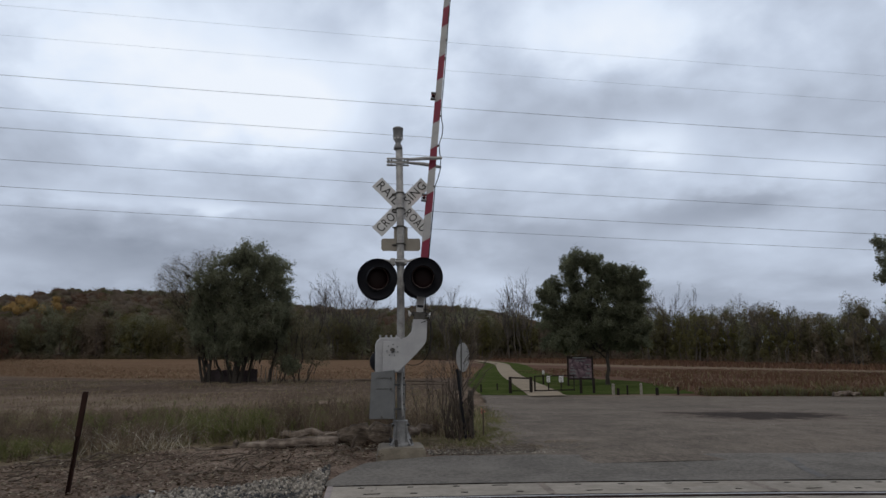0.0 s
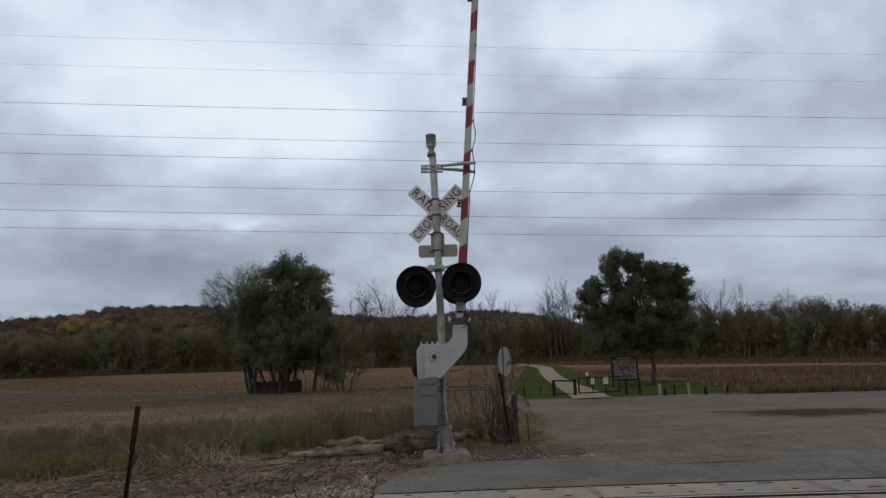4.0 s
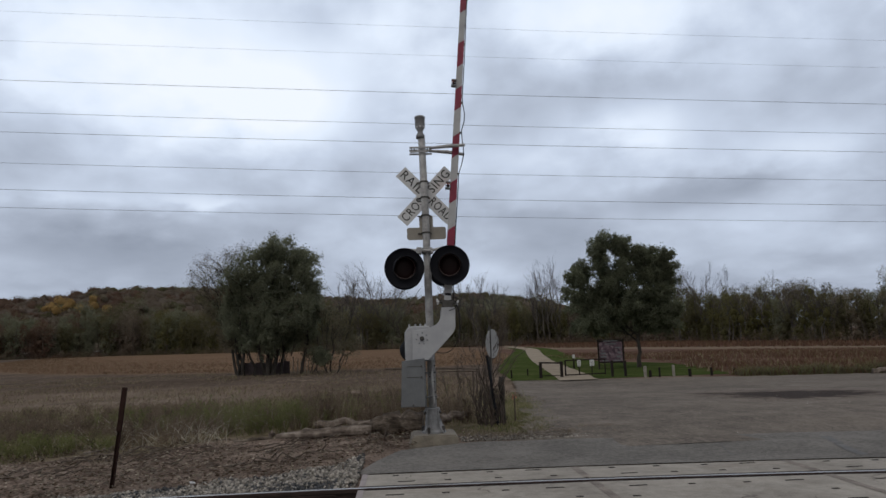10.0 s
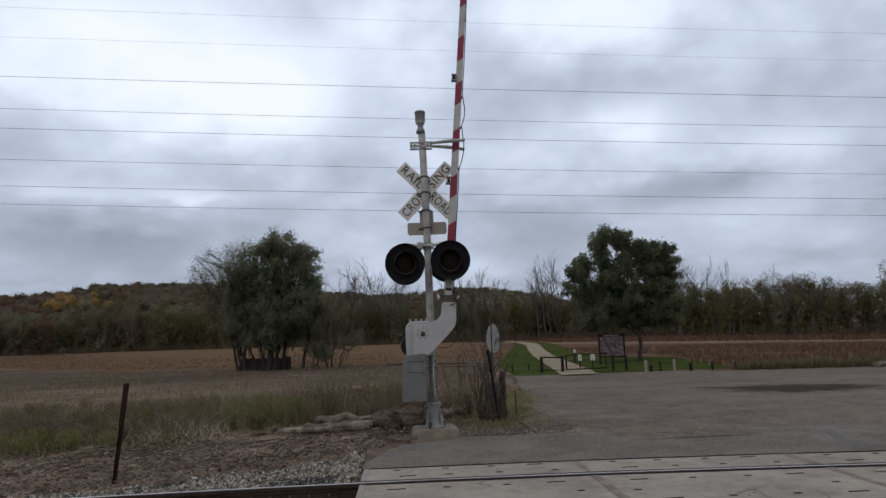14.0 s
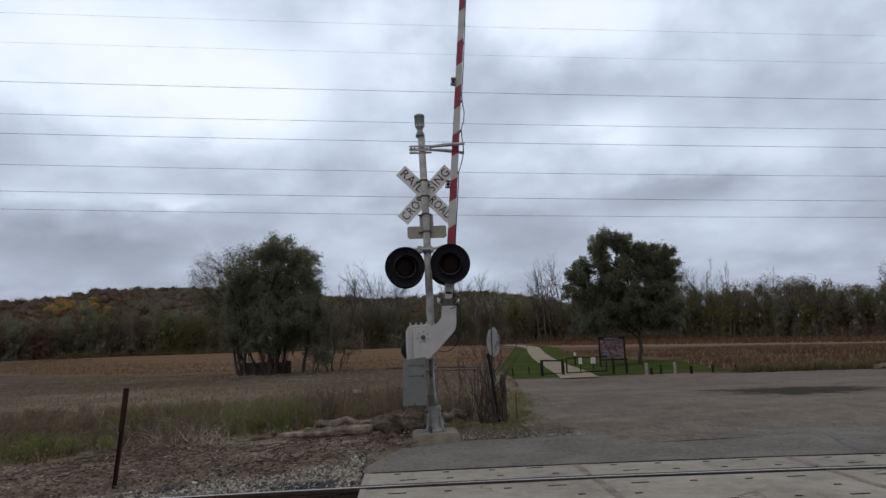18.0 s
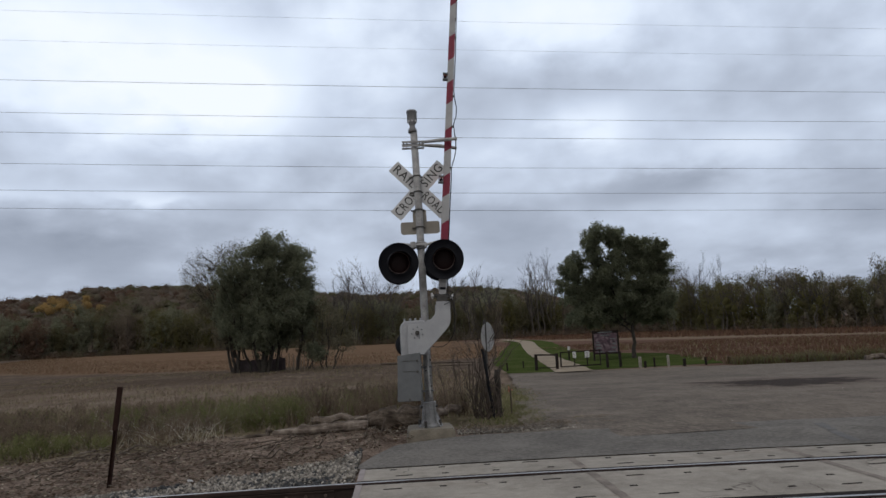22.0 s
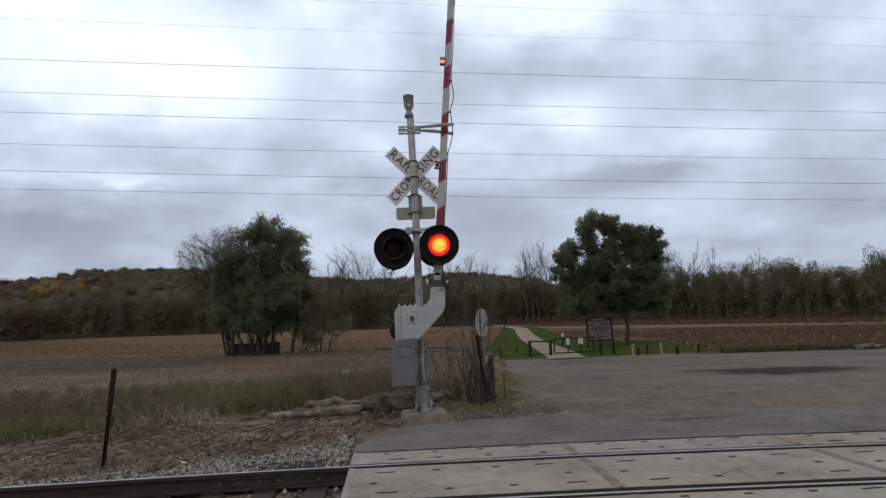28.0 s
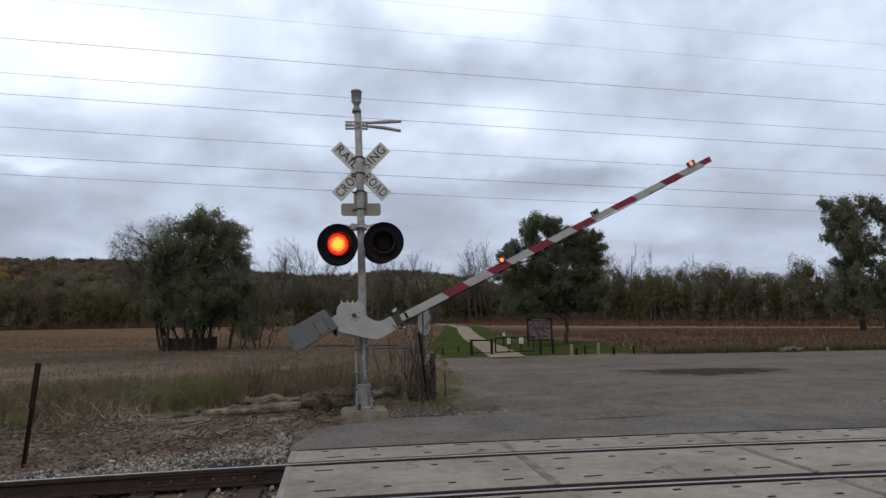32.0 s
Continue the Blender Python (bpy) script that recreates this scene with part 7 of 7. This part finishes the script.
    tufts("far_prairie_grass", "russet grass in front of the woods", 9000, beyond, [M["red_grass"], M["ochre_grass"]], (3, 2), 0.6, 0.18, 0.7)

    def stubble():
        x, y = rnd.uniform(-60, 5), rnd.uniform(17, 62)
        return x, y, (0.6 + noise.noise((x * 0.12, y * 0.12, 9))) if x < 4 and abs(x) < 8 + y * 0.9 else 0
    tufts("field_stubble", "short brown stubble of the mown field", 42000, stubble, [M["stubble"], M["straw"], M["weed_green"], M["weed_brown"]], (5, 1.5, 1.2, 2), 0.10, 0.03, 2.0)

    def field_tufts():
        x, y = rnd.uniform(-48, 4), 15 + 46 * rnd.random() ** 1.4
        n = noise.noise((x * 0.22, y * 0.13, 4)) + 0.6 * noise.noise((x * 0.9, y * 0.4, 1))
        return x, y, 0.4 + n if n > 0.02 and abs(x) < 8 + y * 0.9 and x < lot_left(y) - 0.5 else 0
    tufts("field_tufts", "scattered dead grass tufts in the mown field", 22000, field_tufts, [M["straw"], M["weed_brown"], M["weed_dark"], M["weed_green"]], (3, 4, 2.5, 1.2), 0.30, 0.020, 1.3)

    def pale_stems():
        x = rnd.choice((rnd.gauss(-3.6, 0.5), rnd.gauss(-3.8, 0.4), rnd.gauss(-5.2, 0.6), rnd.gauss(-1.8, 0.6), rnd.uniform(-9, 1)))
        return x, rnd.uniform(11.2, 14.0) + (1.2 if x > -3 else 0), 0.8
    tufts("pale_stems", "bleached fallen weed stems among the grass", 520, pale_stems, [M["litter_stem"]], (1,), 0.50, 0.011, 3.2)

    s = Soup()
    for _ in range(46):
        x, y = rnd.gauss(1.62, 0.13), rnd.gauss(12.2, 0.18)
        a = Vector((x, y, ground_z(x, y)))
        b = a + Vector((rnd.gauss(-0.06, 0.14), rnd.gauss(0, 0.1), rnd.uniform(0.25, 1.05)))
        s.rod(bend(a, b, 0.0, 6, 0.06), [0.012, 0.011, 0.010, 0.009, 0.007, 0.006, 0.004], 4)
        for _ in range(5):
            s.blade(a.lerp(b, rnd.random()), rnd.uniform(0.08, 0.22), 0.005, 1.2)
    tagged(new("dead_vine", s.mesh("dead_vine", [M["stump"]])), "tangle of brown dead vine round the old posts", "vine", kind="stuff")

    # leafless saplings by the sign
    for x, y, h, r in ((1.50, 12.4, 2.0, 0.017), (1.38, 12.6, 1.7, 0.014), (1.05, 13.6, 1.2, 0.012)):
        s = Soup()
        for j in range(3):
            grow_bare(s, Vector((rnd.uniform(-0.1, 0.1), 0, 0)), Vector((rnd.gauss(0, 0.15), rnd.gauss(0, 0.1), 1)).normalized(), h * 0.62, r, 3)
        t = root("bare_sapling", pose(x, y, ground_z(x, y) - 0.03), "thin leafless brown sapling by the sign", "sapling", "saplings by the sign")
        part("branch", s.mesh("sapling", [M["stump"]]), M["stump"], t)


def build_pen():
    """A dark old timber pen under the field trees."""
    pen = root("timber_pen", pose(-10.6, 55.0, ground_z(-10.6, 55)), "dark old timber pen with pale stakes under the trees", "pen")
    for i in range(16):
        x = -2.75 + i * 0.25
        bm = bmesh.new()
        h = 0.98 + rnd.uniform(-0.10, 0.10)
        box(bm, x, x + 0.245, 0.0, 0.04, 0.02, h, 0.006)
        part("board", bm, M["pen_wood"], pen)
    for z in (0.3, 0.8):
        bm = bmesh.new()
        box(bm, -2.75, 1.25, 0.04, 0.10, z, z + 0.1, 0.006)
        part("rail", bm, M["pen_wood"], pen)
    for x in (1.6, 1.95, 2.2, 2.55, 2.8):
        bm = bmesh.new()
        tube(bm, ((x, -0.4, -0.05), (x + rnd.uniform(-0.1, 0.1), -0.4, rnd.uniform(1.0, 1.4))), 0.03, 6)
        part("stake", bm, M["post_pale"], pen, "pale wooden stake")


build_trail()
build_pen()
build_verge()
build_grass()


# ---- motion ----
def motions():
    px, py, pz = PIVOT
    walk(gate, [(t, pose(px, py, pz, -2.8, 0, -2.3) @ pose(0, 0, 0, 0, -a, 0)) for t, a in ARM])
    for ob, (x, y, z), flips in turning:
        rows, a = [(0.0, pose(x, y, z, 0, 0, 180))], 180
        for t in flips:
            rows += [(t - 0.05 + k / 30, pose(x, y, z, 0, 0, a + 60 * k)) for k in range(4)]
            a += 180
        rows.append((32.0, pose(x, y, z, 0, 0, a)))
        walk(ob, rows)
    # trees stirred by the wind
    for ob, size in swaying:
        at = ob.matrix_basis.translation.copy()
        gust = random.Random(round(at.x * 10))
        walk(ob, [(t, pose(at.x, at.y, at.z, gust.uniform(-0.2, 0.2) * size, gust.uniform(-0.55, 0.55) * size, 0)) for t in [1.6 * k for k in range(21)]])
    walk(sky_backdrop, [(t, pose(0, 0, 0, 0, 0, 0.29 * t)) for t in (0.0, 8.0, 16.0, 24.0, 32.0)])


motions()
